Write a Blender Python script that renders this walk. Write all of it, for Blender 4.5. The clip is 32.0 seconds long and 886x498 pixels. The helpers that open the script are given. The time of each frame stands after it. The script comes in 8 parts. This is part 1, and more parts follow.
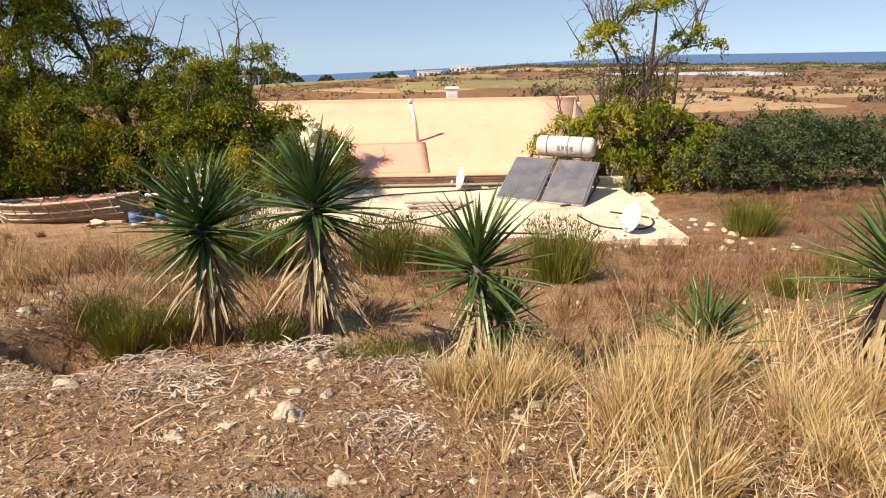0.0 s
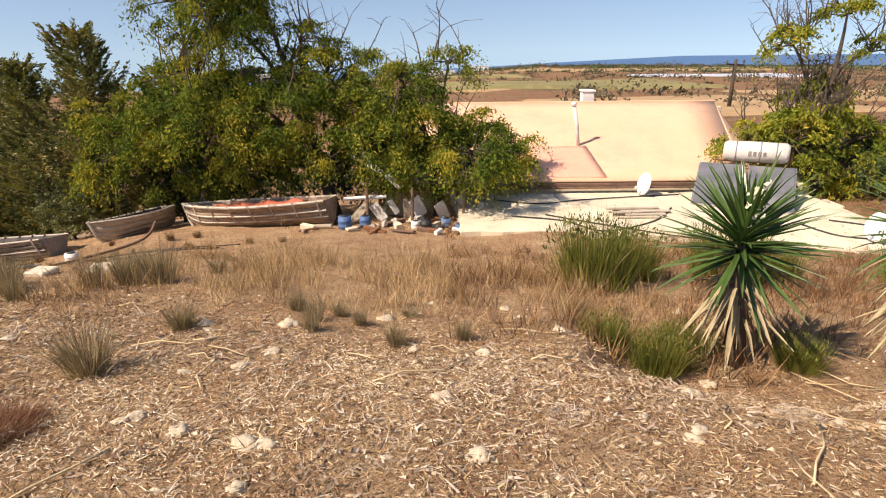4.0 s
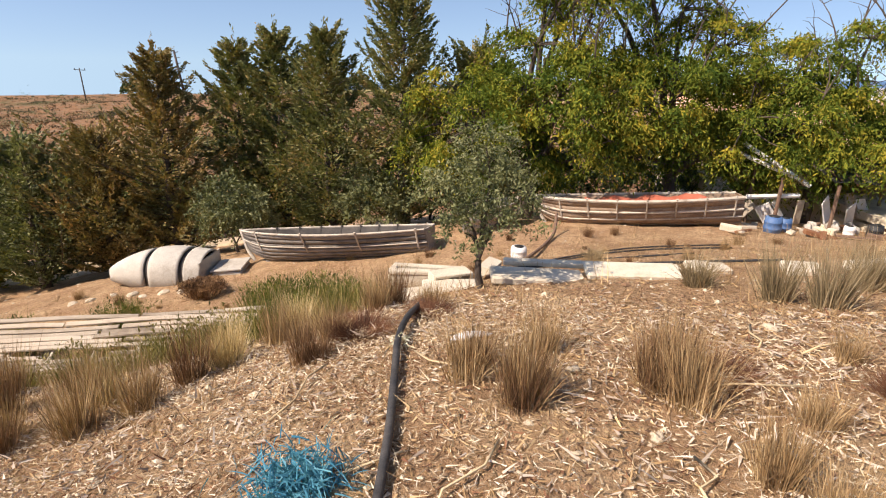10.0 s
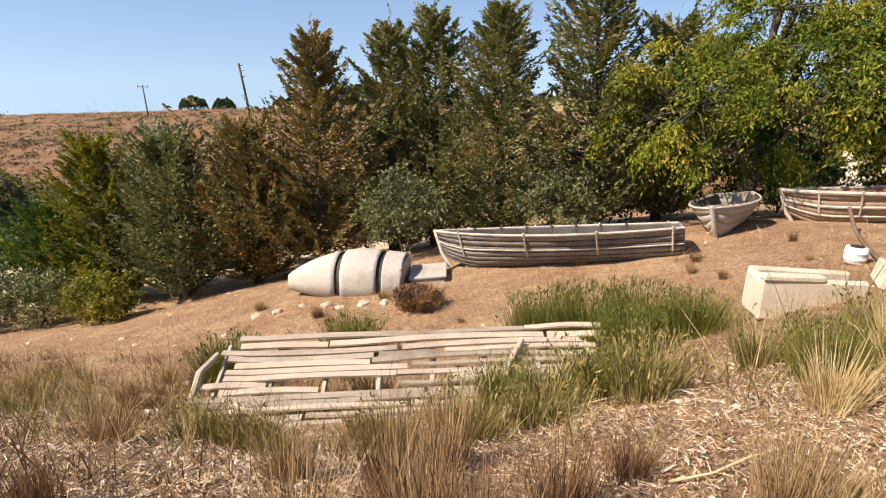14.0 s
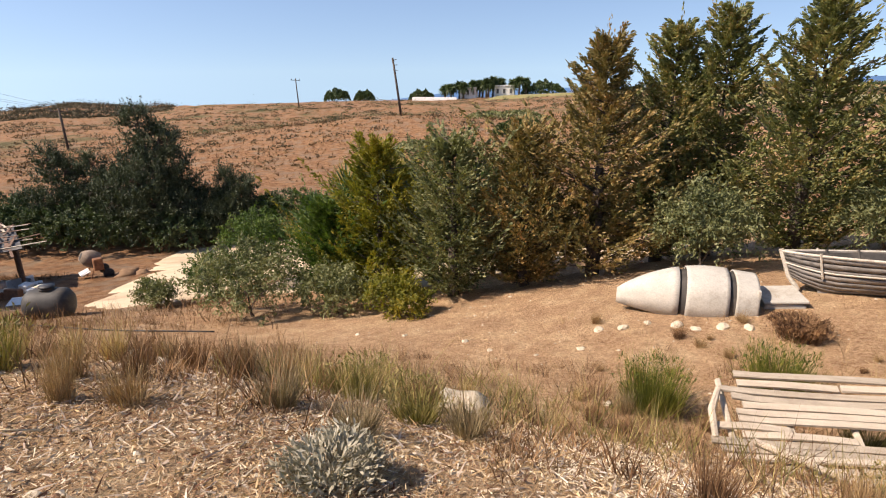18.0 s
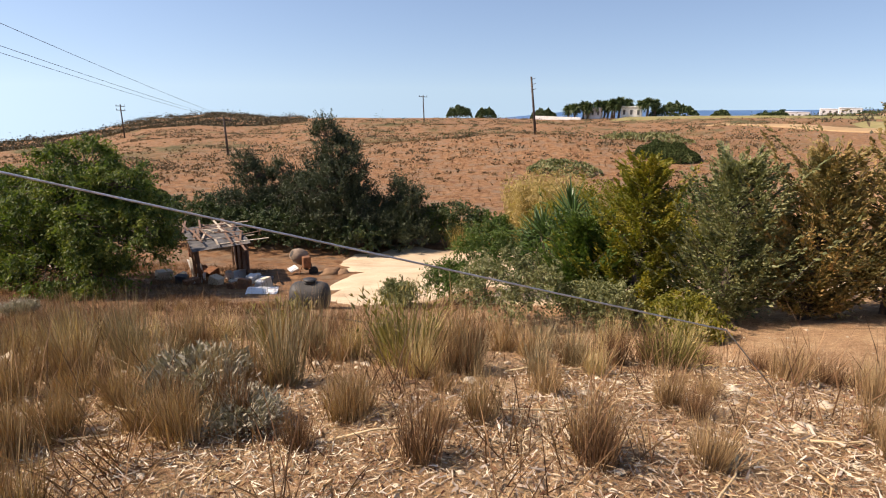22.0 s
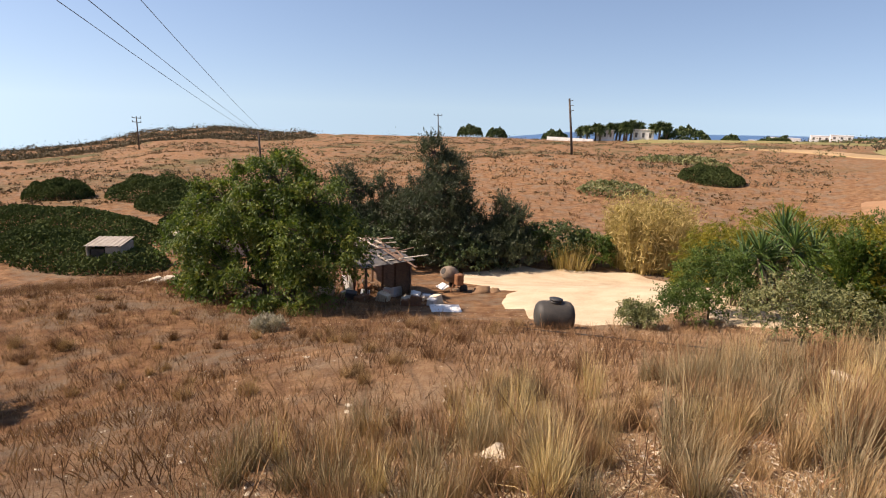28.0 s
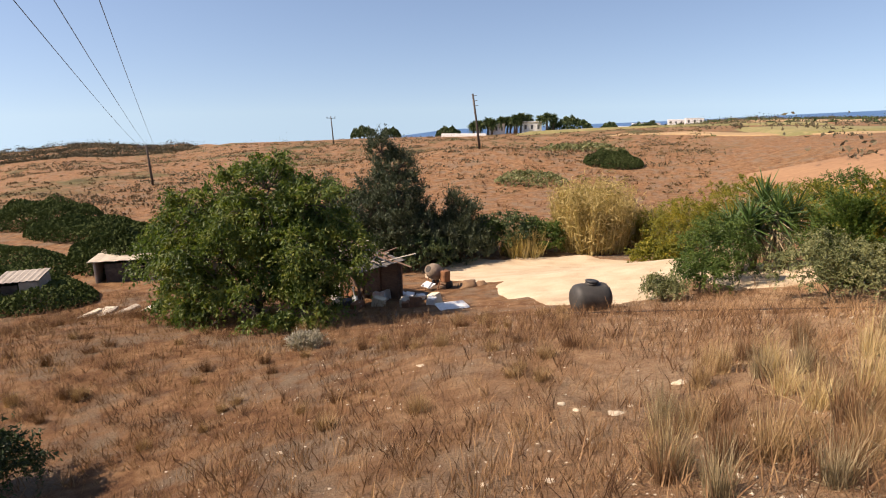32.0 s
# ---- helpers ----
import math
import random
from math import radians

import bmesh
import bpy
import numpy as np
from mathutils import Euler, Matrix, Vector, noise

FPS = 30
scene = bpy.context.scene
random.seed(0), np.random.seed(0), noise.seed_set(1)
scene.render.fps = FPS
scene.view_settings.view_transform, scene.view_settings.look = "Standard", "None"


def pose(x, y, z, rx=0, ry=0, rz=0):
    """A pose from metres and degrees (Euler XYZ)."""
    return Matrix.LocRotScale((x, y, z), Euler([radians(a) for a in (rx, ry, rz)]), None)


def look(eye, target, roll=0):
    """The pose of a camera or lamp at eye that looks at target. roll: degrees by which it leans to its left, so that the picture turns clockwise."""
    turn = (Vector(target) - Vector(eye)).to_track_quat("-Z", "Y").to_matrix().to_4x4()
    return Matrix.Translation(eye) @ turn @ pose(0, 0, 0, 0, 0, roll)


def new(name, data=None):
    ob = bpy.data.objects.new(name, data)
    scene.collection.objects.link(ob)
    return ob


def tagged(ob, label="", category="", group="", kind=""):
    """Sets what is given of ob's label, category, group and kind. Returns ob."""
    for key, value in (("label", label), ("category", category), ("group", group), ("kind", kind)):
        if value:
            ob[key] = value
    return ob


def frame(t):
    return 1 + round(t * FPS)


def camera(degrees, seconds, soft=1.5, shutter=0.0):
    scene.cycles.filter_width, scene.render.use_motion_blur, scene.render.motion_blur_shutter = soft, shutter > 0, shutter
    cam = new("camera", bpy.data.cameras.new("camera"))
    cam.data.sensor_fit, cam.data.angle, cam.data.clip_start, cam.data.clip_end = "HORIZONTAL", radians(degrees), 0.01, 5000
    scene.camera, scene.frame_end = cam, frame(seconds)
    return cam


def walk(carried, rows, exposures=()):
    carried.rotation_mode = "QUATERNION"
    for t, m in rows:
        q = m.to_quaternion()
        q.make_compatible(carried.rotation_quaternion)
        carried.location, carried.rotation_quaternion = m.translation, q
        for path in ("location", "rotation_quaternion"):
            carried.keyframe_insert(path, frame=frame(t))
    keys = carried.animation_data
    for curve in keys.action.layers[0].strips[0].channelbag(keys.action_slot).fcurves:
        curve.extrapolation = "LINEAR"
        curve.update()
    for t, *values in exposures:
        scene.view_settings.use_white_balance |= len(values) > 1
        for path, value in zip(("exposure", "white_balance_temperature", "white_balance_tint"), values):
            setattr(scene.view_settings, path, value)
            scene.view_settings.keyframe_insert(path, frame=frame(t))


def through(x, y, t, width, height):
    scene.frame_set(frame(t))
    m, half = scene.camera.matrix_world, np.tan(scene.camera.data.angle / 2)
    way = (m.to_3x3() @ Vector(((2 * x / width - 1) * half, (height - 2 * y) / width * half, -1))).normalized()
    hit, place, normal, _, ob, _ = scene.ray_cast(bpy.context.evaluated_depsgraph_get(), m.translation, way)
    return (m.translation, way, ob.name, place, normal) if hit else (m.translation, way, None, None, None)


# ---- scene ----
cam = camera(76.0, 32.0, soft=1.1)
PATH = [
    (0, (-0.018, -0.031, 1.572), (0.005, 1.858, 0.915), -0.9),
    (0.5, (-0.596, 0.121, 1.524), (-0.563, 2.007, 0.858), -0.7),
    (1, (-1.136, 0.261, 1.495), (-1.093, 2.144, 0.823), -0.2),
    (1.5, (-1.685, 0.352, 1.516), (-1.653, 2.237, 0.848), -0.4),
    (2, (-2.24, 0.358, 1.548), (-2.208, 2.243, 0.882), -0.2),
    (2.5, (-2.822, 0.317, 1.6), (-2.802, 2.207, 0.944), 0.0),
    (3, (-3.405, 0.269, 1.664), (-3.386, 2.157, 1.004), -0.1),
    (3.5, (-3.99, 0.235, 1.72), (-3.983, 2.122, 1.059), -0.4),
    (5.5, (-6.558, 0.683, 1.518), (-6.548, 2.578, 0.878), -1.1),
    (6, (-7.286, 0.884, 1.447), (-7.26, 2.778, 0.806), -1.2),
    (6.5, (-7.991, 1.007, 1.382), (-7.955, 2.904, 0.749), -0.9),
    (7, (-8.674, 1.099, 1.325), (-8.646, 2.999, 0.701), -0.8),
    (7.5, (-9.265, 1.193, 1.271), (-9.236, 3.094, 0.65), -0.6),
    (8, (-9.904, 1.313, 1.261), (-9.938, 3.212, 0.637), -0.6),
    (8.5, (-10.582, 1.453, 1.205), (-10.648, 3.351, 0.576), -0.2),
    (9, (-11.26, 1.618, 1.1), (-11.347, 3.516, 0.475), 0.0),
    (9.5, (-11.849, 1.828, 0.954), (-11.929, 3.727, 0.332), 0.4),
    (10, (-12.384, 2.083, 0.789), (-12.457, 3.984, 0.173), 1.2),
    (10.5, (-12.923, 2.406, 0.609), (-13.014, 4.309, 0.002), 1.5),
    (11, (-13.355, 2.724, 0.441), (-13.459, 4.632, -0.15), 1.6),
    (11.5, (-13.677, 3.004, 0.311), (-13.826, 4.916, -0.256), 1.2),
    (12, (-13.904, 3.206, 0.213), (-14.083, 5.117, -0.348), 0.9),
    (12.5, (-14.26, 3.412, 0.131), (-14.456, 5.323, -0.427), 0.6),
    (13, (-14.692, 3.542, 0.058), (-14.887, 5.451, -0.505), 0.6),
    (13.5, (-15.166, 3.581, 0.03), (-15.367, 5.488, -0.538), 0.4),
    (15.5, (-16.99, 2.938, 0.457), (-17.3, 4.82, -0.147), -2.1),
    (16, (-17.418, 2.995, 0.51), (-17.827, 4.858, -0.093), -2.1),
    (16.5, (-17.843, 3.033, 0.509), (-18.331, 4.877, -0.094), -2.0),
    (17, (-18.29, 3.04, 0.468), (-18.829, 4.872, -0.128), -1.7),
    (17.5, (-18.723, 3.022, 0.404), (-19.309, 4.836, -0.2), -0.7),
    (18, (-19.149, 3.016, 0.346), (-19.754, 4.825, -0.257), -0.5),
    (18.5, (-19.565, 2.949, 0.334), (-20.192, 4.752, -0.264), -0.5),
    (19, (-19.982, 2.769, 0.357), (-20.621, 4.566, -0.243), -0.2),
    (19.5, (-20.419, 2.494, 0.374), (-21.084, 4.285, -0.218), -0.1),
    (20, (-20.822, 2.2, 0.36), (-21.556, 3.97, -0.214), 0.3),
    (20.5, (-21.238, 1.983, 0.375), (-22.039, 3.726, -0.193), 0.8),
    (21, (-21.758, 1.794, 0.379), (-22.662, 3.49, -0.177), 0.3),
    (21.5, (-22.264, 1.564, 0.349), (-23.19, 3.25, -0.2), 0.2),
    (22, (-22.647, 1.289, 0.346), (-23.579, 2.972, -0.2), 0.6),
    (22.5, (-23.002, 0.943, 0.323), (-23.942, 2.621, -0.224), 0.9),
    (23, (-23.367, 0.548, 0.304), (-24.308, 2.226, -0.243), 1.1),
    (23.5, (-23.725, 0.156, 0.341), (-24.665, 1.834, -0.205), 1.4),
    (24, (-24.088, -0.232, 0.401), (-25.017, 1.452, -0.145), 1.7),
    (24.5, (-24.505, -0.622, 0.447), (-25.427, 1.069, -0.091), 1.8),
    (25, (-24.964, -0.987, 0.484), (-25.872, 0.714, -0.047), 1.8),
    (25.5, (-25.47, -1.313, 0.512), (-26.363, 0.4, -0.008), 2.0),
    (27.5, (-28.556, -2.0, 0.311), (-29.44, -0.273, -0.174), 1.9),
    (28, (-29.182, -2.21, 0.223), (-30.085, -0.493, -0.262), 1.9),
    (28.5, (-29.813, -2.417, 0.148), (-30.721, -0.704, -0.344), 1.8),
    (29, (-30.4, -2.619, 0.081), (-31.314, -0.91, -0.412), 1.6),
    (29.5, (-30.91, -2.792, 0.024), (-31.814, -1.077, -0.47), 1.4),
    (30, (-31.363, -2.922, -0.027), (-32.25, -1.198, -0.518), 1.2),
    (30.5, (-31.791, -3.02, -0.076), (-32.636, -1.277, -0.575), 1.0),
    (31, (-32.221, -3.095, -0.111), (-32.973, -1.31, -0.609), 0.7),
    (31.5, (-32.652, -3.146, -0.123), (-33.314, -1.321, -0.603), -0.1),
    (32, (-33.041, -3.209, -0.132), (-33.599, -1.349, -0.611), -0.9),
]
walk(cam, [(t, look(eye, target, roll)) for t, eye, target, roll in PATH], exposures=[(0, 0.50, 7750, 18), (6, 0.48, 7400, 18), (13, 0.64, 7100, 17), (20, 0.61, 7250, 18), (24, 0.56, 7550, 19), (32, 0.56, 7600, 19)])

# ---- sky and sun ----
SUN_WAY = Vector((0.82, 0.46, -0.98)).normalized()
world = bpy.data.worlds.new("sky")
world.use_nodes = True
scene.world = world
wt = world.node_tree
sky = wt.nodes.new("ShaderNodeTexSky")
sky.sky_type, sky.sun_disc = "NISHITA", False
sky.sun_elevation = math.asin(-SUN_WAY.z)
sky.sun_rotation = math.atan2(-SUN_WAY.x, -SUN_WAY.y)
sky.altitude, sky.air_density, sky.dust_density, sky.ozone_density = 50, 1.0, 0.5, 4.0
# the haze of the horizon goes on under it, behind the low land
co = wt.nodes.new("ShaderNodeTexCoord")
xyz, low, join = wt.nodes.new("ShaderNodeSeparateXYZ"), wt.nodes.new("ShaderNodeMath"), wt.nodes.new("ShaderNodeCombineXYZ")
low.operation = "MAXIMUM"
low.inputs[1].default_value = 0.0
lift = wt.nodes.new("ShaderNodeMath")
lift.operation = "MULTIPLY_ADD"
lift.inputs[1].default_value, lift.inputs[2].default_value = 0.9, 0.12
wt.links.new(co.outputs["Generated"], xyz.inputs[0])
wt.links.new(xyz.outputs[2], low.inputs[0])
for k in (0, 1):
    wt.links.new(xyz.outputs[k], join.inputs[k])
wt.links.new(low.outputs[0], lift.inputs[0])
wt.links.new(lift.outputs[0], join.inputs[2])
wt.links.new(join.outputs[0], sky.inputs[0])
wt.links.new(sky.outputs[0], wt.nodes["Background"].inputs[0])
wt.nodes["Background"].inputs[1].default_value = 0.114
sun = new("sun", bpy.data.lights.new("sun", "SUN"))
sun.data.energy, sun.data.angle, sun.data.color = 5.0, radians(0.53), (1.0, 0.93, 0.83)
sun.matrix_basis = look((0, 0, 60), Vector((0, 0, 60)) + SUN_WAY)

# ---- materials ----
def node_material(name, rough=0.8, metal=0.0, spec=0.3):
    m = bpy.data.materials.new(name)
    m.use_nodes = True
    b = m.node_tree.nodes["Principled BSDF"]
    b.inputs["Roughness"].default_value = rough
    b.inputs["Metallic"].default_value = metal
    b.inputs["Specular IOR Level"].default_value = spec
    return m, m.node_tree, b


def add_node(tree, kind, **values):
    n = tree.nodes.new(kind)
    for key, v in values.items():
        n.inputs[key.replace("_", " ")].default_value = v
    return n


def ramp(tree, source, stops):
    r = tree.nodes.new("ShaderNodeValToRGB")
    e = r.color_ramp.elements
    while len(e) < len(stops):
        e.new(0.5)
    for k, (p, c) in zip(e, stops):
        k.position, k.color = p, (*c, 1)
    tree.links.new(source, r.inputs[0])
    return r.outputs[0]


def mix(tree, factor, a, b, how="MIX"):
    n = tree.nodes.new("ShaderNodeMix")
    n.data_type, n.blend_type = "RGBA", how
    for socket, v in ((n.inputs[0], factor), (n.inputs[6], a), (n.inputs[7], b)):
        if isinstance(v, (int, float)):
            socket.default_value = v
        elif isinstance(v, tuple):
            socket.default_value = (*v, 1)
        else:
            tree.links.new(v, socket)
    return n.outputs[2]


def noise_of(tree, scale, detail=6.0, rough=0.6, where="Object", stretch=None):
    co = tree.nodes.new("ShaderNodeTexCoord").outputs[where]
    if stretch:
        mp = tree.nodes.new("ShaderNodeMapping")
        mp.inputs["Scale"].default_value = stretch
        tree.links.new(co, mp.inputs[0])
        co = mp.outputs[0]
    n = add_node(tree, "ShaderNodeTexNoise", Scale=scale, Detail=detail, Roughness=rough)
    tree.links.new(co, n.inputs["Vector"])
    return n.outputs[0]


def bump(tree, b, height, strength=0.3, distance=0.01):
    n = add_node(tree, "ShaderNodeBump", Strength=strength, Distance=distance)
    tree.links.new(height, n.inputs["Height"])
    tree.links.new(n.outputs[0], b.inputs["Normal"])


def worn(name, dark, light, stain, scale=6.0, fine=60.0, rough=0.8, metal=0.0, stretch=None, relief=0.3, vary=0.0, spec=0.3):
    """A weathered surface: two colours by broad noise, a stain colour by patches, fine grain and relief."""
    m, t, b = node_material(name, rough, metal, spec)
    broad, small = noise_of(t, scale, stretch=stretch), noise_of(t, fine, 4.0, 0.7, stretch=stretch)
    col = ramp(t, broad, [(0.3, dark), (0.7, light)])
    col = mix(t, ramp(t, noise_of(t, scale * 0.37 + 0.3, 8.0, 0.7), [(0.52, (0, 0, 0)), (0.72, (1, 1, 1))]), col, stain)
    col = mix(t, 0.35, col, ramp(t, small, [(0.3, (0.35, 0.35, 0.35)), (0.7, (0.75, 0.75, 0.75))]), "OVERLAY")
    if vary:
        info = t.nodes.new("ShaderNodeObjectInfo")
        col = mix(t, vary, col, ramp(t, info.outputs["Random"], [(0.0, tuple(c * 0.5 for c in dark)), (0.5, light), (1.0, tuple(min(1, c * 1.3) for c in light))]))
    t.links.new(col, b.inputs["Base Color"])
    bump(t, b, small, relief, 0.02)
    return m


def leafy(name, colours, rough=0.55, through=0.35, scale=0.9, spec=0.35):
    """Foliage: colours from a ramp by leaf and by a broad noise, with some light let through."""
    m, t, b = node_material(name, rough, 0.0, spec)
    geo = t.nodes.new("ShaderNodeNewGeometry")
    n = noise_of(t, scale, 3.0)
    s = t.nodes.new("ShaderNodeMath")
    s.operation = "MULTIPLY_ADD"
    t.links.new(geo.outputs["Random Per Island"], s.inputs[0])
    s.inputs[1].default_value = 0.40
    half = t.nodes.new("ShaderNodeMath")
    half.operation = "MULTIPLY_ADD"
    t.links.new(n, half.inputs[0])
    half.inputs[1].default_value, half.inputs[2].default_value = 1.5, -0.45
    t.links.new(half.outputs[0], s.inputs[2])
    k = len(colours)
    col = ramp(t, s.outputs[0], [(0.15 + 0.7 * i / (k - 1), c) for i, c in enumerate(colours)])
    t.links.new(col, b.inputs["Base Color"])
    tr = t.nodes.new("ShaderNodeBsdfTranslucent")
    t.links.new(mix(t, 0.6, col, (0.5, 0.6, 0.1), "OVERLAY"), tr.inputs[0])
    sh = t.nodes.new("ShaderNodeMixShader")
    sh.inputs[0].default_value = through
    t.links.new(b.outputs[0], sh.inputs[1])
    t.links.new(tr.outputs[0], sh.inputs[2])
    t.links.new(sh.outputs[0], t.nodes["Material Output"].inputs[0])
    return m


# ---- mesh helpers ----
rng = np.random.default_rng(7)


def mesh_data(name, verts, faces, material, smooth=False, slots=None):
    """A mesh from arrays: faces is an (n, k) array, or a list of tuples of any length."""
    me = bpy.data.meshes.new(name)
    verts = np.asarray(verts, np.float32).reshape(-1, 3)
    if isinstance(faces, np.ndarray):
        k = faces.shape[1]
        me.vertices.add(len(verts))
        me.vertices.foreach_set("co", verts.ravel())
        me.loops.add(faces.size)
        me.loops.foreach_set("vertex_index", faces.astype(np.int32).ravel())
        me.polygons.add(len(faces))
        me.polygons.foreach_set("loop_start", np.arange(0, faces.size, k, dtype=np.int32))
        me.update(calc_edges=True)
    else:
        me.from_pydata(verts.tolist(), [], faces)
    for m in material if isinstance(material, (list, tuple)) else [material]:
        me.materials.append(m)
    if slots is not None:
        me.polygons.foreach_set("material_index", np.asarray(slots, np.int32))
    me.polygons.foreach_set("use_smooth", np.full(len(me.polygons), smooth))
    me.update()
    return me


def thing(name, at, label, category, group="", turn=0.0, kind=""):
    ob = new(name)
    ob.empty_display_size = 0.1
    ob.matrix_basis = pose(*at, 0, 0, turn)
    return tagged(ob, label, category, group, kind)


def part(name, data, parent, label="", m=None):
    ob = new(name, data)
    ob.parent = parent
    if m is not None:
        ob.matrix_basis = m
    return tagged(ob, label) if label else ob


class Shape:
    """Gathers simple solids into one mesh."""

    def __init__(self):
        self.v, self.f = [], []

    def add(self, verts, faces, m=None):
        n = len(self.v)
        self.v += [tuple(m @ Vector(p)) if m is not None else tuple(p) for p in verts]
        self.f += [tuple(i + n for i in face) for face in faces]
        return self

    def box(self, size, m=None, bevel=0.006):
        """A box with chamfered edges, centred."""
        h = [s / 2 for s in size]
        c = min(bevel, *(x * 0.49 for x in h))
        pts, index = [], {}
        for sx in (-1, 1):
            for sy in (-1, 1):
                for sz in (-1, 1):
                    s = (sx, sy, sz)
                    for ax in range(3):
                        index[s, ax] = len(pts)
                        pts.append([s[k] * (h[k] - (0 if k == ax else c)) for k in range(3)])
        faces = []

        def quad(ids):
            a, b, d = (Vector(pts[i]) for i in ids[:3])
            nrm, mid = (b - a).cross(d - a), sum((Vector(pts[i]) for i in ids), Vector()) / len(ids)
            faces.append(tuple(ids if nrm.dot(mid) > 0 else ids[::-1]))

        for ax in range(3):
            u, w = (k for k in range(3) if k != ax)
            for s in (-1, 1):
                ring = []
                for a, b in ((-1, -1), (1, -1), (1, 1), (-1, 1)):
                    key = [0, 0, 0]
                    key[ax], key[u], key[w] = s, a, b
                    ring.append(index[tuple(key), ax])
                quad(ring)
            for a in (-1, 1):
                for b in (-1, 1):
                    lo, hi = [0, 0, 0], [0, 0, 0]
                    lo[u] = hi[u] = a
                    lo[w] = hi[w] = b
                    lo[ax], hi[ax] = -1, 1
                    quad([index[tuple(lo), u], index[tuple(hi), u], index[tuple(hi), w], index[tuple(lo), w]])
        for s in [(x, y, z) for x in (-1, 1) for y in (-1, 1) for z in (-1, 1)]:
            quad([index[s, 0], index[s, 1], index[s, 2]])
        return self.add(pts, faces, m)

    def tube(self, points, radii, n=8, caps=True, m=None):
        """A round tube along points."""
        pts = [Vector(p) for p in points]
        radii = radii if isinstance(radii, (list, tuple, np.ndarray)) else [radii] * len(pts)
        verts, faces = [], []
        side = None
        for i, p in enumerate(pts):
            d = (pts[min(i + 1, len(pts) - 1)] - pts[max(i - 1, 0)]).normalized()
            if side is None:
                side = d.cross(Vector((0, 0, 1)) if abs(d.z) < 0.9 else Vector((1, 0, 0))).normalized()
            side = (side - d * side.dot(d)).normalized()
            up = d.cross(side)
            for k in range(n):
                a = 2 * math.pi * k / n
                verts.append(p + (side * math.cos(a) + up * math.sin(a)) * radii[i])
        for i in range(len(pts) - 1):
            for k in range(n):
                a, b = i * n + k, i * n + (k + 1) % n
                faces.append((a, b, b + n, a + n))
        if caps:
            faces.append(tuple(range(n))[::-1])
            faces.append(tuple(range((len(pts) - 1) * n, len(pts) * n)))
        return self.add(verts, faces, m)

    def lathe(self, profile, n=24, m=None):
        """A solid turned round z from (radius, height) rows."""
        verts = [(r * math.cos(2 * math.pi * k / n), r * math.sin(2 * math.pi * k / n), z) for r, z in profile for k in range(n)]
        faces = [(i * n + k, i * n + (k + 1) % n, (i + 1) * n + (k + 1) % n, (i + 1) * n + k) for i in range(len(profile) - 1) for k in range(n)]
        faces += [tuple(range(n))[::-1], tuple(range((len(profile) - 1) * n, len(profile) * n))]
        return self.add(verts, faces, m)

    def sheet(self, rows, thick=0.02, m=None):
        """A curved plate: rows of points of equal length, given thickness."""
        a = np.array(rows, float)
        du, dv = np.gradient(a, axis=0), np.gradient(a, axis=1)
        nrm = np.cross(du, dv)
        nrm /= np.linalg.norm(nrm, axis=-1, keepdims=True) + 1e-9
        r, c = a.shape[:2]
        verts = np.concatenate([(a + nrm * thick / 2).reshape(-1, 3), (a - nrm * thick / 2).reshape(-1, 3)])
        faces, k = [], r * c
        for i in range(r - 1):
            for j in range(c - 1):
                q = (i * c + j, (i + 1) * c + j, (i + 1) * c + j + 1, i * c + j + 1)
                faces += [q, tuple(x + k for x in q[::-1])]
        edge = [j for j in range(c)] + [i * c + c - 1 for i in range(1, r)] + [(r - 1) * c + j for j in range(c - 2, -1, -1)] + [i * c for i in range(r - 2, 0, -1)]
        for p, q in zip(edge, edge[1:] + edge[:1]):
            faces.append((p, q, q + k, p + k))
        return self.add(verts.tolist(), faces, m)

    def data(self, name, material, smooth=False):
        return mesh_data(name, self.v, self.f, material, smooth)


def turned(at=(0, 0, 0), rx=0, ry=0, rz=0, scale=(1, 1, 1)):
    return pose(*at, rx, ry, rz) @ Matrix.Diagonal((*scale, 1))


def unit(a):
    return a / (np.linalg.norm(a, axis=-1, keepdims=True) + 1e-9)


def blades(base, way, length, width, bend, segments=2, fold=None):
    """Tapered blades as arrays: base points, unit ways, lengths, widths, and how far the tips sink. Returns vertices and quads."""
    n = len(base)
    side = unit(np.cross(way, rng.normal(size=(n, 3)) * 0.5 + np.array([0, 0, 1.0]) * 0.2 + rng.normal(size=(n, 3))))
    rows = []
    for s in range(segments + 1):
        u = s / segments
        p = base + way * (length * u)[:, None]
        p[:, 2] -= bend * length * u * u
        w = width * (1.0 - 0.93 * u ** 1.6) * 0.5
        rows += [p - side * w[:, None], p + side * w[:, None]]
    v = np.stack(rows, 1).reshape(-1, 3)
    k = 2 * (segments + 1)
    quad = np.array([[2 * s, 2 * s + 1, 2 * s + 3, 2 * s + 2] for s in range(segments)])
    f = (np.arange(n)[:, None, None] * k + quad[None]).reshape(-1, 4)
    return v, f


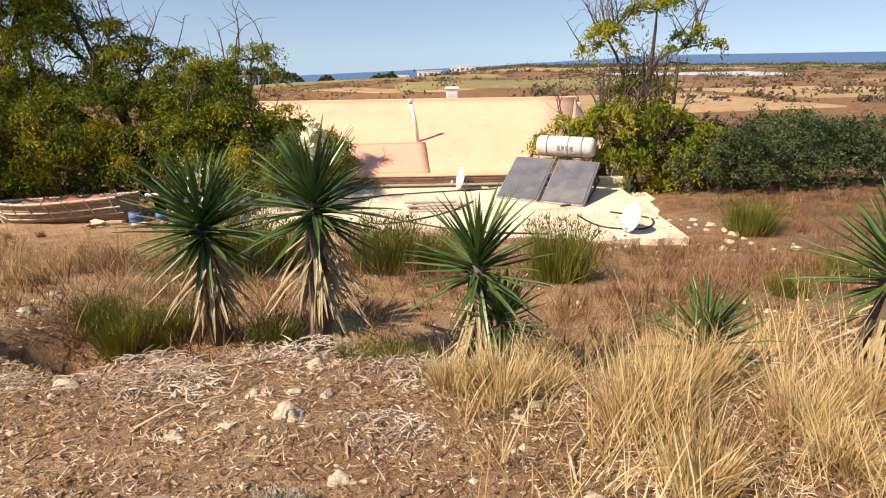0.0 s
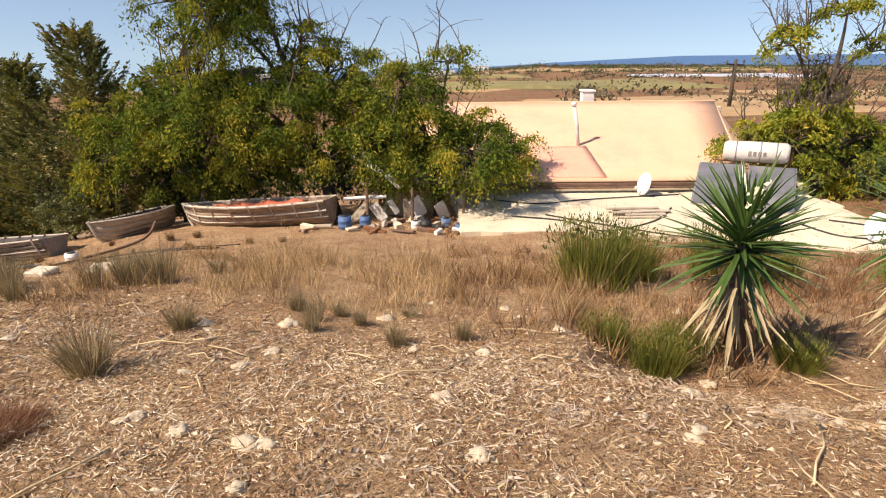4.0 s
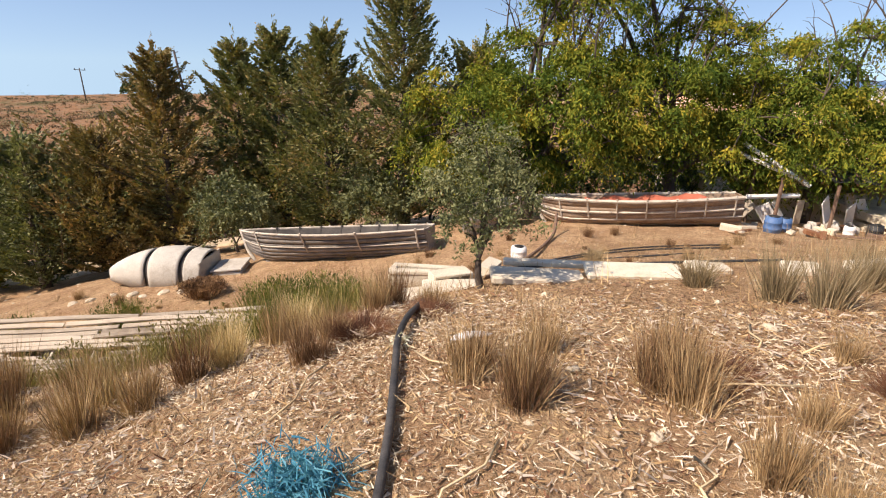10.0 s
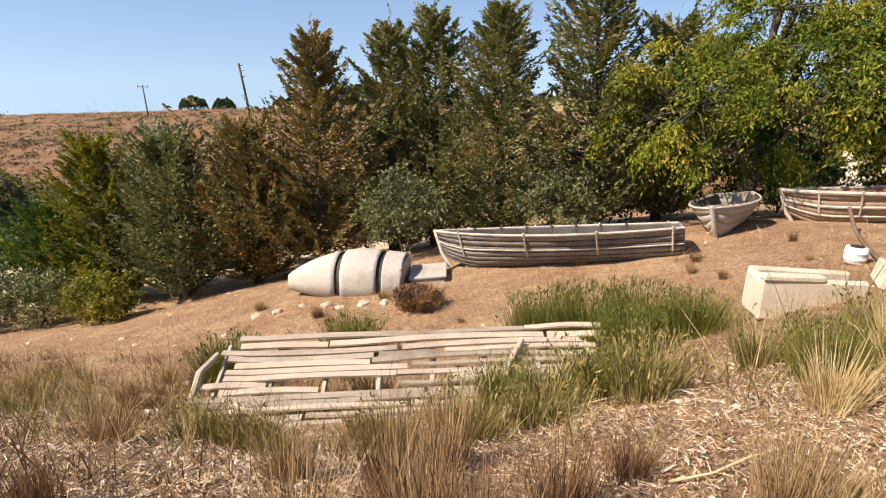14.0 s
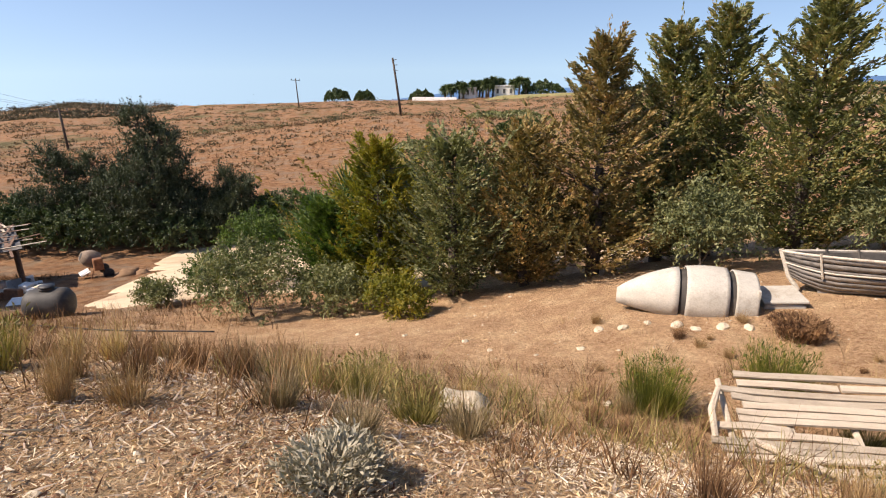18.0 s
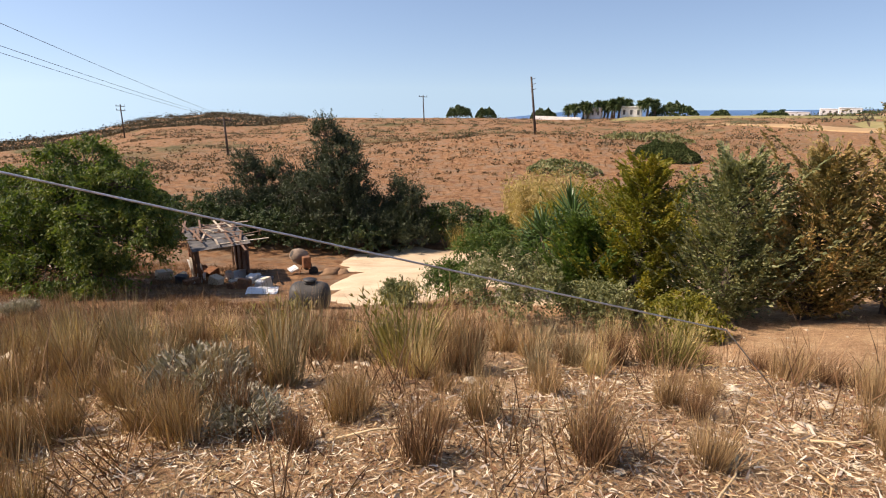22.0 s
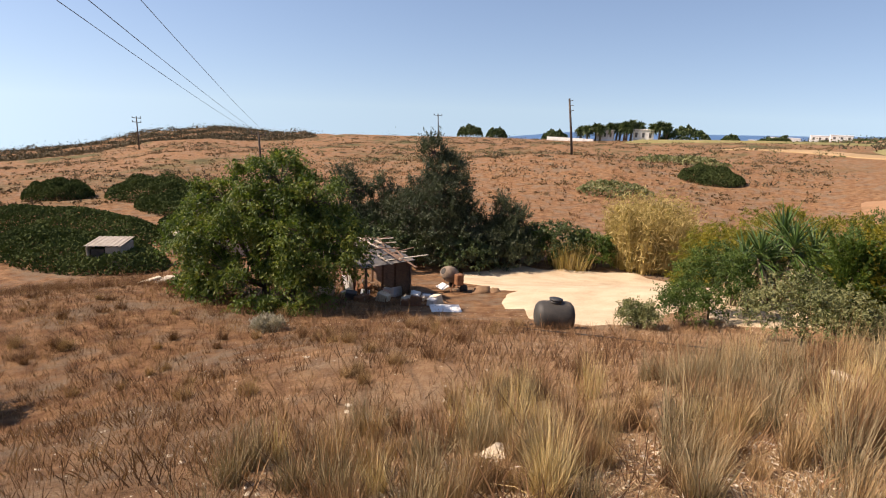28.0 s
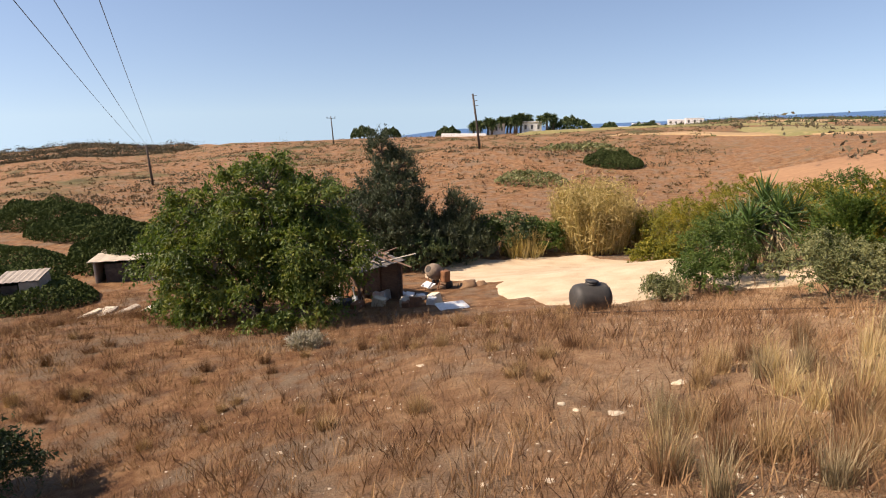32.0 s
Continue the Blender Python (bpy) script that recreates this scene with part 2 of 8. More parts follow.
def leaves(centres, size, flat=0.5, aspect=0.45, out=None):
    """Small pointed leaves, folded along the rib, as arrays. out: the way that they tend to point."""
    n = len(centres)
    way = rng.normal(size=(n, 3))
    if out is not None:
        way = unit(way) * 0.7 + out
    way = unit(way)
    up = unit(rng.normal(size=(n, 3)) * (1 - flat) + np.array([0, 0, 1.0]) * flat)
    side = unit(np.cross(way, up))
    lift = np.cross(side, way)
    ln = (size * rng.uniform(0.6, 1.3, n))[:, None]
    w = ln * aspect * 0.5
    a, b = centres - way * ln * 0.5, centres + way * ln * 0.5
    v = np.stack([a, centres + side * w + lift * w * 0.4, b, centres - side * w + lift * w * 0.4], 1).reshape(-1, 3)
    return v, np.arange(4 * n).reshape(-1, 4)


def stacked(*pieces):
    """Joins arrays of vertices and quads."""
    vs, fs, n = [], [], 0
    for v, f in pieces:
        vs.append(v)
        fs.append(f + n)
        n += len(v)
    return np.concatenate(vs), np.concatenate(fs)


def lump(name, radius, squash, rough, material, seed, detail=2):
    """A stone: a dented, flattened ball."""
    bm = bmesh.new()
    bmesh.ops.create_icosphere(bm, subdivisions=detail, radius=radius)
    for v in bm.verts:
        p = v.co.normalized()
        k = 1 + rough * noise.noise(p * 1.3 + Vector((seed * 7.1, 0, 0))) + rough * 0.5 * noise.noise(p * 3.1 + Vector((0, seed * 3.7, 0)))
        v.co = Vector((v.co.x * k, v.co.y * k * squash[0], max(v.co.z, -radius * 0.4) * k * squash[1]))
    me = bpy.data.meshes.new(name)
    bm.to_mesh(me)
    bm.free()
    me.materials.append(material)
    me.polygons.foreach_set("use_smooth", np.full(len(me.polygons), detail > 2))
    return me

# ---- the materials of the place ----
M = {}


def earth_material():
    m, t, b = node_material("earth", 0.95, 0.0, 0.1)
    broad, mid, fine = noise_of(t, 0.22, 5.0), noise_of(t, 1.7, 8.0, 0.7), noise_of(t, 22.0, 8.0, 0.75)
    soil = ramp(t, mid, [(0.34, (0.34, 0.18, 0.095)), (0.5, (0.56, 0.345, 0.19)), (0.66, (0.76, 0.54, 0.32))])
    pale = ramp(t, fine, [(0.38, (0.19, 0.10, 0.055)), (0.52, (0.57, 0.37, 0.21)), (0.66, (0.86, 0.67, 0.44))])
    col = mix(t, 0.5, soil, pale)
    # darker brown patches by noise
    dark_patches = ramp(t, noise_of(t, 5.5, 6.0, 0.7), [(0.52, (0, 0, 0)), (0.70, (0.8, 0.8, 0.8))])
    col = mix(t, dark_patches, col, ramp(t, fine, [(0.35, (0.17, 0.088, 0.048)), (0.7, (0.50, 0.31, 0.175))]))
    rust = ramp(t, mid, [(0.3, (0.075, 0.036, 0.02)), (0.48, (0.19, 0.092, 0.044)), (0.7, (0.33, 0.18, 0.088))])
    rust = mix(t, ramp(t, noise_of(t, 0.6, 7.0, 0.7), [(0.48, (0, 0, 0)), (0.62, (1, 1, 1))]), rust, ramp(t, fine, [(0.35, (0.10, 0.075, 0.055)), (0.7, (0.30, 0.22, 0.15))]))
    # rust-brown dead grass over the hill and the lower field, far scrub on the plain
    co = t.nodes.new("ShaderNodeTexCoord").outputs["Object"]
    far = t.nodes.new("ShaderNodeVectorMath")
    far.operation = "DISTANCE"
    t.links.new(co, far.inputs[0])
    far.inputs[1].default_value = (-14, 6, 0)
    fade = t.nodes.new("ShaderNodeMapRange")
    fade.inputs["From Min"].default_value, fade.inputs["From Max"].default_value = 13, 24
    t.links.new(far.outputs["Value"], fade.inputs["Value"])
    col = mix(t, fade.outputs[0], col, mix(t, 0.12, rust, soil))
    scrub = noise_of(t, 0.055, 9.0, 0.72)
    away = t.nodes.new("ShaderNodeMapRange")
    away.inputs["From Min"].default_value, away.inputs["From Max"].default_value = 60, 130
    t.links.new(far.outputs["Value"], away.inputs["Value"])
    spots = ramp(t, scrub, [(0.52, (0, 0, 0)), (0.60, (1, 1, 1))])
    both = t.nodes.new("ShaderNodeMath")
    both.operation = "MULTIPLY"
    t.links.new(spots, both.inputs[0])
    t.links.new(away.outputs[0], both.inputs[1])
    col = mix(t, both.outputs[0], col, ramp(t, noise_of(t, 0.3, 6.0), [(0.3, (0.06, 0.06, 0.03)), (0.7, (0.15, 0.13, 0.06))]))
    t.links.new(col, b.inputs["Base Color"])
    bump(t, b, fine, 1.0, 0.09)
    return m


M["earth"] = earth_material()
M["sea"] = worn("sea_water", (0.04, 0.11, 0.24), (0.06, 0.14, 0.28), (0.05, 0.12, 0.25), 0.004, 0.05, rough=0.35, relief=0.05)
M["roof_paint"] = worn("salmon_roof_paint", (0.76, 0.44, 0.28), (0.82, 0.50, 0.33), (0.70, 0.38, 0.26), 0.8, 30, rough=0.7, relief=0.12)
M["concrete"] = worn("cream_concrete", (0.60, 0.50, 0.36), (0.78, 0.68, 0.50), (0.42, 0.33, 0.23), 1.2, 40, rough=0.9)
M["bark"] = worn("bark", (0.06, 0.045, 0.035), (0.14, 0.11, 0.085), (0.07, 0.05, 0.04), 3.0, 60, rough=0.95, relief=0.6)
M["locust"] = leafy("locust_leaves", [(0.04, 0.075, 0.013), (0.095, 0.14, 0.02), (0.21, 0.23, 0.03), (0.44, 0.34, 0.045)], rough=0.8, through=0.25, scale=0.8, spec=0.12)
M["conifer"] = leafy("conifer_sprays", [(0.06, 0.075, 0.03), (0.135, 0.15, 0.05), (0.24, 0.225, 0.075), (0.38, 0.25, 0.10)], through=0.2)
M["olive"] = leafy("olive_leaves", [(0.07, 0.085, 0.035), (0.18, 0.19, 0.075), (0.32, 0.31, 0.15)], through=0.2)
M["dark_leaf"] = leafy("dark_shrub_leaves", [(0.022, 0.042, 0.014), (0.055, 0.085, 0.027), (0.105, 0.13, 0.045)], through=0.15)
M["broom"] = leafy("broom_stems", [(0.06, 0.075, 0.016), (0.14, 0.15, 0.026), (0.30, 0.27, 0.055)], through=0.2, scale=2.5)
M["dry_grass"] = leafy("dry_grass", [(0.13, 0.072, 0.034), (0.37, 0.235, 0.11), (0.68, 0.50, 0.28)], rough=0.8, through=0.1, scale=2.6)
M["rust_grass"] = leafy("rust_grass", [(0.06, 0.03, 0.015), (0.20, 0.105, 0.05), (0.46, 0.28, 0.14)], rough=0.8, through=0.1, scale=2.2)
M["straw"] = leafy("straw_litter", [(0.22, 0.14, 0.09), (0.62, 0.48, 0.31), (0.92, 0.82, 0.64)], rough=0.8, through=0.1, scale=0.5)
M["yucca_leaf"] = leafy("yucca_leaves", [(0.03, 0.07, 0.02), (0.07, 0.13, 0.03), (0.16, 0.22, 0.06)], rough=0.35, through=0.12, spec=0.5)
M["yucca_dry"] = leafy("dry_yucca_leaves", [(0.16, 0.12, 0.07), (0.42, 0.34, 0.20), (0.68, 0.59, 0.40)], rough=0.8, through=0.1)
M["yucca_bark"] = worn("yucca_bark", (0.07, 0.05, 0.035), (0.16, 0.12, 0.08), (0.10, 0.07, 0.05), 6.0, 50)
M["petal"] = leafy("yucca_petals", [(0.75, 0.72, 0.55), (0.85, 0.83, 0.68)], through=0.3)
M["stone"] = worn("limestone", (0.45, 0.36, 0.25), (0.66, 0.56, 0.42), (0.36, 0.26, 0.17), 8.0, 60, rough=0.9, relief=0.5)
M["grey_wood"] = worn("silvered_wood", (0.33, 0.27, 0.20), (0.58, 0.50, 0.39), (0.20, 0.15, 0.11), 3.0, 50, rough=0.85, stretch=(1, 6, 6), relief=0.5, vary=0.25)
M["hull_paint"] = worn("chalky_hull_paint", (0.38, 0.35, 0.30), (0.52, 0.48, 0.41), (0.28, 0.24, 0.19), 3.0, 40, rough=0.75)
M["black"] = worn("black_plastic", (0.02, 0.02, 0.02), (0.045, 0.045, 0.045), (0.09, 0.08, 0.07), 5.0, 60, rough=0.5)
M["panel_glass"] = worn("dusty_collector_glass", (0.10, 0.105, 0.12), (0.17, 0.175, 0.19), (0.22, 0.21, 0.19), 2.0, 40, rough=0.25, relief=0.03, spec=0.5)
M["white"] = worn("white_paint", (0.66, 0.64, 0.60), (0.82, 0.80, 0.76), (0.50, 0.46, 0.40), 4.0, 50, rough=0.6)
M["metal"] = worn("galvanised_steel", (0.38, 0.38, 0.38), (0.55, 0.55, 0.55), (0.30, 0.20, 0.13), 6.0, 50, rough=0.4, metal=0.8)
M["rust"] = worn("rusty_steel", (0.14, 0.06, 0.03), (0.30, 0.14, 0.07), (0.08, 0.05, 0.04), 6.0, 50, rough=0.85)
M["sand"] = worn("pale_road_sand", (0.44, 0.33, 0.21), (0.60, 0.48, 0.33), (0.38, 0.27, 0.17), 0.6, 18, rough=0.95)
M["net"] = leafy("turquoise_net", [(0.02, 0.14, 0.22), (0.06, 0.26, 0.36), (0.16, 0.42, 0.50)], rough=0.6, through=0.2, scale=6.0)
M["pale_grass"] = leafy("pale_grass", [(0.30, 0.19, 0.08), (0.55, 0.40, 0.19), (0.78, 0.64, 0.38)], rough=0.7, through=0.15, scale=2.0)
M["grey_grass"] = leafy("grey_green_grass", [(0.11, 0.082, 0.045), (0.29, 0.22, 0.12), (0.60, 0.47, 0.29)], rough=0.75, through=0.1, scale=2.0)
M["green_grass"] = leafy("green_straw_grass", [(0.10, 0.095, 0.03), (0.24, 0.20, 0.06), (0.52, 0.39, 0.17)], rough=0.7, through=0.2, scale=2.5)
M["heap"] = leafy("curled_dead_leaves", [(0.20, 0.14, 0.10), (0.44, 0.35, 0.27), (0.70, 0.60, 0.48)], rough=0.8, through=0.05)
M["woolly"] = leafy("woolly_leaves", [(0.22, 0.19, 0.13), (0.38, 0.34, 0.25), (0.55, 0.50, 0.40)], rough=0.9, through=0.1)
M["hill_scrub"] = leafy("brown_hill_scrub", [(0.09, 0.06, 0.03), (0.17, 0.11, 0.055), (0.24, 0.16, 0.08)], rough=0.9, through=0.05)
M["ridge"] = leafy("grey_green_far_scrub", [(0.05, 0.048, 0.028), (0.10, 0.085, 0.05), (0.19, 0.14, 0.085)], rough=0.9, through=0.05, scale=0.03)
M["wire"] = worn("dull_wire", (0.06, 0.06, 0.06), (0.10, 0.10, 0.10), (0.08, 0.08, 0.08), 3.0, 20, rough=0.6)
M["rope"] = worn("weathered_rope", (0.40, 0.36, 0.28), (0.55, 0.50, 0.40), (0.30, 0.25, 0.2), 3.0, 40)
M["crumb"] = worn("dry_soil_crumb", (0.12, 0.065, 0.04), (0.30, 0.18, 0.105), (0.08, 0.05, 0.035), 9.0, 60, rough=0.95)
M["brown_twig"] = leafy("dried_brown_twigs", [(0.07, 0.03, 0.018), (0.17, 0.075, 0.04), (0.30, 0.15, 0.08)], rough=0.9, through=0.05, scale=3.0)
M["field_grass"] = leafy("dark_rust_field_grass", [(0.07, 0.036, 0.02), (0.20, 0.105, 0.05), (0.42, 0.26, 0.13)], rough=0.85, through=0.08, scale=1.1)
M["straw_stalk"] = worn("dry_reed", (0.42, 0.30, 0.16), (0.66, 0.52, 0.32), (0.28, 0.19, 0.1), 4.0, 30, vary=0.3)

# ---- the lie of the land ----
# Knots of the slope (x, y, z): the bank that is walked along, then the lower terraces.
BANK = [
    (0, 0, 0.05), (-1.2, 2.2, 0.0), (-7.3, 0.9, -0.05), (-11.3, 1.6, -0.4), (-14.4, 3.2, -1.2), (-17.4, 3, -1.0), (-20.8, 2.2, -1.1), (-25, -1, -1.05),
    (-29.2, -2.2, -1.3), (-33, -3.2, -1.75), (6, -8, 0.2), (-15, -9, -0.6), (-34, -14, -1.3), (3, 2.0, -0.1), (-5.7, 4.15, -0.4), (-7.8, 4, -0.3),
    (-11.1, 4.75, -0.6), (-12.9, 5.2, -0.75), (-18.4, 4.9, -1.25), (-22, 5.4, -1.45), (-25.2, 3.1, -1.3), (-28.1, 3.3, -1.95),
]
TERRACE = [
    (0.3, 4.4, -0.62), (2.6, 4.2, -0.55), (-2.2, 5.2, -0.75), (1, 8, -1.55), (4, 10, -2.0), (-3.6, 10.8, -1.95), (8, 9, -1.75), (6, 14, -2.1),
]
TERRACE += [
    (0, 13, -2.35), (3, 13, -2.35), (-6.5, 9, -1.35),
    (-9, 11.2, -1.92), (-12.3, 7.4, -1.3), (-12, 10, -2.05), (-16.8, 7.9, -2.9), (-14.5, 12, -2.65), (-18.1, 11, -3.2), (-16.4, 9.1, -3.05), (-18.6, 9.1, -3.35), (-15.3, 9.4, -2.85), (-14.2, 9.5, -2.65), (-19.4, 12.3, -3.5), (-20.4, 7.2, -2.55), (-21, 8.2, -3.05), (-16, 17, -3.7), (-8, 16, -2.7),
    (-32.8, 3.2, -3.6), (-34.8, 5.3, -4.1), (-40, 2, -5.4), (-47, 8, -6.3), (-26, 10, -4.2), (-33.8, 15.4, -6.45), (-38.7, 16.3, -7.35), (-41.3, 22, -8.2), (-30, 20, -6.4), (-22, 15, -4.6),
    (-52, 18, -8.6), (-10.6, 12.4, -2.05), (-7.2, 12.5, -2.02), (-9, 14.2, -2.35), (-10.8, 13.9, -2.35), (0.5, 10.6, -1.9), (3, 10.2, -1.88), (-2.6, 11.5, -1.88),
]
KNOTS = np.array(BANK + TERRACE, float)


def spline(r):
    return r * r * np.log(r + 1e-6)


_n = len(KNOTS)
_r = np.linalg.norm(KNOTS[:, None, :2] - KNOTS[None, :, :2], axis=-1)
_a = np.zeros((_n + 3, _n + 3))
_a[:_n, :_n] = spline(_r) + np.eye(_n) * 0.6
_a[:_n, _n], _a[:_n, _n + 1 :] = 1, KNOTS[:, :2]
_a[_n:, :_n] = _a[:_n, _n:].T
_w = np.linalg.solve(_a, np.r_[KNOTS[:, 2], 0, 0, 0])


def smooth(a, b, x):
    u = np.clip((x - a) / (b - a), 0, 1)
    return u * u * (3 - 2 * u)


def wave(x, y, size, seed):
    """Cheap smooth unevenness: a few crossed sines."""
    out = 0
    for k in range(5):
        c, s = math.cos(seed + k * 1.9), math.sin(seed + k * 1.9)
        out = out + np.sin((x * c + y * s) * 6.283 / size * (1 + 0.37 * k) + seed * 3.1 + k) / (1 + 0.5 * k)
    return out / 3


def land(x, y):
    """Height of the ground."""
    x, y = np.asarray(x, float), np.asarray(y, float)
    near = _w[_n] + _w[_n + 1] * x + _w[_n + 2] * y
    for k in range(_n):
        near = near + _w[k] * spline(np.hypot(x - KNOTS[k, 0], y - KNOTS[k, 1]))
    d = np.hypot(x + 18, y)
    az = np.degrees(np.arctan2(x + 18, y))
    plain = -2.6 - 0.018 * np.minimum(d, 700) - 0.1 * np.maximum(d - 700, 0) + 0.5 * wave(x, y, 90, 1.0) * smooth(40, 120, d)
    # the hillside across the valley: a foot, a crest whose height and distance change round the view, then a fall
    d2, az2 = np.hypot(x + 29, y + 2), np.degrees(np.arctan2(x + 29, y + 2))
    crest_at = np.interp(az2, [-95, -66, -57, -50, -44, -38, -15, 0, 20], [330, 330, 380, 390, 330, 215, 190, 170, 170])
    crest = crest_at * np.tan(np.radians(np.interp(az2, [-95, -66, -59, -54, -50, -45, -30, -15, -3, 12], [-5.2, -4.7, -3.9, -2.75, -2.45, -2.8, -2.75, -2.6, -2.2, -1.7])))
    u = smooth(56, 1.0 * crest_at, d2)
    hill = -9.6 + (crest + 9.6) * (0.25 * u + 0.75 * np.clip((d2 - 56) / (crest_at - 56), 0, 1)) - 0.09 * np.maximum(d2 - crest_at, 0)
    hill = hill + (0.55 * wave(x, y, 31, 2.0) + 1.1 * wave(x, y, 75, 2.6)) * smooth(60, 120, d2) * smooth(1.0, 0.7, d2 / crest_at)
    hill = hill + (2.4 * wave(x, y, 50, 4.0) + 1.5 * wave(x, y, 19, 5.0)) * smooth(200, 300, d2) * smooth(1.15, 0.95, d2 / crest_at)
    hill = hill + 2.9 * np.exp(-((x + 53.3) / 24) ** 2 - ((y - 85.6) / 15) ** 2)
    back = -0.5 + 0.004 * d + 0.3 * wave(x, y, 60, 3.0)
    left = smooth(10, -16, np.degrees(np.arctan2(x + 8, y + 2)))
    far = plain * (1 - left) + hill * left
    behind = smooth(-95, -125, az2) + smooth(70, 105, az)
    far = far * (1 - behind) + back * behind
    reach = np.hypot((x + 18) / 38, (y - 6) / 21)
    blend = smooth(0.85, 1.35, reach)
    h = near * (1 - blend) + far * blend
    h = h - 0.16 * smooth(2.75, 3.3, y + 0.25 * np.sin(x * 2.1)) * smooth(5.2, 3.9, y) * smooth(-3.6, -2.4, x) * smooth(3.4, 2.2, x)
    h = h - 0.5 * np.exp(-(((x + 3.05) / 0.45) ** 2 + ((y - 3.95) / 0.3) ** 2) ** 2)
    h = h - 0.28 * smooth(3.4, 3.75, y + 0.2 * np.sin(x * 2.1)) * smooth(6.8, 5.2, y) * smooth(-3.5, -3.0, x) * smooth(2.2, 1.2, x)
    fine = 0.035 * wave(x, y, 2.3, 5.0) + 0.018 * wave(x, y, 0.75, 6.0)
    return h + fine * (1 - smooth(20, 60, d))


def ground_z(x, y):
    return float(land(x, y))


def graded(lo, hi, fine_lo, fine_hi, step, grow=1.07):
    """Grid lines, close together between fine_lo and fine_hi and ever wider outside."""
    mid = list(np.arange(fine_lo, fine_hi, step))
    out, s, p = [], step, fine_hi
    while p < hi:
        out.append(p)
        s *= grow
        p += s
    pre, s, p = [], step, fine_lo
    while p > lo:
        s *= grow
        p -= s
        pre.append(p)
    return np.array(pre[::-1] + mid + out + [hi])


gx, gy = graded(-4500, 4500, -38, 6, 0.2), graded(-400, 3000, -6, 17, 0.2)
GX, GY = np.meshgrid(gx, gy)
GZ = land(GX, GY)
nx, ny = len(gx), len(gy)
ij = (np.arange(ny - 1)[:, None] * nx + np.arange(nx - 1)[None]).ravel()
ground = new("ground", mesh_data("ground", np.stack([GX, GY, GZ], -1).reshape(-1, 3), np.stack([ij, ij + 1, ij + nx + 1, ij + nx], 1), M["earth"], True))
tagged(ground, "sloping dry earth strewn with straw, stones and brown grass", "ground", kind="structure")

sv = [(-420, 900, -48), (4900, 900, -48), (4900, 4700, -48), (1900, 4700, -48), (700, 2900, -48), (150, 2000, -48), (-420, 1350, -48)]
sea = new("sea", mesh_data("sea", sv, [(0, 1, 2, 3, 4, 5, 6)], M["sea"]))
tagged(sea, "deep blue sea along the horizon", "sea", kind="structure")


def draped(name, outline, mat, label, category, step=0.5, lift=0.03):
    """A sheet that follows the ground within a rounded outline, its rim dipping under the earth."""
    cx, cy = np.mean([p[0] for p in outline]), np.mean([p[1] for p in outline])
    rings, n = 14, 72
    ang = np.array([math.atan2(p[1] - cy, p[0] - cx) for p in outline])
    rad = np.array([math.hypot(p[0] - cx, p[1] - cy) for p in outline])
    order = np.argsort(ang)
    th = np.linspace(-math.pi, math.pi, n, endpoint=False)
    r = np.interp(th, np.r_[ang[order] - 2 * math.pi, ang[order], ang[order] + 2 * math.pi], np.r_[rad[order]] .tolist() * 3)
    r = r * (1 + 0.035 * np.sin(th * 9) + 0.03 * np.sin(th * 17 + 1) + 0.02 * np.sin(th * 29 + 2))
    v = [(cx, cy, ground_z(cx, cy) + lift)]
    for k in range(1, rings + 1):
        q = k / rings
        x, y = cx + np.cos(th) * r * q, cy + np.sin(th) * r * q
        z = land(x, y) + lift - (0.12 if k == rings else 0)
        v += list(zip(x.tolist(), y.tolist(), z.tolist()))
    f = [(0, 1 + i, 1 + (i + 1) % n) for i in range(n)]
    for k in range(rings - 1):
        f += [(1 + k * n + i, 1 + (k + 1) * n + i, 1 + (k + 1) * n + (i + 1) % n, 1 + k * n + (i + 1) % n) for i in range(n)]
    return tagged(new(name, mesh_data(name, v, f, mat, True)), label, category, kind="structure")


draped("road", [(-44, 27.5), (-40.6, 23.5), (-37.6, 20.8), (-35.8, 16.4), (-34.8, 14.4), (-32.4, 13.8), (-30.6, 16), (-29.6, 20), (-29.5, 27), (-31, 34), (-36, 33.5), (-42, 31)], M["sand"], "pale trodden sand of the yard and track", "road", lift=0.05)
draped("path", [(-29, 15.6), (-26, 16.8), (-22, 18.2), (-18, 18.8), (-17, 19.8), (-22, 20.2), (-26, 20), (-30, 21)], M["sand"], "pale sandy track behind the trees", "path", lift=0.06)

# ---- plants ----
def limb_mesh(shape, a, b, r0, r1, sag=0.12, n=6, steps=5):
    a, b = Vector(a), Vector(b)
    d = b - a
    off = Vector(rng.normal(size=3)) * d.length * 0.07
    pts, rad = [], []
    for i in range(steps + 1):
        u = i / steps
        p = a + d * u + off * math.sin(math.pi * u) + Vector((0, 0, sag * d.length * math.sin(math.pi * u)))
        pts.append(p)
        rad.append(r0 + (r1 - r0) * u)
    shape.tube(pts, rad, n, caps=False)
    return pts


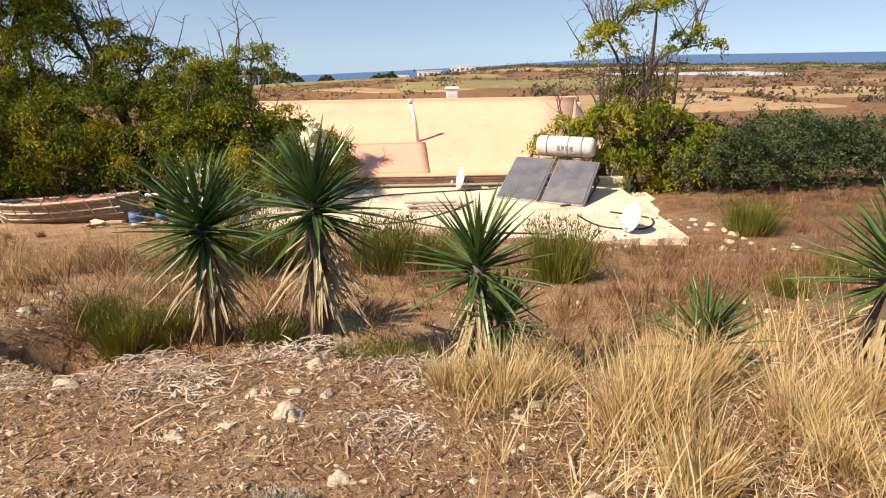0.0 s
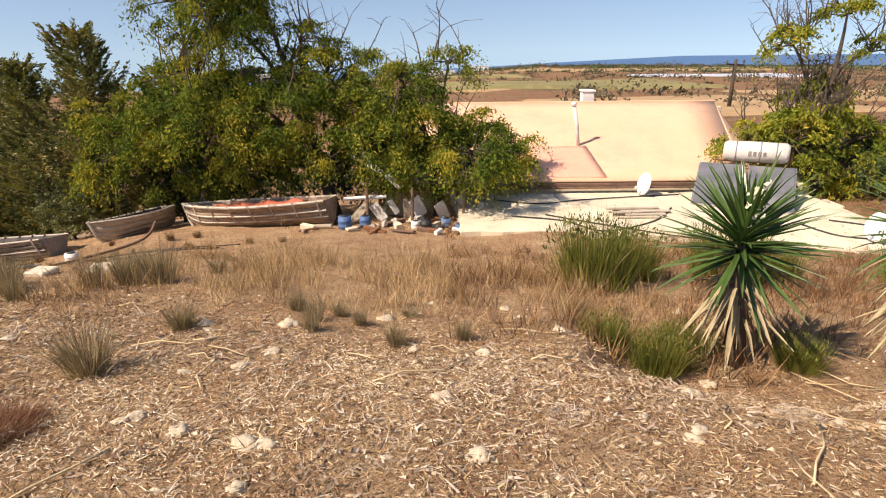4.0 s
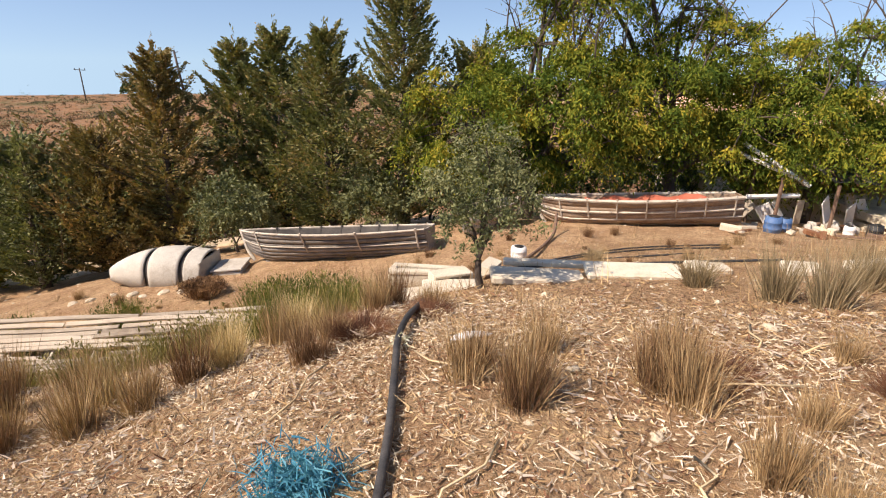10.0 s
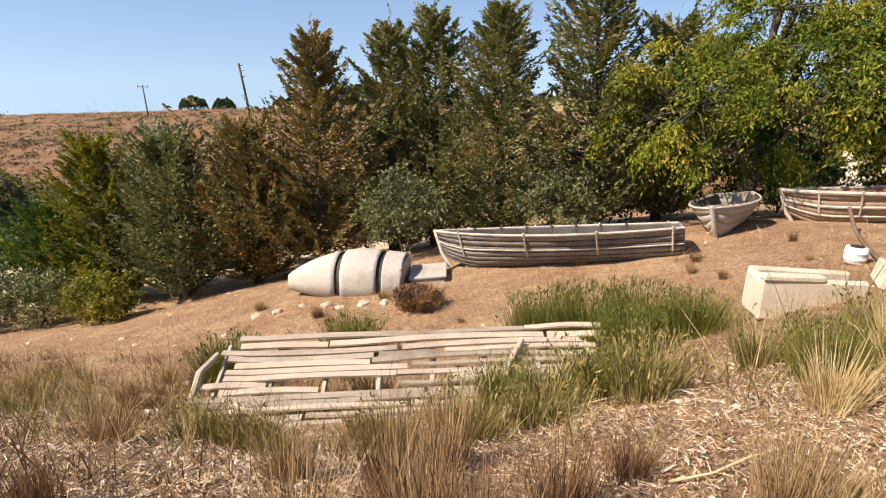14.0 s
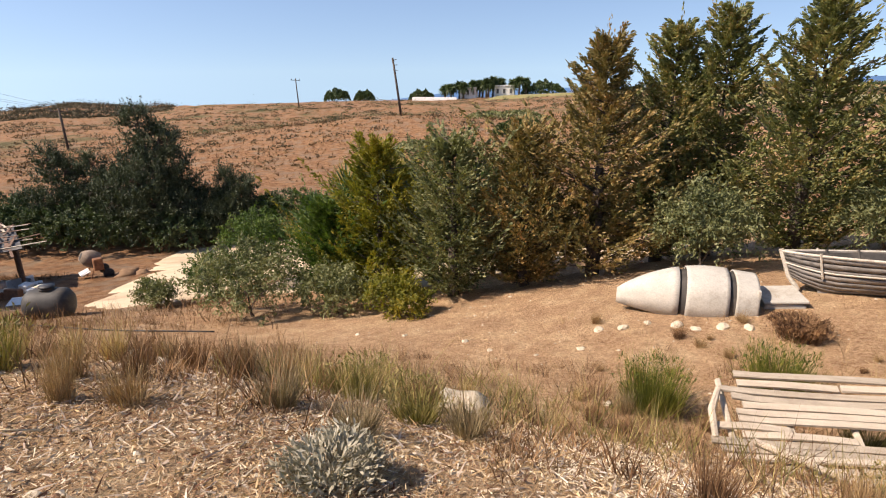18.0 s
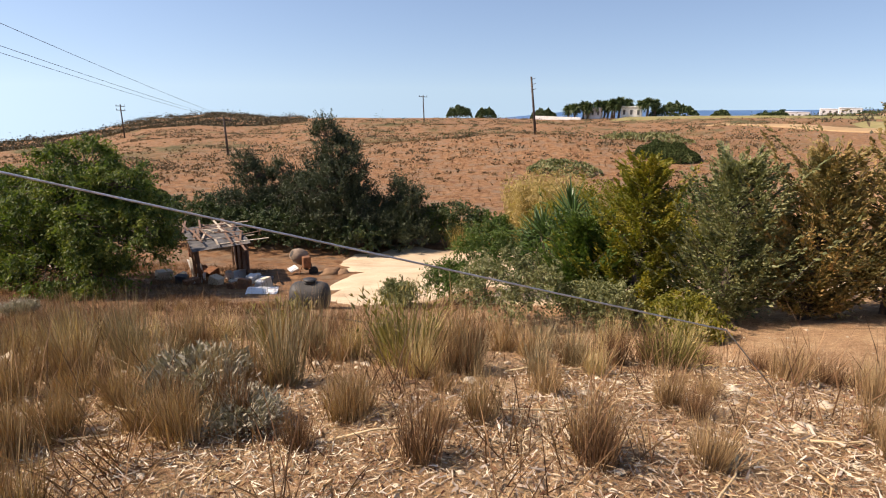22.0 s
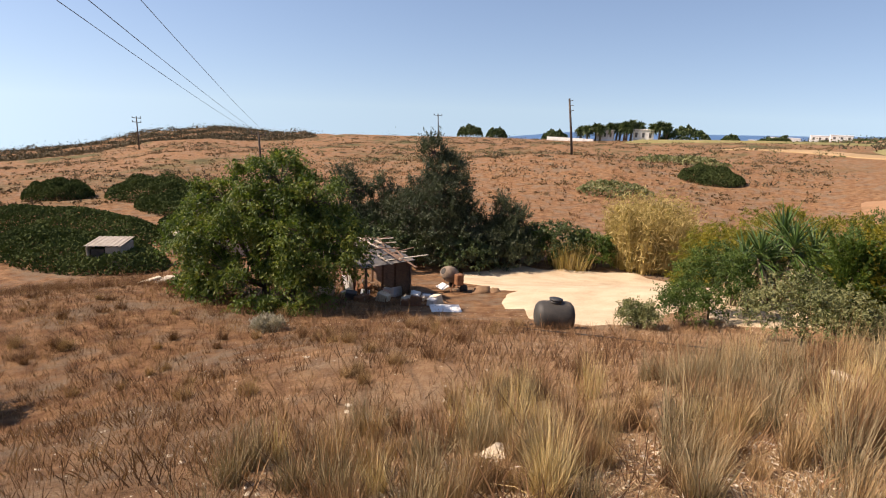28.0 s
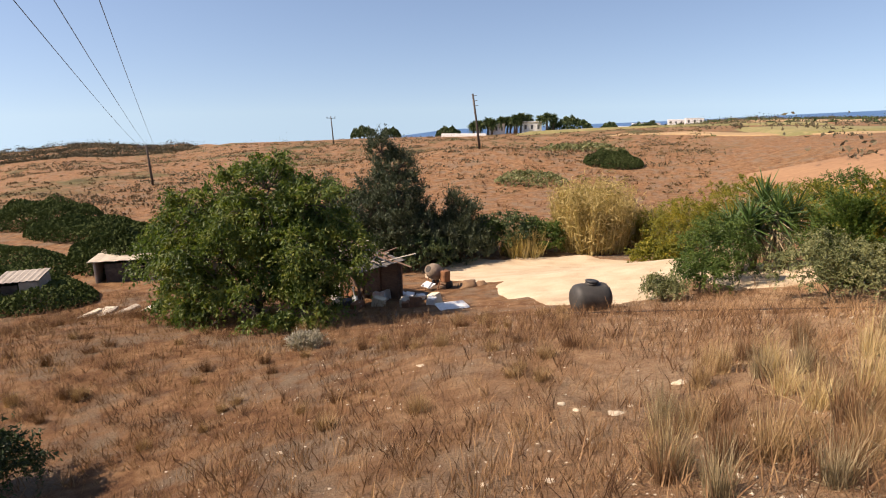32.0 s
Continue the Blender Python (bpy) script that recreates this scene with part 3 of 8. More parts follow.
def broad_tree(name, at, lobes, label, leaf_mat, bark, height_base=0.8, clumps=90, per=70, size=0.12, spread=0.55, trunk_r=0.16, droop=0.25, bare=0, category="tree", aspect=0.42, group="", seed=1, layer=1.0, tall=1.0, over=0.0):
    """A broad-leaved tree or shrub: lobes are (x, y, z, rx, ry, rz) ellipsoids about its base that the crown fills, unevenly."""
    global rng
    rng = np.random.default_rng(seed)
    root = thing(name, at, label, category, group)
    lobes = [(l[0], l[1] + (over if l[2] < 1.5 else -0.7 * over), l[2] * tall, l[3], l[4], l[5] * tall) for l in lobes]
    wood = Shape()
    tops = np.array([l[:3] for l in lobes], float)
    fork = Vector((tops[:, 0].mean() * 0.3, tops[:, 1].mean() * 0.3, height_base))
    if trunk_r > 0:
        wood.tube([(0, 0, -0.3), (0.03, 0.02, 0), (fork.x * 0.4, fork.y * 0.4, fork.z * 0.5), fork], [trunk_r * 1.5, trunk_r * 1.2, trunk_r, trunk_r * 0.9], 10, caps=False)
    nodes = []
    vol = np.array([l[3] * l[4] * l[5] for l in lobes]) ** 0.8
    for l in lobes:
        pts = limb_mesh(wood, fork, Vector(l[:3]), max(trunk_r * 0.55, 0.012), max(trunk_r * 0.15, 0.006))
        nodes += pts[2:]
    nodes_a = np.array([tuple(p) for p in nodes])
    which = rng.choice(len(lobes), clumps, p=vol / vol.sum())
    la = np.array([l[:3] for l in lobes], float)[which]
    lr = np.array([l[3:6] for l in lobes], float)[which]
    d = unit(rng.normal(size=(clumps, 3)))
    d[:, 2] = np.where(d[:, 2] < -0.55, -d[:, 2], d[:, 2])
    c = la + d * lr * (rng.uniform(0.35, 1.0, clumps) ** 0.45)[:, None] * rng.uniform(0.85, 1.13, (clumps, 1))
    c[:, 2] = np.maximum(c[:, 2], 0.15)
    for p in c:
        near = nodes_a[np.argmin(((nodes_a - p) ** 2).sum(1))]
        if trunk_r > 0.05:
            limb_mesh(wood, near, p, trunk_r * 0.14, trunk_r * 0.05, 0.08, 4, 3)
    for k in range(bare):
        p = c[rng.integers(clumps)]
        if p[2] < np.percentile(c[:, 2], 60):
            continue
        tip = Vector(p) + Vector((rng.normal() * 0.35, rng.normal() * 0.35, rng.uniform(0.5, 1.1)))
        pts = limb_mesh(wood, p, tip, 0.02, 0.006, 0.1, 4, 4)
        for q in pts[1:]:
            limb_mesh(wood, q, q + Vector((rng.normal() * 0.3, rng.normal() * 0.3, rng.uniform(0.1, 0.45))), 0.009, 0.003, 0.05, 3, 2)
    part("trunk", wood.data(name + "_trunk", bark, True), root, "")
    # each clump is a few sprays that leave its middle and sink at the tips
    sprays = max(4, per // 12)
    each = per // sprays
    s_dir = unit(rng.normal(size=(clumps, sprays, 3)) * np.array([1, 1, layer]) + d[:, None] * 0.7)
    u = (np.arange(each) + 0.5) / each
    reach = spread * rng.uniform(0.5, 1.15, (clumps, sprays, 1, 1))
    pts = c[:, None, None] + s_dir[:, :, None] * u[None, None, :, None] * reach
    pts = pts + rng.normal(size=pts.shape) * spread * 0.09
    pts[..., 2] -= droop * (u ** 2)[None, None, :] * reach[..., 0] * 1.4
    out = np.broadcast_to(s_dir[:, :, None], pts.shape).reshape(-1, 3)
    v, f = leaves(pts.reshape(-1, 3), size, 0.45, aspect, out * 0.5 + np.array([0, 0, -droop]))
    part("crown", mesh_data(name + "_crown", v, f, leaf_mat), root, "")
    return root


def conifer(name, at, height, radius, label, leaf_mat, bark, lean=0.0, skirt=0.05, branches=150, twigs=13, size=0.12, upturn=0.6, power=0.9, group="", seed=1, category="conifer"):
    """A pointed evergreen: a straight trunk and uneven rising branches, each a feathery spray of side twigs with an upturned tip."""
    global rng
    rng = np.random.default_rng(seed)
    root = thing(name, at, label, category, group)
    wood = Shape()
    wood.tube([(0, 0, -0.3), (0, 0, height * 0.3), (lean * 0.4, 0, height * 0.65), (lean, 0, height * 0.99)], [0.05 * radius + 0.04, 0.045 * radius + 0.03, 0.03, 0.008], 8, caps=False)
    u = skirt + (0.97 - skirt) * ((np.arange(branches) + rng.uniform(0, 1, branches)) / branches) ** 1.2
    ang = np.arange(branches) * 2.39996 + rng.normal(size=branches) * 0.35
    # the outline is ragged: whole boughs stand out or fall short together
    ragged = 0.72 + 0.42 * np.sin(ang * 2 + u * 17 + seed) * np.sin(u * 31 + seed * 2.3 + np.cos(ang) * 2)
    env = (1 - u) ** power * np.minimum(1, 0.7 + (u - skirt) * 3)
    reach = radius * env * ragged * (rng.uniform(0.6, 1.05, branches) + 0.4 * (rng.uniform(0, 1, branches) > 0.85)) + 0.14
    rise = upturn * rng.uniform(0.5, 1.5, branches)
    start = np.stack([lean * np.maximum(0, u - 0.3) / 0.7, 0 * u, height * u], 1)
    way = np.stack([np.cos(ang), np.sin(ang), 0 * u], 1)
    side = np.stack([-np.sin(ang), np.cos(ang), 0.35 * rng.normal(size=branches)], 1)
    s = np.linspace(0.2, 1.0, twigs)
    axis = start[:, None] + way[:, None] * (reach[:, None] * s)[..., None]
    axis[..., 2] += reach[:, None] * (0.10 * s[None] + rise[:, None] * s[None] ** 2.0)
    sign = np.where(np.arange(twigs) % 2, 1.0, -1.0)
    pieces = []
    for flip in (-1, 1):
        tw = way[:, None] * 0.8 + side[:, None] * (sign * flip * (0.95 - 0.75 * s))[None, :, None] + np.array([0, 0, 1.0]) * (0.12 + rise[:, None] * s[None])[..., None]
        tw = unit(tw + rng.normal(size=tw.shape) * 0.14)
        ln = (reach[:, None] * 0.30 * (1.1 - s)[None] + 0.11) * rng.uniform(0.6, 1.25, (branches, twigs))
        for q in (0.15, 0.45, 0.75, 1.0):
            p = axis + tw * (ln * q)[..., None] + rng.normal(size=axis.shape) * size * 0.16
            pieces.append(leaves(p.reshape(-1, 3), size * (1.15 - 0.4 * q), 0.2, 0.42, tw.reshape(-1, 3) * 1.6))
    top = rng.normal(size=(60, 3)) * np.array([0.04, 0.04, 0.2]) + np.array([lean, 0, height * 0.97])
    pieces.append(leaves(top, size, 0.1, 0.3, np.array([0, 0, 1.2])))
    part("trunk", wood.data(name + "_trunk", bark, True), root)
    inner = Shape()
    for i in range(0, branches, 2):
        limb_mesh(inner, start[i], axis[i, int(twigs * 0.7)], 0.016, 0.006, -0.05, 4, 2)
    tagged(part("branch", inner.data(name + "_branch", bark, True), root), "thin brown inner branches", kind="stuff")
    v, f = stacked(*pieces)
    part("crown", mesh_data(name + "_crown", v, f, leaf_mat), root)
    return root


def tuft_data(name, count, height, spread, width, mat, bend=0.25, lean=0.35, seed=1, heads=0.0):
    """A clump of thin blades that rise from one spot."""
    global rng
    rng = np.random.default_rng(seed)
    ang, r = rng.uniform(0, 2 * math.pi, count), spread * np.sqrt(rng.uniform(0, 1, count)) * rng.uniform(0.5, 1.25, count)
    base = np.stack([r * np.cos(ang), r * np.sin(ang), np.full(count, -0.03)], 1)
    stray = (0.14 + 0.3 * (rng.uniform(0, 1, count) > 0.82))[:, None]
    way = unit(np.stack([np.cos(ang) * lean, np.sin(ang) * lean, np.ones(count)], 1) * rng.uniform(0.4, 1.2, (count, 1)) + rng.normal(size=(count, 3)) * stray + np.array([0, 0, 0.35]))
    v, f = blades(base, way, height * (0.3 + 0.85 * rng.beta(2.2, 2.0, count)), width * rng.uniform(0.5, 1.5, count), bend * rng.uniform(0, 2.2, count), 3)
    if heads:
        k = int(count * heads)
        tip = base[:k] + way[:k] * height * 0.8
        v2, f2 = leaves(np.repeat(tip, 5, 0) + rng.normal(size=(5 * k, 3)) * 0.03, 0.05, 0.1, 0.3, np.repeat(way[:k], 5, 0))
        v, f = stacked((v, f), (v2, f2))
    return mesh_data(name, v, f, mat)


def yucca(at, trunk, rosettes, label, dead=70, group="", seed=1, leaf_len=0.62, flower=0, live=90):
    """A yucca: a stout trunk, stiff sword leaves, a hanging skirt of dry ones. rosettes: (x, y, z, size)."""
    global rng
    rng = np.random.default_rng(seed)
    root = thing("yucca", at, label, "yucca", group)
    wood = Shape()
    for x, y, z, s in rosettes:
        wood.tube([(0, 0, -0.2), (x * 0.2, y * 0.2, z * 0.35), (x * 0.7, y * 0.7, z * 0.75), (x, y, z)], [0.11, 0.085, 0.075, 0.06], 9)
    part("trunk", wood.data("yucca_trunk", M["yucca_bark"], True), root)
    for x, y, z, s in rosettes:
        for k in range(live):
            el = math.radians(-28 + 112 * (k / live) ** 0.75 + rng.normal() * 7)
            az = k * 137.5 + rng.normal() * 9
            ln = leaf_len * s * rng.uniform(0.8, 1.12) * (0.8 if el > 1.3 else 1.0)
            m = pose(x, y, z - 0.14 * s + 0.2 * s * k / live) @ pose(0, 0, 0, 0, 0, az) @ pose(0, 0, 0, 0, -math.degrees(el), 0) @ Matrix.Diagonal((ln, ln * 1.05, ln, 1))
            part("leaf", YUCCA_LEAF[k % 3], root, m=m)
        for k in range(dead):
            az = k * 137.5 + rng.normal() * 14
            u = k / dead
            m = pose(x * (1 - 0.45 * u), y * (1 - 0.45 * u), z - 0.16 - 0.36 * z * u) @ pose(0, 0, 0, 0, 0, az) @ pose(0, 0, 0, 0, 22 + rng.uniform(0, 50), 0) @ Matrix.Diagonal((leaf_len * s * rng.uniform(0.6, 1.0),) * 3 + (1,))
            part("dry_leaf", YUCCA_DRY[k % 3], root, "dry straw-coloured hanging leaf" if k == 0 else "", m)
        if flower:
            n = 70
            p = rng.normal(size=(n, 3)) * np.array([0.035, 0.035, 0.08]) + np.array([x + 0.04, y - 0.06, z + flower * s])
            v, f = leaves(p, 0.07, 0.1, 0.7, np.array([0, 0, -0.5]))
            part("flower_cluster", mesh_data("yucca_flower", v, f, M["petal"]), root, "creamy white bell flower cluster")
    return root


def sword(name, mat, droop, seed):
    """One sword leaf along x, folded along its rib, unit length."""
    r = random.Random(seed)
    rows = []
    for i in range(6):
        u = i / 5
        w = 0.038 * (0.75 + 0.6 * u - 1.33 * u * u) + 0.001
        z = -droop * u * u + r.uniform(-1, 1) * 0.012 * u
        rows.append([(u, -w, z + w * 0.5), (u, 0, z), (u, w, z + w * 0.5)])
    return Shape().sheet(rows, 0.006).data(name, mat, False)


def heap_data(name, count, radius, mat, seed):
    """Curled dead leaves lying over one another any way round."""
    global rng
    rng = np.random.default_rng(seed)
    a, r = rng.uniform(0, 6.283, count), radius * np.sqrt(rng.uniform(0, 1, count))
    base = np.stack([r * np.cos(a), r * np.sin(a), 0.11 * (1 - (r / radius) ** 2) * rng.uniform(0.2, 1, count) + 0.01], 1)
    t = rng.uniform(0, 6.283, count)
    way = unit(np.stack([np.cos(t), np.sin(t), rng.normal(size=count) * 0.3 + 0.12], 1))
    v, f = blades(base, way, rng.uniform(0.05, 0.15, count), rng.uniform(0.007, 0.017, count), 0.45, 3)
    return mesh_data(name, v, f, mat)
YUCCA_LEAF = [sword("yucca_leaf", M["yucca_leaf"], d, i) for i, d in enumerate((0.05, 0.12, 0.22))]
YUCCA_DRY = [sword("yucca_dry_leaf", M["yucca_dry"], d, 9 + i) for i, d in enumerate((0.15, 0.3, 0.02))]


def on_ground(x, y, sink=0.0):
    return (x, y, ground_z(x, y) - sink)


# ---- the house: a low salmon roof behind a concrete terrace ----
def plate(name, pts, thick, mat, parent, label="", rows=10):
    """A slab from four corners, its face gently uneven."""
    a, b, c, d = (Vector(p) for p in pts)
    grid = [[(a.lerp(b, j / rows)).lerp(d.lerp(c, j / rows), i / rows) + Vector((0, 0, 0.012 * noise.noise(Vector((i * 0.7, j * 0.7, thick * 50))))) for j in range(rows + 1)] for i in range(rows + 1)]
    return part(name, Shape().sheet(grid, thick).data(name, mat, True), parent, label)


def house():
    root = thing("house", (0, 15.2, -1.7), "low house with a salmon painted roof, sunk behind its terrace", "house")
    o = Vector((0, 15.2, -1.7))
    at = lambda x, y, z: Vector((x, y, z)) - o
    roof = plate("roof", [at(-6.2, 15.15, -1.62), at(3.5, 15.15, -1.62), at(5.0, 20.8, -0.06), at(-6.2, 20.8, -0.06)], 0.10, M["roof_paint"], root, "salmon pink painted roof slope")
    plate("roof_hip", [at(3.5, 15.15, -1.63), at(5.6, 17.6, -1.5), at(5.6, 20.3, -1.2), at(5.0, 20.8, -0.07)], 0.10, M["roof_paint"], root)
    plate("roof_patch", [at(-2.35, 15.25, -1.53), at(-0.15, 15.25, -1.535), at(-0.3, 17.15, -1.0), at(-2.7, 17.1, -1.01)], 0.03, M["roof_patch"], root, "darker repainted patch of roof")
    s = Shape()
    s.box((9.8, 0.05, 0.09), turned(at(-1.35, 15.09, -1.69)), 0.01)
    s.box((9.8, 0.10, 0.05), turned(at(-1.35, 15.06, -1.76)), 0.01)
    part("eaves_board", s.data("eaves_board", M["old_board"]), root, "dark weathered eaves board")
    w = Shape().box((11.4, 0.25, 2.6), turned(at(-0.5, 15.35, -3.05)), 0.02).box((0.25, 5.3, 2.2), turned(at(5.3, 18.0, -2.85)), 0.02).box((0.25, 5.3, 2.2), turned(at(-6.05, 18.0, -2.85)), 0.02).box((11.4, 0.25, 2.6), turned(at(-0.5, 20.65, -1.5)), 0.02)
    part("wall", w.data("house_wall", M["concrete"]), root)
    part("ridge_cap", Shape().box((11.3, 0.16, 0.05), turned(at(-0.6, 20.8, -0.02)), 0.015).data("ridge_cap", M["roof_paint"]), root)
    chim = part("chimney", Shape().box((0.42, 0.42, 1.5), turned(at(0.66, 21.3, -0.45)), 0.02).data("chimney", M["white"]), root, "whitewashed block chimney")
    part("chimney_cap", Shape().box((0.5, 0.5, 0.07), turned(at(0.66, 21.3, 0.33)), 0.015).data("chimney_cap", M["white"]), chim)
    pipe = part("vent_pipe", Shape().tube([at(-0.50, 17.27, -1.05), at(-0.58, 17.27, -0.4), at(-0.70, 17.28, 0.2)], 0.055, 12).data("vent_pipe", M["white"], True), root, "leaning white plastic vent pipe")
    part("vent_cap", Shape().tube([at(-0.70, 17.28, 0.16), at(-0.71, 17.28, 0.27)], 0.075, 12).data("vent_cap", M["white"], True), pipe)
    for k, (x0, x1, y) in enumerate(((-2.7, -0.5, 17.2), (1.3, 3.9, 17.6))):
        part("seam", Shape().tube([at(x0, y, -1.02 + (y - 17.2) * 0.27), at((x0 + x1) / 2, y + 0.04, -1.01 + (y - 17.2) * 0.27), at(x1, y, -1.02 + (y - 17.2) * 0.27)], 0.012, 5).data("roof_seam", M["old_board"]), root)


M["roof_patch"] = worn("pink_roof_patch", (0.72, 0.36, 0.25), (0.78, 0.42, 0.30), (0.64, 0.32, 0.23), 1.5, 30, rough=0.75, relief=0.12)
M["old_board"] = worn("old_dark_board", (0.12, 0.07, 0.05), (0.24, 0.15, 0.10), (0.07, 0.05, 0.04), 4.0, 40, stretch=(1, 8, 8))
house()


def terrace():
    root = thing("terrace", (1, 13, -1.7), "cream concrete terrace with worn broken edges", "terrace", kind="structure")
    r = random.Random(4)
    xs = [-4.2, -1.6, 0.9, 3.0, 4.9]
    for i in range(4):
        for j, (y0, y1) in enumerate(((10.3, 12.6), (12.62, 15.05))):
            if j == 0 and i == 1:
                y0 = 11.3
            if j == 0 and i == 0:
                y0 = 11.7
            x0, x1 = xs[i], xs[i + 1] - 0.02
            z = -1.98 + r.uniform(-0.008, 0.008)
            n = 12
            edge = [(x0 + (x1 - x0) * k / n, y0 + (0.14 * noise.noise(Vector((k * 0.43 + i * 20, 3.3, 0))) if j == 0 else 0), z) for k in range(n + 1)]
            rows = [edge, [(p[0], y0 + (y1 - y0) * 0.35, z + 0.004) for p in edge], [(p[0], y0 + (y1 - y0) * 0.7, z) for p in edge], [(p[0], y1, z) for p in edge]]
            part("slab", Shape().sheet(rows, 0.16, turned((-1, -13, 1.7))).data("terrace_slab", M["concrete"]), root)
    part("bed", Shape().box((10.0, 4.2, 0.5), turned((-0.2, 0.05, -0.70)), 0.05).data("terrace_bed", M["concrete"]), root)


terrace()


def collector(at, turn):
    root = thing("solar_water_heater", at, "solar water heater with two dusty collectors and a white cylinder", "water heater", turn=turn)
    tilt = 28.0
    for k in (-1, 1):
        m = turned((k * 0.57, 0, 0.40), tilt, 0, 0)
        p = part("collector", Shape().box((1.06, 1.65, 0.07), m, 0.008).data("collector_box", M["metal"]), root, "flat collector in an aluminium frame")
        part("glass", Shape().box((0.98, 1.57, 0.02), turned((k * 0.57, -0.02, 0.44), tilt, 0, 0), 0.004).data("collector_glass", M["panel_glass"]), p, "dusty dark grey glass")
    cyl = Shape()
    prof = [(0.05, -0.75), (0.2, -0.74), (0.255, -0.66), (0.26, 0), (0.255, 0.66), (0.2, 0.74), (0.05, 0.75)]
    cyl.lathe(prof, 28, turned((0.15, 0.95, 1.12), 0, 90, 0))
    tank = part("cylinder", cyl.data("heater_cylinder", M["heater_white"], True), root, "dull white painted storage cylinder")
    for x in (-0.3, 0.25, 0.6):
        part("band", Shape().tube([(x, 0.95 + 0.265 * math.cos(a), 1.12 + 0.265 * math.sin(a)) for a in np.linspace(0, 2 * math.pi, 25)], 0.012, 5).data("cylinder_band", M["metal"]), tank)
    for k in range(4):
        part("mark", Shape().box((0.07, 0.006, 0.12 - 0.02 * (k % 2)), turned((0.02 + k * 0.11, 0.686, 1.11), 0, 0, 0), 0.002).data("cylinder_mark", M["dull_mark"]), tank)
    fr = Shape()
    for x in (-0.75, 0.85):
        fr.tube([(x, 0.95, 0), (x, 0.95, 0.95)], 0.022, 6).tube([(x, 0.95, 0.9), (x, -0.7, 0.05)], 0.02, 6)
    fr.tube([(-0.8, 0.95, 0.86), (0.9, 0.95, 0.86)], 0.022, 6).tube([(-0.8, 0.6, 0.75), (0.9, 0.6, 0.75)], 0.018, 6).tube([(0.95, 1.0, 0.0), (0.95, 1.0, 1.15)], 0.03, 8)
    part("frame", fr.data("heater_frame", M["rust"]), root, "rusty steel pipe frame")
    part("feed_pipe", Shape().tube([(0.95, 0.6, 0.7), (1.15, 0.5, 0.4), (1.1, -0.4, 0.05), (0.6, -0.9, 0.03)], 0.025, 8).data("feed_pipe", M["black"], True), root)


M["heater_white"] = worn("heater_enamel", (0.50, 0.48, 0.44), (0.68, 0.66, 0.61), (0.36, 0.30, 0.24), 3.0, 40, rough=0.4)
M["dull_mark"] = worn("dull_brown_mark", (0.18, 0.16, 0.15), (0.26, 0.23, 0.21), (0.15, 0.13, 0.12), 5.0, 40)
collector((2.8, 13.85, -1.9), -28)


def dish(at, turn, tilt, label, height=0.75):
    root = thing("satellite_dish", at, label, "satellite dish", "satellite dishes", turn)
    root.matrix_basis = pose(*at, 0, 0, turn) @ Matrix.Diagonal((0.72, 0.72, 0.72, 1))
    prof = [(0.01 + 0.36 * k / 8, 0.1 * (k / 8) ** 2) for k in range(9)]
    s = Shape()
    n = 28
    rows = [[(r * math.cos(2 * math.pi * k / n), 1.12 * r * math.sin(2 * math.pi * k / n), z) for k in range(n + 1)] for r, z in prof]
    s.sheet(rows, 0.012, turned((0, -0.06, height), 90 - tilt, 0, 0))
    bowl = part("bowl", s.data("dish_bowl", M["white"], True), root, "white painted steel bowl")
    part("mast", Shape().tube([(0, 0.08, 0), (0, 0.08, height)], 0.025, 8).data("dish_mast", M["metal"], True), root)
    arm = part("arm", Shape().tube([(0, -0.05, height - 0.36), (0, -0.5, height - 0.12)], 0.014, 6).data("dish_arm", M["metal"]), root)
    part("receiver", Shape().tube([(0, -0.5, height - 0.14), (0, -0.45, height - 0.04)], 0.035, 8).data("dish_receiver", M["white"]), arm)
    part("base", Shape().box((0.34, 0.34, 0.07), turned((0, 0.08, 0.035)), 0.01).data("dish_base", M["concrete"]), root)


dish((3.95, 10.75, ground_z(3.95, 10.75) + 0.02), -72, 18, "white satellite dish on a steel mast beside the terrace", 0.6)
dish((0.75, 14.7, -1.9), -74, 15, "white satellite dish on a short mast on the terrace", 0.42)


def cable(pts, r, mat, label, name="cable", category="cable", sag=0.0, n=6, group=""):
    a = [Vector(p) for p in pts]
    out = []
    for i in range(len(a) - 1):
        p0, p1, p2, p3 = a[max(i - 1, 0)], a[i], a[i + 1], a[min(i + 2, len(a) - 1)]
        for k in range(6):
            u = k / 6
            out.append(0.5 * ((2 * p1) + (p2 - p0) * u + (2 * p0 - 5 * p1 + 4 * p2 - p3) * u * u + (3 * p1 - p0 - 3 * p2 + p3) * u ** 3) - Vector((0, 0, sag * math.sin(math.pi * (i + u) / (len(a) - 1)))))
    out.append(a[-1])
    return tagged(new(name, Shape().tube(out, r, n).data(name, mat, True)), label, category, group)


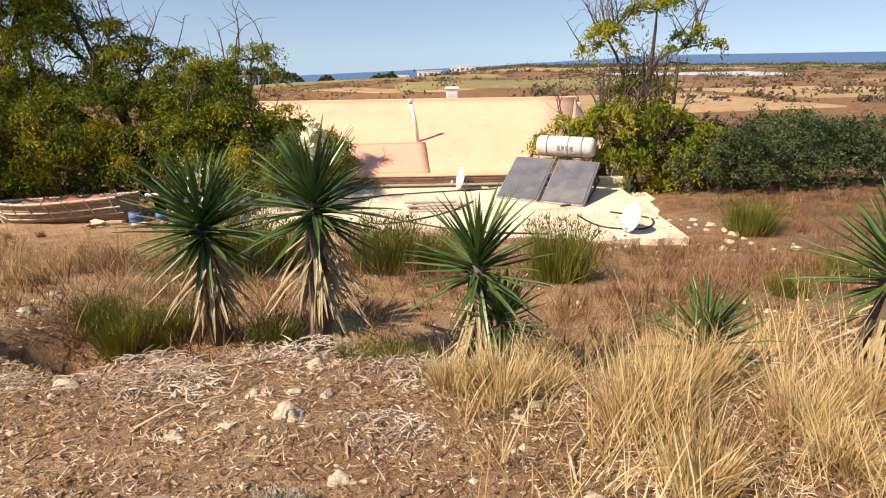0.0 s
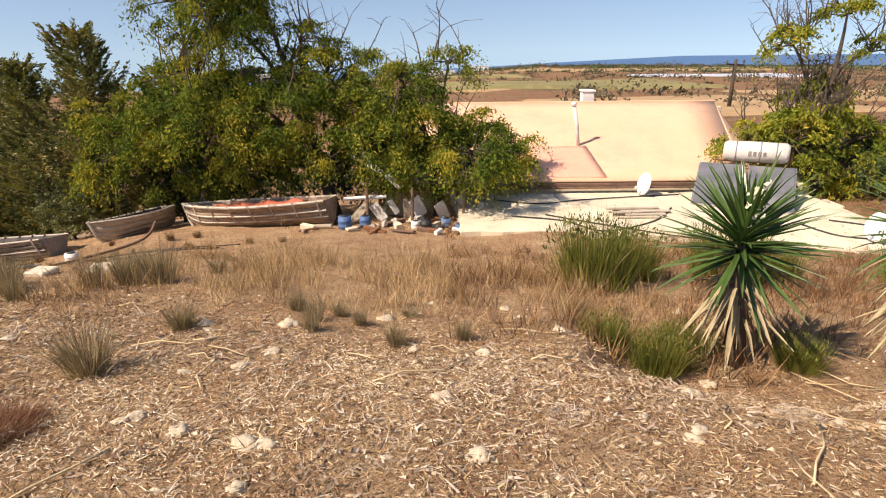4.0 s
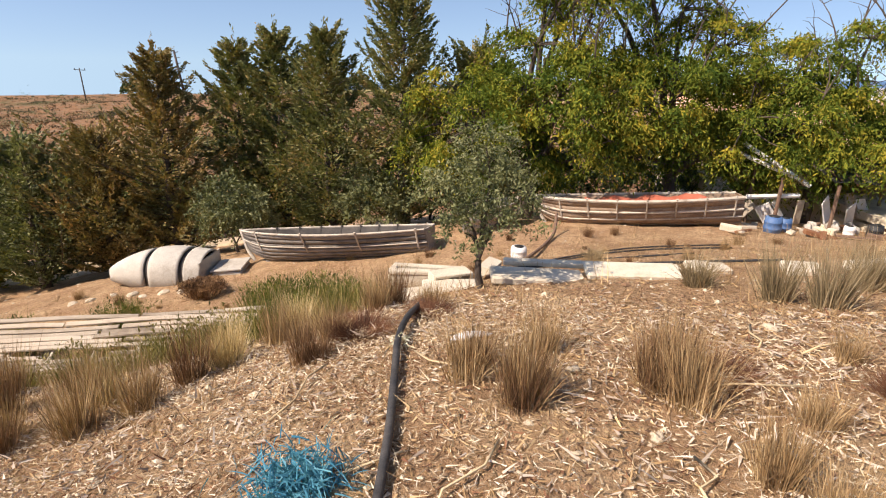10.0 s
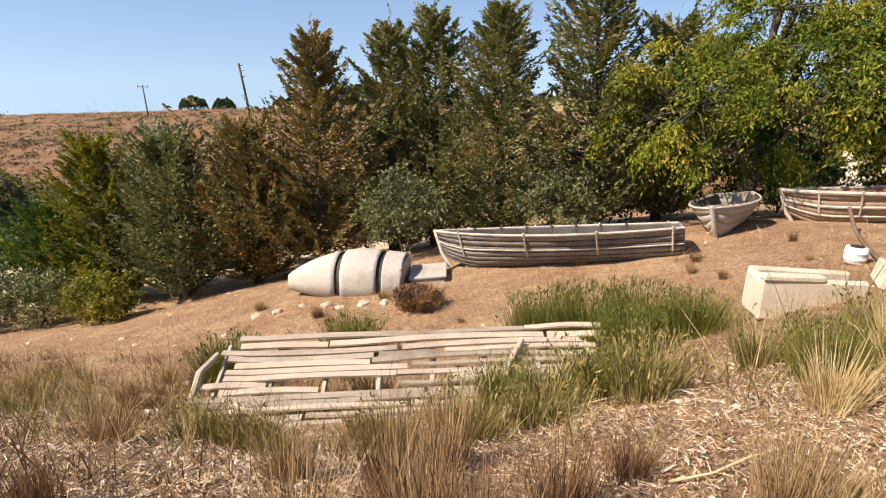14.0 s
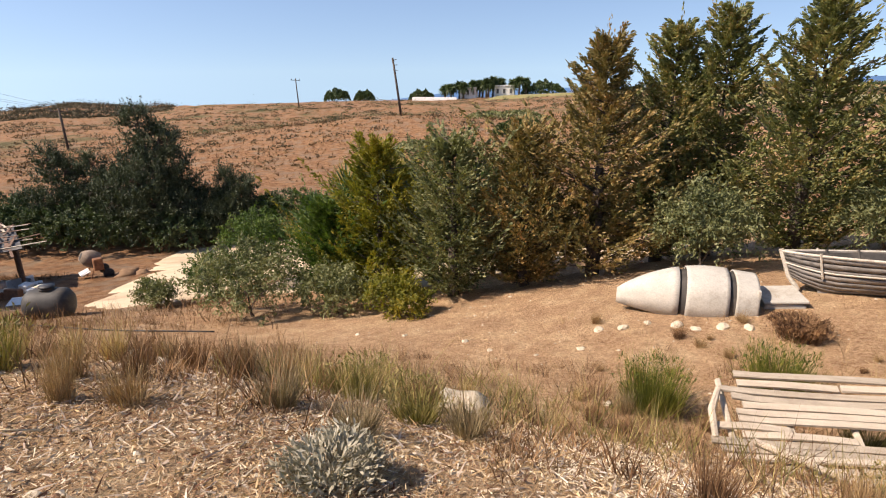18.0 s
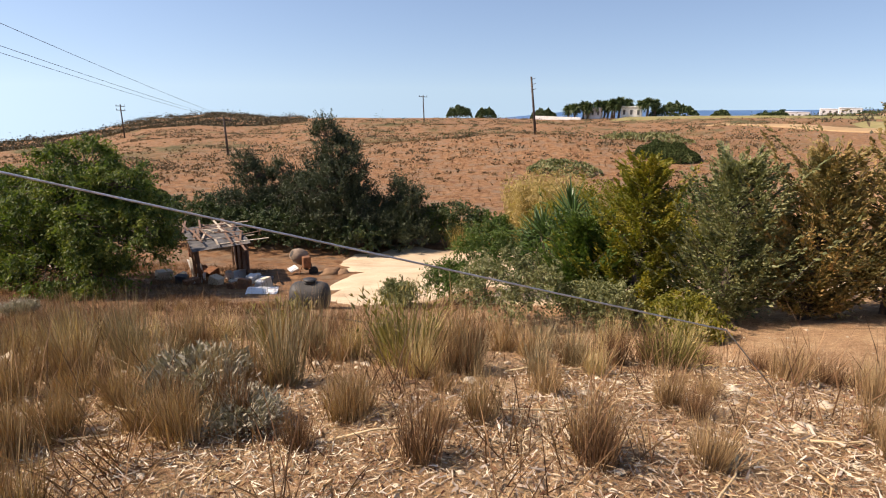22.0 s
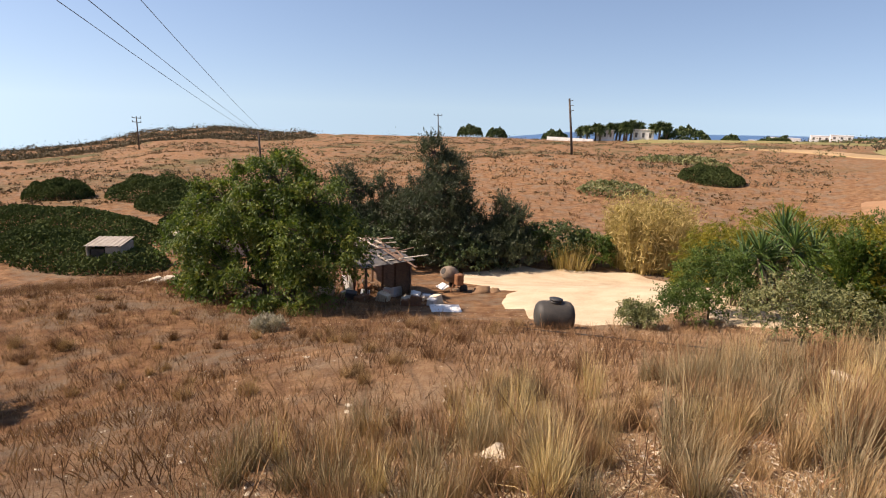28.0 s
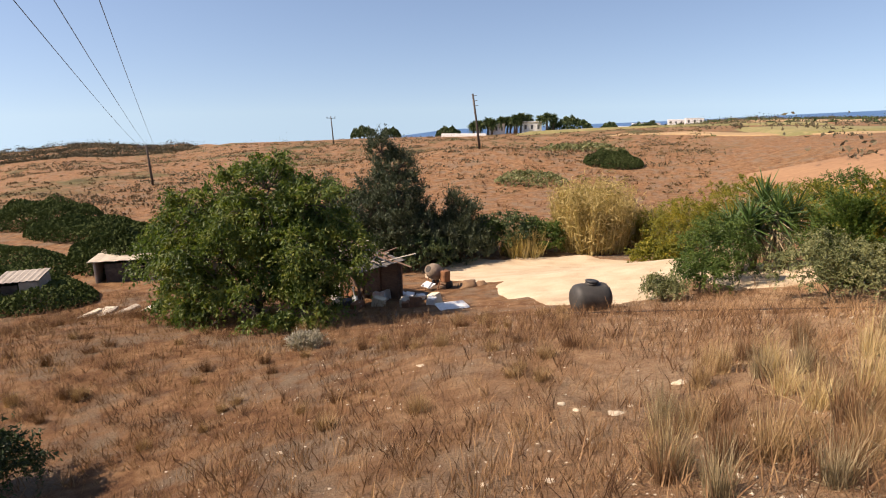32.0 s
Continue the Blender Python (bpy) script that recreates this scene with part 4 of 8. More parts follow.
T0 = -1.88
for k, pts in enumerate(([(-3.2, 14.3, T0), (-2.2, 13.9, T0), (-1.2, 14.2, T0), (0.3, 14.5, T0), (1.6, 14.7, T0)], [(-3.0, 12.8, T0), (-1.9, 12.4, T0), (-1.2, 11.6, T0), (0.1, 12.3, T0), (0.9, 13.4, T0)],
                         [(3.9, 12.2, T0), (4.6, 11.6, T0), (4.2, 10.9, T0), (3.4, 11.1, T0), (3.1, 12.0, T0)], [(-2.2, 12.9, T0), (-1.0, 12.0, T0), (0.6, 11.0, T0), (2.2, 10.7, T0)], [(1.4, 14.9, T0), (2.2, 15.0, T0 + 0.02), (3.4, 14.9, T0)])):
    cable(pts, 0.016 if k != 2 else 0.022, M["black"], "black water hose lying across the concrete terrace", "hose", "hose", group="hoses on the terrace")

# old boards stacked on the terrace
r_ = random.Random(3)
for k in range(7):
    m = pose(0.0 + r_.uniform(-0.2, 0.2), 12.6 + k * 0.1, -1.875 + 0.035 * (k % 3), 0, 0, r_.uniform(-10, 10))
    tagged(new("board", Shape().box((0.9 + 0.4 * r_.random(), 0.12, 0.03)).data("board", M["grey_wood"])), "grey weathered board lying on the terrace", "board", "boards on the terrace").matrix_basis = m

# ---- the junk corner beside the house ----
def bin_thing(at, r, h, mat, label, tilt=0):
    root = thing("plastic_drum", at, label, "drum", "drums by the house")
    prof = [(r * 0.8, 0), (r * 0.95, 0.02), (r, h * 0.3), (r * 1.04, h * 0.33), (r, h * 0.36), (r, h * 0.66), (r * 1.04, h * 0.69), (r, h * 0.72), (r * 0.93, h), (r * 0.5, h * 1.01)]
    part("body", Shape().lathe(prof, 20, turned((0, 0, 0), tilt, 0, 0)).data("drum_body", mat, True), root)
    part("lid", Shape().lathe([(r * 0.6, h * 1.0), (r * 0.62, h * 1.05), (r * 0.1, h * 1.06)], 16, turned((0, 0, 0), tilt, 0, 0)).data("drum_lid", M["black"], True), root)


M["blue"] = worn("faded_blue_plastic", (0.05, 0.11, 0.24), (0.10, 0.19, 0.36), (0.20, 0.24, 0.30), 4.0, 40, rough=0.5)
M["red_cloth"] = worn("faded_red_sheet", (0.36, 0.09, 0.05), (0.52, 0.16, 0.10), (0.30, 0.12, 0.08), 3.0, 30)
for x, y, rr, h, k in ((-6.75, 12.35, 0.2, 0.42, "blue"), (-6.35, 12.7, 0.17, 0.36, "blue"), (-4.95, 12.3, 0.17, 0.36, "black"), (-4.5, 12.9, 0.15, 0.3, "blue"), (-5.2, 12.6, 0.13, 0.28, "white"), (-4.2, 12.4, 0.14, 0.25, "blue")):
    bin_thing(on_ground(x, y, 0.02), rr * 0.75, h * 0.75, M[k], f"{'faded blue' if k == 'blue' else 'dusty ' + k} plastic drum standing on bare earth")


def shelter():
    root = thing("shelter", on_ground(-5.0, 13.6), "ramshackle shelter of posts, white boards and dark sheeting", "shelter")
    for x, y, h in ((-1.35, -0.5, 1.1), (-0.3, -0.55, 1.0), (0.9, -0.4, 0.95), (1.5, 0.8, 1.3), (-1.2, 0.9, 1.25)):
        part("post", Shape().tube([(x, y, -0.2), (x + 0.03, y, h)], 0.035, 7).data("shelter_post", M["old_board"]), root)
    r = random.Random(8)
    for k in range(9):
        x = -1.5 + k * 0.36
        part("panel", Shape().box((0.16 + 0.2 * r.random(), 0.03, 0.3 + 0.35 * r.random()), turned((x + r.uniform(-0.15, 0.15), -0.2 + 0.7 * r.random(), 0.18 + 0.25 * r.random()), r.uniform(-35, 20), r.uniform(-40, 40), r.uniform(-50, 50))).data("shelter_panel", M["white"] if k % 3 else M["grey_wood"]), root)
    rows = [[(-0.2 + 1.7 * j / 6, -0.3 + 1.2 * i / 4, 1.0 + 0.28 * i / 4 + 0.03 * math.sin(j * 2.1)) for j in range(7)] for i in range(5)]
    part("sheet", Shape().sheet(rows, 0.02).data("shelter_sheet", M["slate"]), root, "dark corrugated roof sheet")
    for k in range(8):
        part("slat", Shape().box((0.05, 1.3, 0.025), turned((-0.1 + k * 0.22, 0.3, 1.2), 13, 0, 0)).data("shelter_slat", M["old_board"]), root)
    for a, b in (((-1.9, 0.9, 1.5), (-0.7, 0.2, 1.0)), ((-1.6, 0.7, 1.6), (-0.6, -0.2, 0.9)), ((-1.9, -0.4, 0.7), (-0.9, -0.4, 0.75))):
        part("rafter", Shape().tube([a, b], 0.045, 6).data("shelter_rafter", M["white"]), root, "white painted rafter")
    part("low_wall", Shape().box((1.3, 0.4, 0.3), turned((1.6, -0.2, 0.12), 0, 0, 12), 0.04).data("shelter_wall", M["concrete"]), root)


M["slate"] = worn("dark_fibre_sheet", (0.06, 0.06, 0.065), (0.13, 0.125, 0.12), (0.2, 0.17, 0.14), 4.0, 40)
shelter()
r_ = random.Random(44)
M["sacking"] = worn("dusty_plastic_sack", (0.30, 0.27, 0.23), (0.56, 0.52, 0.45), (0.20, 0.16, 0.12), 5.0, 40, rough=0.7)
SACKS = [lump("sack", 0.2, (0.75, 1.0), 0.45, M["sacking"], 80 + k, 3) for k in range(4)]
for k in range(9):
    x, y, q = r_.uniform(-6.2, -3.6), r_.uniform(12.7, 13.6), r_.uniform(0.45, 0.8)
    ob = new("sack", SACKS[k % 4])
    ob.matrix_basis = pose(*on_ground(x, y, -0.06), r_.uniform(-15, 15), r_.uniform(-15, 15), r_.uniform(0, 360)) @ Matrix.Diagonal((q, q * 0.8, q, 1))
    tagged(ob, "crumpled dusty white sack in the heap beside the house", "sack", "sacks by the shelter")
r_ = random.Random(12)
for k in range(44):
    x, y = r_.uniform(-7.6, -3.4), r_.uniform(11.9, 13.4)
    s = Shape().box((r_.uniform(0.12, 0.6), r_.uniform(0.04, 0.16), r_.uniform(0.03, 0.12)))
    kind = r_.choice(["white", "grey_wood", "concrete", "old_board", "rust"])
    words = {"white": "chipped white board", "grey_wood": "grey weathered plank", "concrete": "cream concrete block", "old_board": "dark old timber offcut", "rust": "rusty iron bar"}[kind]
    tagged(new("scrap", s.data("scrap", M[kind])), words + " in the heap beside the house", "scrap", "scrap heap").matrix_basis = pose(*on_ground(x, y, -0.06), r_.uniform(-14, 14), r_.uniform(-14, 14), r_.uniform(0, 180))

# ---- the old boats ----
M["boat_brown"] = worn("bare_hull_wood", (0.22, 0.15, 0.10), (0.40, 0.30, 0.21), (0.15, 0.10, 0.07), 3.0, 45, stretch=(1, 7, 7), relief=0.5)
M["boat_grey"] = worn("silver_grey_strakes", (0.12, 0.105, 0.09), (0.34, 0.30, 0.26), (0.07, 0.06, 0.05), 3.0, 45, stretch=(1, 7, 7), relief=0.5, rough=0.6, vary=0.3)
M["boat_white"] = worn("flaking_white_rail", (0.38, 0.32, 0.25), (0.62, 0.56, 0.46), (0.20, 0.15, 0.11), 5.0, 45, stretch=(1, 5, 5))
# dark boat insides; also the painted shade of slots, drum mouth and doorway
M["dark_inside"] = worn("dark_inside_and_shade", (0.035, 0.032, 0.03), (0.08, 0.07, 0.06), (0.13, 0.11, 0.09), 4.0, 40)
M["boat_beige"] = worn("grey_beige_hull", (0.30, 0.25, 0.19), (0.44, 0.38, 0.30), (0.22, 0.17, 0.12), 3.0, 40)


def hull_point(s, q, L, B, H, transom=0.55, sheer=0.22, rake=0.18):
    """A point of the shell: s runs from the bow to the stern, q from the keel to the gunwale."""
    half = B / 2 * (math.sin(math.pi * min(0.5, s * 0.9)) ** 0.75 if s < 0.55 else 1 - (1 - transom) * ((s - 0.55) / 0.45) ** 1.6)
    top = H * (1 + sheer * (1 - s) ** 2.2 + 0.25 * sheer * s * s)
    low = H * 0.45 * max(0, 1 - s / 0.16) ** 1.6
    z = low + (top - low) * q ** 1.25
    x = -L / 2 + L * s - rake * H * q * max(0, 1 - s * 2.2)
    return x, half * q ** 0.62, z


def boat(at, turn, L, B, H, label, strakes, mats, inside, rail, posts=0, heel=0.0, slots=0.012, ribs=7, pitch=0.0):
    root = thing("rowing_boat", at, label, "boat", "old boats")
    root.matrix_basis = pose(*at, heel, pitch, turn)
    n = 18
    for side in (-1, 1):
        for k in range(strakes):
            q0, q1 = 0.04 + 0.96 * k / strakes, 0.04 + 0.96 * (k + 1) / strakes - slots
            rows = []
            for q in (q0, (q0 + q1) / 2, q1):
                rows.append([(p[0], side * (p[1] + 0.012 * k / strakes), p[2]) for p in (hull_point(i / n, q, L, B, H) for i in range(n + 1))])
            part("strake", Shape().sheet(rows, 0.022).data("boat_strake", mats[k % len(mats)], True), root)
        for j, (q, rad) in enumerate(rail):
            pts = [hull_point(i / n, q, L, B, H) for i in range(n + 1)]
            part("rail", Shape().tube([(p[0], side * (p[1] + 0.02), p[2]) for p in pts], rad, 6).data("boat_rail", M["boat_white"]), root, "pale flaking rubbing rail")
        for k in range(posts):
            s = 0.12 + 0.84 * k / max(1, posts - 1)
            pts = [hull_point(s, q, L, B, H) for q in (0.45, 0.7, 0.9, 1.04)]
            part("rib", Shape().tube([(p[0], side * (p[1] + 0.032), p[2]) for p in pts], 0.018, 5).data("boat_outer_rib", M["boat_white"]), root)
    for k in range(ribs):
        s = 0.15 + 0.75 * k / ribs
        pts = [hull_point(s, q, L, B, H) for q in (1.0, 0.6, 0.25, 0.05)]
        pts = [(p[0], p[1] - 0.02, p[2] + 0.02) for p in pts] + [(p[0], -p[1] + 0.02, p[2] + 0.02) for p in pts[::-1]]
        part("frame", Shape().tube(pts, 0.02, 5).data("boat_frame", inside), root)
    stern = [hull_point(1.0, q, L, B, H) for q in (0.05, 0.3, 0.6, 0.85, 1.0)]
    rows = [[(p[0], p[1] * u, p[2]) for u in (-1, -0.5, 0, 0.5, 1)] for p in stern]
    part("transom", Shape().sheet(rows, 0.03).data("boat_transom", mats[0]), root)
    floor = [[(p[0], p[1] * u, p[2] + 0.03) for u in (-0.95, -0.5, 0, 0.5, 0.95)] for p in (hull_point(0.1 + 0.88 * i / 10, 0.22, L, B, H) for i in range(11))]
    part("bottom", Shape().sheet(floor, 0.02).data("boat_bottom", inside), root)
    lining = []
    for side in (-1, 1):
        rows = [[(p[0], side * (p[1] - 0.035), p[2]) for p in (hull_point(i / n, q, L, B, H) for i in range(1, n + 1))] for q in (0.1, 0.4, 0.7, 0.97)]
        part("lining", Shape().sheet(rows, 0.01).data("boat_lining", inside), root)
    for s in (0.38, 0.7):
        p = hull_point(s, 0.75, L, B, H)
        part("thwart", Shape().box((0.2, p[1] * 1.94, 0.03), turned((p[0], 0, p[2])), 0.006).data("boat_thwart", M["grey_wood"]), root)
    b0, b1 = hull_point(0, 0.0, L, B, H), hull_point(0, 1.05, L, B, H)
    part("stem", Shape().tube([(b0[0] + 0.12, 0, 0.02), (b0[0] - 0.01, 0, b0[2]), (b1[0] - 0.02, 0, b1[2])], 0.035, 7).data("boat_stem", M["boat_white"]), root)
    part("keel", Shape().box((L * 0.9, 0.05, 0.08), turned((0.05 * L, 0, 0.0)), 0.01).data("boat_keel", mats[0]), root)
    return root


b1 = boat(on_ground(-8.93, 13.25, 0.02), -12, 3.75, 1.3, 0.55, "long wooden boat with flaking white rails, red sheet inside", 5, [M["boat_brown"]], M["boat_brown"], [(0.42, 0.02), (0.66, 0.026), (0.98, 0.036)], posts=7, heel=-5, pitch=-6)
rows = [[(-1.0 + 2.3 * i / 12, -0.38 + 0.76 * j / 5, 0.60 + 0.05 * math.sin(i * 1.7 + j) - 0.12 * abs(j - 2.5) / 2.5) for j in range(6)] for i in range(13)]
tagged(new("tarpaulin", Shape().sheet(rows, 0.012).data("tarpaulin", M["red_cloth"], True)), "faded red tarpaulin spread over a boat", "tarpaulin").matrix_basis = b1.matrix_basis.copy()
boat(on_ground(-11.9, 13.3, 0.03), 62, 1.9, 1.05, 0.46, "grey-beige wooden boat with a dark inside", 4, [M["boat_beige"]], M["dark_inside"], [(0.98, 0.022)], heel=-10, slots=0.004)
boat(on_ground(-14.8, 12.25, 0.05), -10, 3.75, 1.3, 0.52, "silver-grey wooden boat with weathered strakes", 7, [M["boat_grey"]], M["dark_inside"], [(0.62, 0.014), (0.99, 0.022)], posts=4, heel=-8, slots=0.03, pitch=-7)


def upturned_hull(at, turn):
    """A dinghy lying keel up, cut by two dark slots."""
    root = thing("upturned_dinghy", at, "upturned chalky grey dinghy hull with two dark slots", "boat", "old boats")
    root.matrix_basis = pose(*at, 0, 0, turn) @ Matrix.Diagonal((1.0, 0.9, 1.0, 1))
    L, B, H = 1.98, 1.15, 0.70

    def sect(s, k, n=16):
        w = B / 2 * min(1, (math.sin(math.pi * min(0.5, 0.012 + s * 0.64)) ** 0.8)) * (1 - 0.12 * max(0, s - 0.6))
        h = H * (0.10 + 0.90 * math.sin(math.pi * min(0.5, 0.03 + s * 0.62)) ** 0.7) * (1 - 0.12 * s * s)
        a = math.pi * k / n
        return (-L / 2 + L * s, -w * math.cos(a) * (1 + 0.12 * math.sin(a)), h * math.sin(a) ** 0.62 if 0 < k < n else -0.03)

    for s0, s1, sc in ((0.0, 0.455, 1.0), (0.505, 0.80, 1.0), (0.845, 1.0, 0.985)):
        rows = [[Vector(sect(s0 + (s1 - s0) * i / 10, k)) * 1.0 for k in range(17)] for i in range(11)]
        rows = [[(p.x, p.y * sc, p.z * sc) for p in row] for row in rows]
        part("shell", Shape().sheet(rows, 0.03).data("dinghy_shell", M["hull_paint"], True), root)
    # a dark sheet just under the shell stands for the shade in the slots
    rows = [[(p[0], p[1] * 0.93, p[2] * 0.93) for p in (sect(0.1 + 0.86 * i / 8, k) for k in range(17))] for i in range(9)]
    part("slot_shade", Shape().sheet(rows, 0.02).data("dinghy_slot", M["dark_inside"], True), root, "dark sheet behind the slots, for the shade under the hull")
    part("transom", Shape().sheet([[(L / 2 - 0.01, y, z) for y in (-0.5, 0, 0.5)] for z in (0.02, 0.3, 0.52)], 0.03).data("dinghy_transom", M["hull_paint"]), root)
    part("box", Shape().box((0.55, 0.7, 0.24), turned((L / 2 + 0.36, 0.1, 0.18), 0, 3, 5), 0.02).data("dinghy_box", M["hull_paint"]), root, "boxy grey stern locker")
    part("lid", Shape().box((0.6, 0.75, 0.04), turned((L / 2 + 0.36, 0.1, 0.32), 0, -6, 5), 0.01).data("dinghy_lid", M["hull_paint"]), root)


upturned_hull(on_ground(-18.2, 12.1, 0.03), 0)
r_ = random.Random(31)
for k in range(7):
    x, y = -19.3 + k * 0.33 + r_.uniform(-0.1, 0.1), 11.3 + r_.uniform(-0.12, 0.12)
    tagged(new("stone", lump("stone", 0.07 + 0.04 * r_.random(), (0.8, 0.6), 0.3, M["stone"], k + 50)), "pale stone beside the upturned dinghy", "stone", "stones by the dinghy").matrix_basis = pose(*on_ground(x, y, 0.01), 0, 0, r_.uniform(0, 180))


def wreck(at, turn):
    """A collapsed hull: long weathered planks in overlapping courses, sinking into the earth."""
    root = thing("boat_wreck", at, "collapsed boat side of bleached grey planks in the grass", "wreck")
    root.matrix_basis = pose(*at, 6, -1, turn) @ Matrix.Diagonal((0.9, 0.92, 1, 1))
    r = random.Random(6)
    bow = lambda x, v: 0.10 * math.sin(x * 0.75 + 0.3) - 0.03 * x * x * (0.5 - v)
    dip = lambda v: 0.06 + 0.30 * v * v
    for row in range(20):
        v0 = row / 20
        x = -2.15 + r.uniform(0, 0.35) + 0.5 * abs(v0 - 0.55)
        while x < 2.0:
            ln = min(r.uniform(0.6, 2.4), 2.15 - x)
            if ln < 0.25:
                break
            if r.random() > 0.04:
                n, sag, tip = 7, r.uniform(-0.012, 0.03), r.uniform(0.004, 0.03)
                rows = [[(x + ln * i / n, -0.72 + 1.5 * (v0 + q) + bow(x + ln * i / n, v0), dip(v0 + q) + lift + 0.02 * r.random() * (i == 0) + sag * math.sin(math.pi * i / n)) for i in range(n + 1)] for q, lift in ((0.0, tip), (0.025, tip * 0.6), (0.0475, 0.0))]
                part("plank", Shape().sheet(rows, 0.022).data("wreck_plank", M["bleached"]), root)
            x += ln + r.uniform(0.005, 0.06)
    for k in range(8):
        x = -1.9 + k * 0.54
        part("rib", Shape().tube([(x, -0.75, 0.0), (x + 0.02, 0.0, 0.10), (x, 0.72, 0.27)], 0.03, 6).data("wreck_rib", M["grey_wood"]), root)
    for x0, x1, y0, y1 in ((-2.05, -1.95, 0.0, 0.5), (0.95, 1.2, 0.0, 0.62)):
        part("cross_rib", Shape().tube([(x0, y0, 0.16), ((x0 + x1) / 2 - 0.05, (y0 + y1) / 2, 0.27), (x1, y1, dip((y1 + 0.72) / 1.5) + 0.06)], [0.03, 0.036, 0.028], 7).data("wreck_cross_rib", M["bleached"]), root)
    part("gunwale", Shape().tube([(-1.75 + 3.0 * k / 12, -0.05 - 0.55 * math.sin(math.pi * k / 12) + 0.02 * r.random(), 0.20 - 0.03 * math.sin(math.pi * k / 12)) for k in range(13)], 0.028, 7).data("wreck_gunwale", M["bleached"]), root, "long bent pale rail broken loose from the hull")
    for k in range(12):
        part("board", Shape().box((r.uniform(0.4, 1.1), 0.07, 0.025), turned((r.uniform(-1.7, 1.0), -0.86 + r.uniform(-0.12, 0.12), 0.05), r.uniform(-12, 12), r.uniform(-5, 5), r.uniform(-10, 10))).data("wreck_board", M["bleached"]), root)


M["bleached"] = worn("bleached_planks", (0.36, 0.29, 0.21), (0.62, 0.52, 0.40), (0.22, 0.16, 0.11), 3.0, 50, stretch=(1, 8, 8), relief=0.6, vary=0.4)
wreck((-16.45, 7.75, ground_z(-16.45, 7.75) + 0.02), 6)

# a broken trough, slabs, blocks and a plank along the edge of the litter
M["cream"] = worn("cream_limewash", (0.50, 0.43, 0.32), (0.70, 0.62, 0.49), (0.36, 0.28, 0.19), 3.0, 40)


def trough(at, turn):
    root = thing("stone_trough", at, "broken cream stone trough half sunk in dry grass", "trough", turn=turn)
    root.matrix_basis = pose(*at, 0, 0, turn) @ Matrix.Diagonal((0.98, 0.7, 1.15, 1))
    s = Shape().box((0.95, 0.10, 0.34), turned((0, -0.24, 0.12)), 0.02).box((0.95, 0.10, 0.34), turned((0.03, 0.24, 0.12), 0, 2, 0), 0.02).box((0.10, 0.4, 0.34), turned((-0.42, 0, 0.12)), 0.02).box((0.9, 0.46, 0.08), turned((0, 0, 0.0)), 0.02)
    part("body", s.data("trough_body", M["cream"]), root)
    part("rim", Shape().box((0.55, 0.14, 0.05), turned((-0.2, -0.24, 0.31), 0, 1, 2), 0.015).data("trough_rim", M["cream"]), root)
    part("shard", Shape().box((0.3, 0.08, 0.24), turned((0.3, -0.42, 0.04), 24, 10, 20), 0.02).data("trough_shard", M["cream"]), root)


trough(on_ground(-12.85, 8.8, 0.02), 2)
r_ = random.Random(17)
for k, (x, y, w, d, a) in enumerate(((-11.75, 6.66, 0.8, 0.3, 2), (-10.95, 6.68, 0.78, 0.3, -2), (-10.25, 6.85, 0.34, 0.24, 8), (-9.5, 6.75, 0.3, 0.25, -12), (-12.75, 6.9, 0.35, 0.3, 20), (-8.75, 6.9, 0.5, 0.3, 10), (-12.5, 6.85, 0.5, 0.3, 4))):
    tagged(new("paving_slab", Shape().box((w, d, 0.07), None, 0.015).data("paving_slab", M["cream"])), "pale limestone slab lying among straw", "slab", "limestone slabs").matrix_basis = pose(*on_ground(x, y, -0.035), r_.uniform(-3, 3), r_.uniform(-3, 3), a)
tagged(new("plank", Shape().box((1.55, 0.11, 0.045), None, 0.008).data("plank", M["cream"])), "long pale wooden plank lying on stone slabs", "plank").matrix_basis = pose(-11.25, 6.9, ground_z(-11.25, 6.9) + 0.11, 0, 0, -1.5)
tagged(new("hose", Shape().tube([(-9.6, 6.9, ground_z(-9.6, 6.9) + 0.1), (-10.6, 6.95, ground_z(-10.6, 6.95) + 0.1), (-11.9, 6.85, ground_z(-11.9, 6.85) + 0.12)], 0.012, 6).data("hose", M["black"])), "thin black hose on pale stone slabs", "hose")


def cinder_block(at, turn, tip=0):
    root = tagged(new("cinder_block"), "pale hollow concrete block lying in straw", "block", "hollow blocks")
    root.matrix_basis = pose(*at, tip, 0, turn)
    for z in (-0.085, 0.085):
        part("shell", Shape().box((0.39, 0.19, 0.03), turned((0, 0, z)), 0.006).data("block_shell", M["cream"]), root)
    for x in (-0.18, -0.06, 0.06, 0.18):
        part("web", Shape().box((0.03, 0.188, 0.145), turned((x, 0, 0)), 0.005).data("block_web", M["cream"]), root)
    part("core", Shape().box((0.36, 0.028, 0.145), None, 0.004).data("block_core", M["cream"]), root)


cinder_block((*on_ground(-12.5, 7.1)[:2], ground_z(-12.5, 7.1) + 0.09), 25)
cinder_block((*on_ground(-12.05, 8.9)[:2], ground_z(-12.05, 8.9) + 0.09), 70, 12)
bin_thing(on_ground(-11.55, 10.3, 0.0), 0.12, 0.2, M["white"], "small white pail lying near the boats")

tagged(new("plastic_scrap", lump("plastic_scrap", 0.085, (0.55, 0.3), 0.5, M["white"], 97, 3)), "crumpled pale plastic scrap on straw litter", "scrap").matrix_basis = pose(*on_ground(-12.33, 5.01, -0.01), 0, 0, 20) @ Matrix.Diagonal((1.5, 0.8, 0.7, 1))

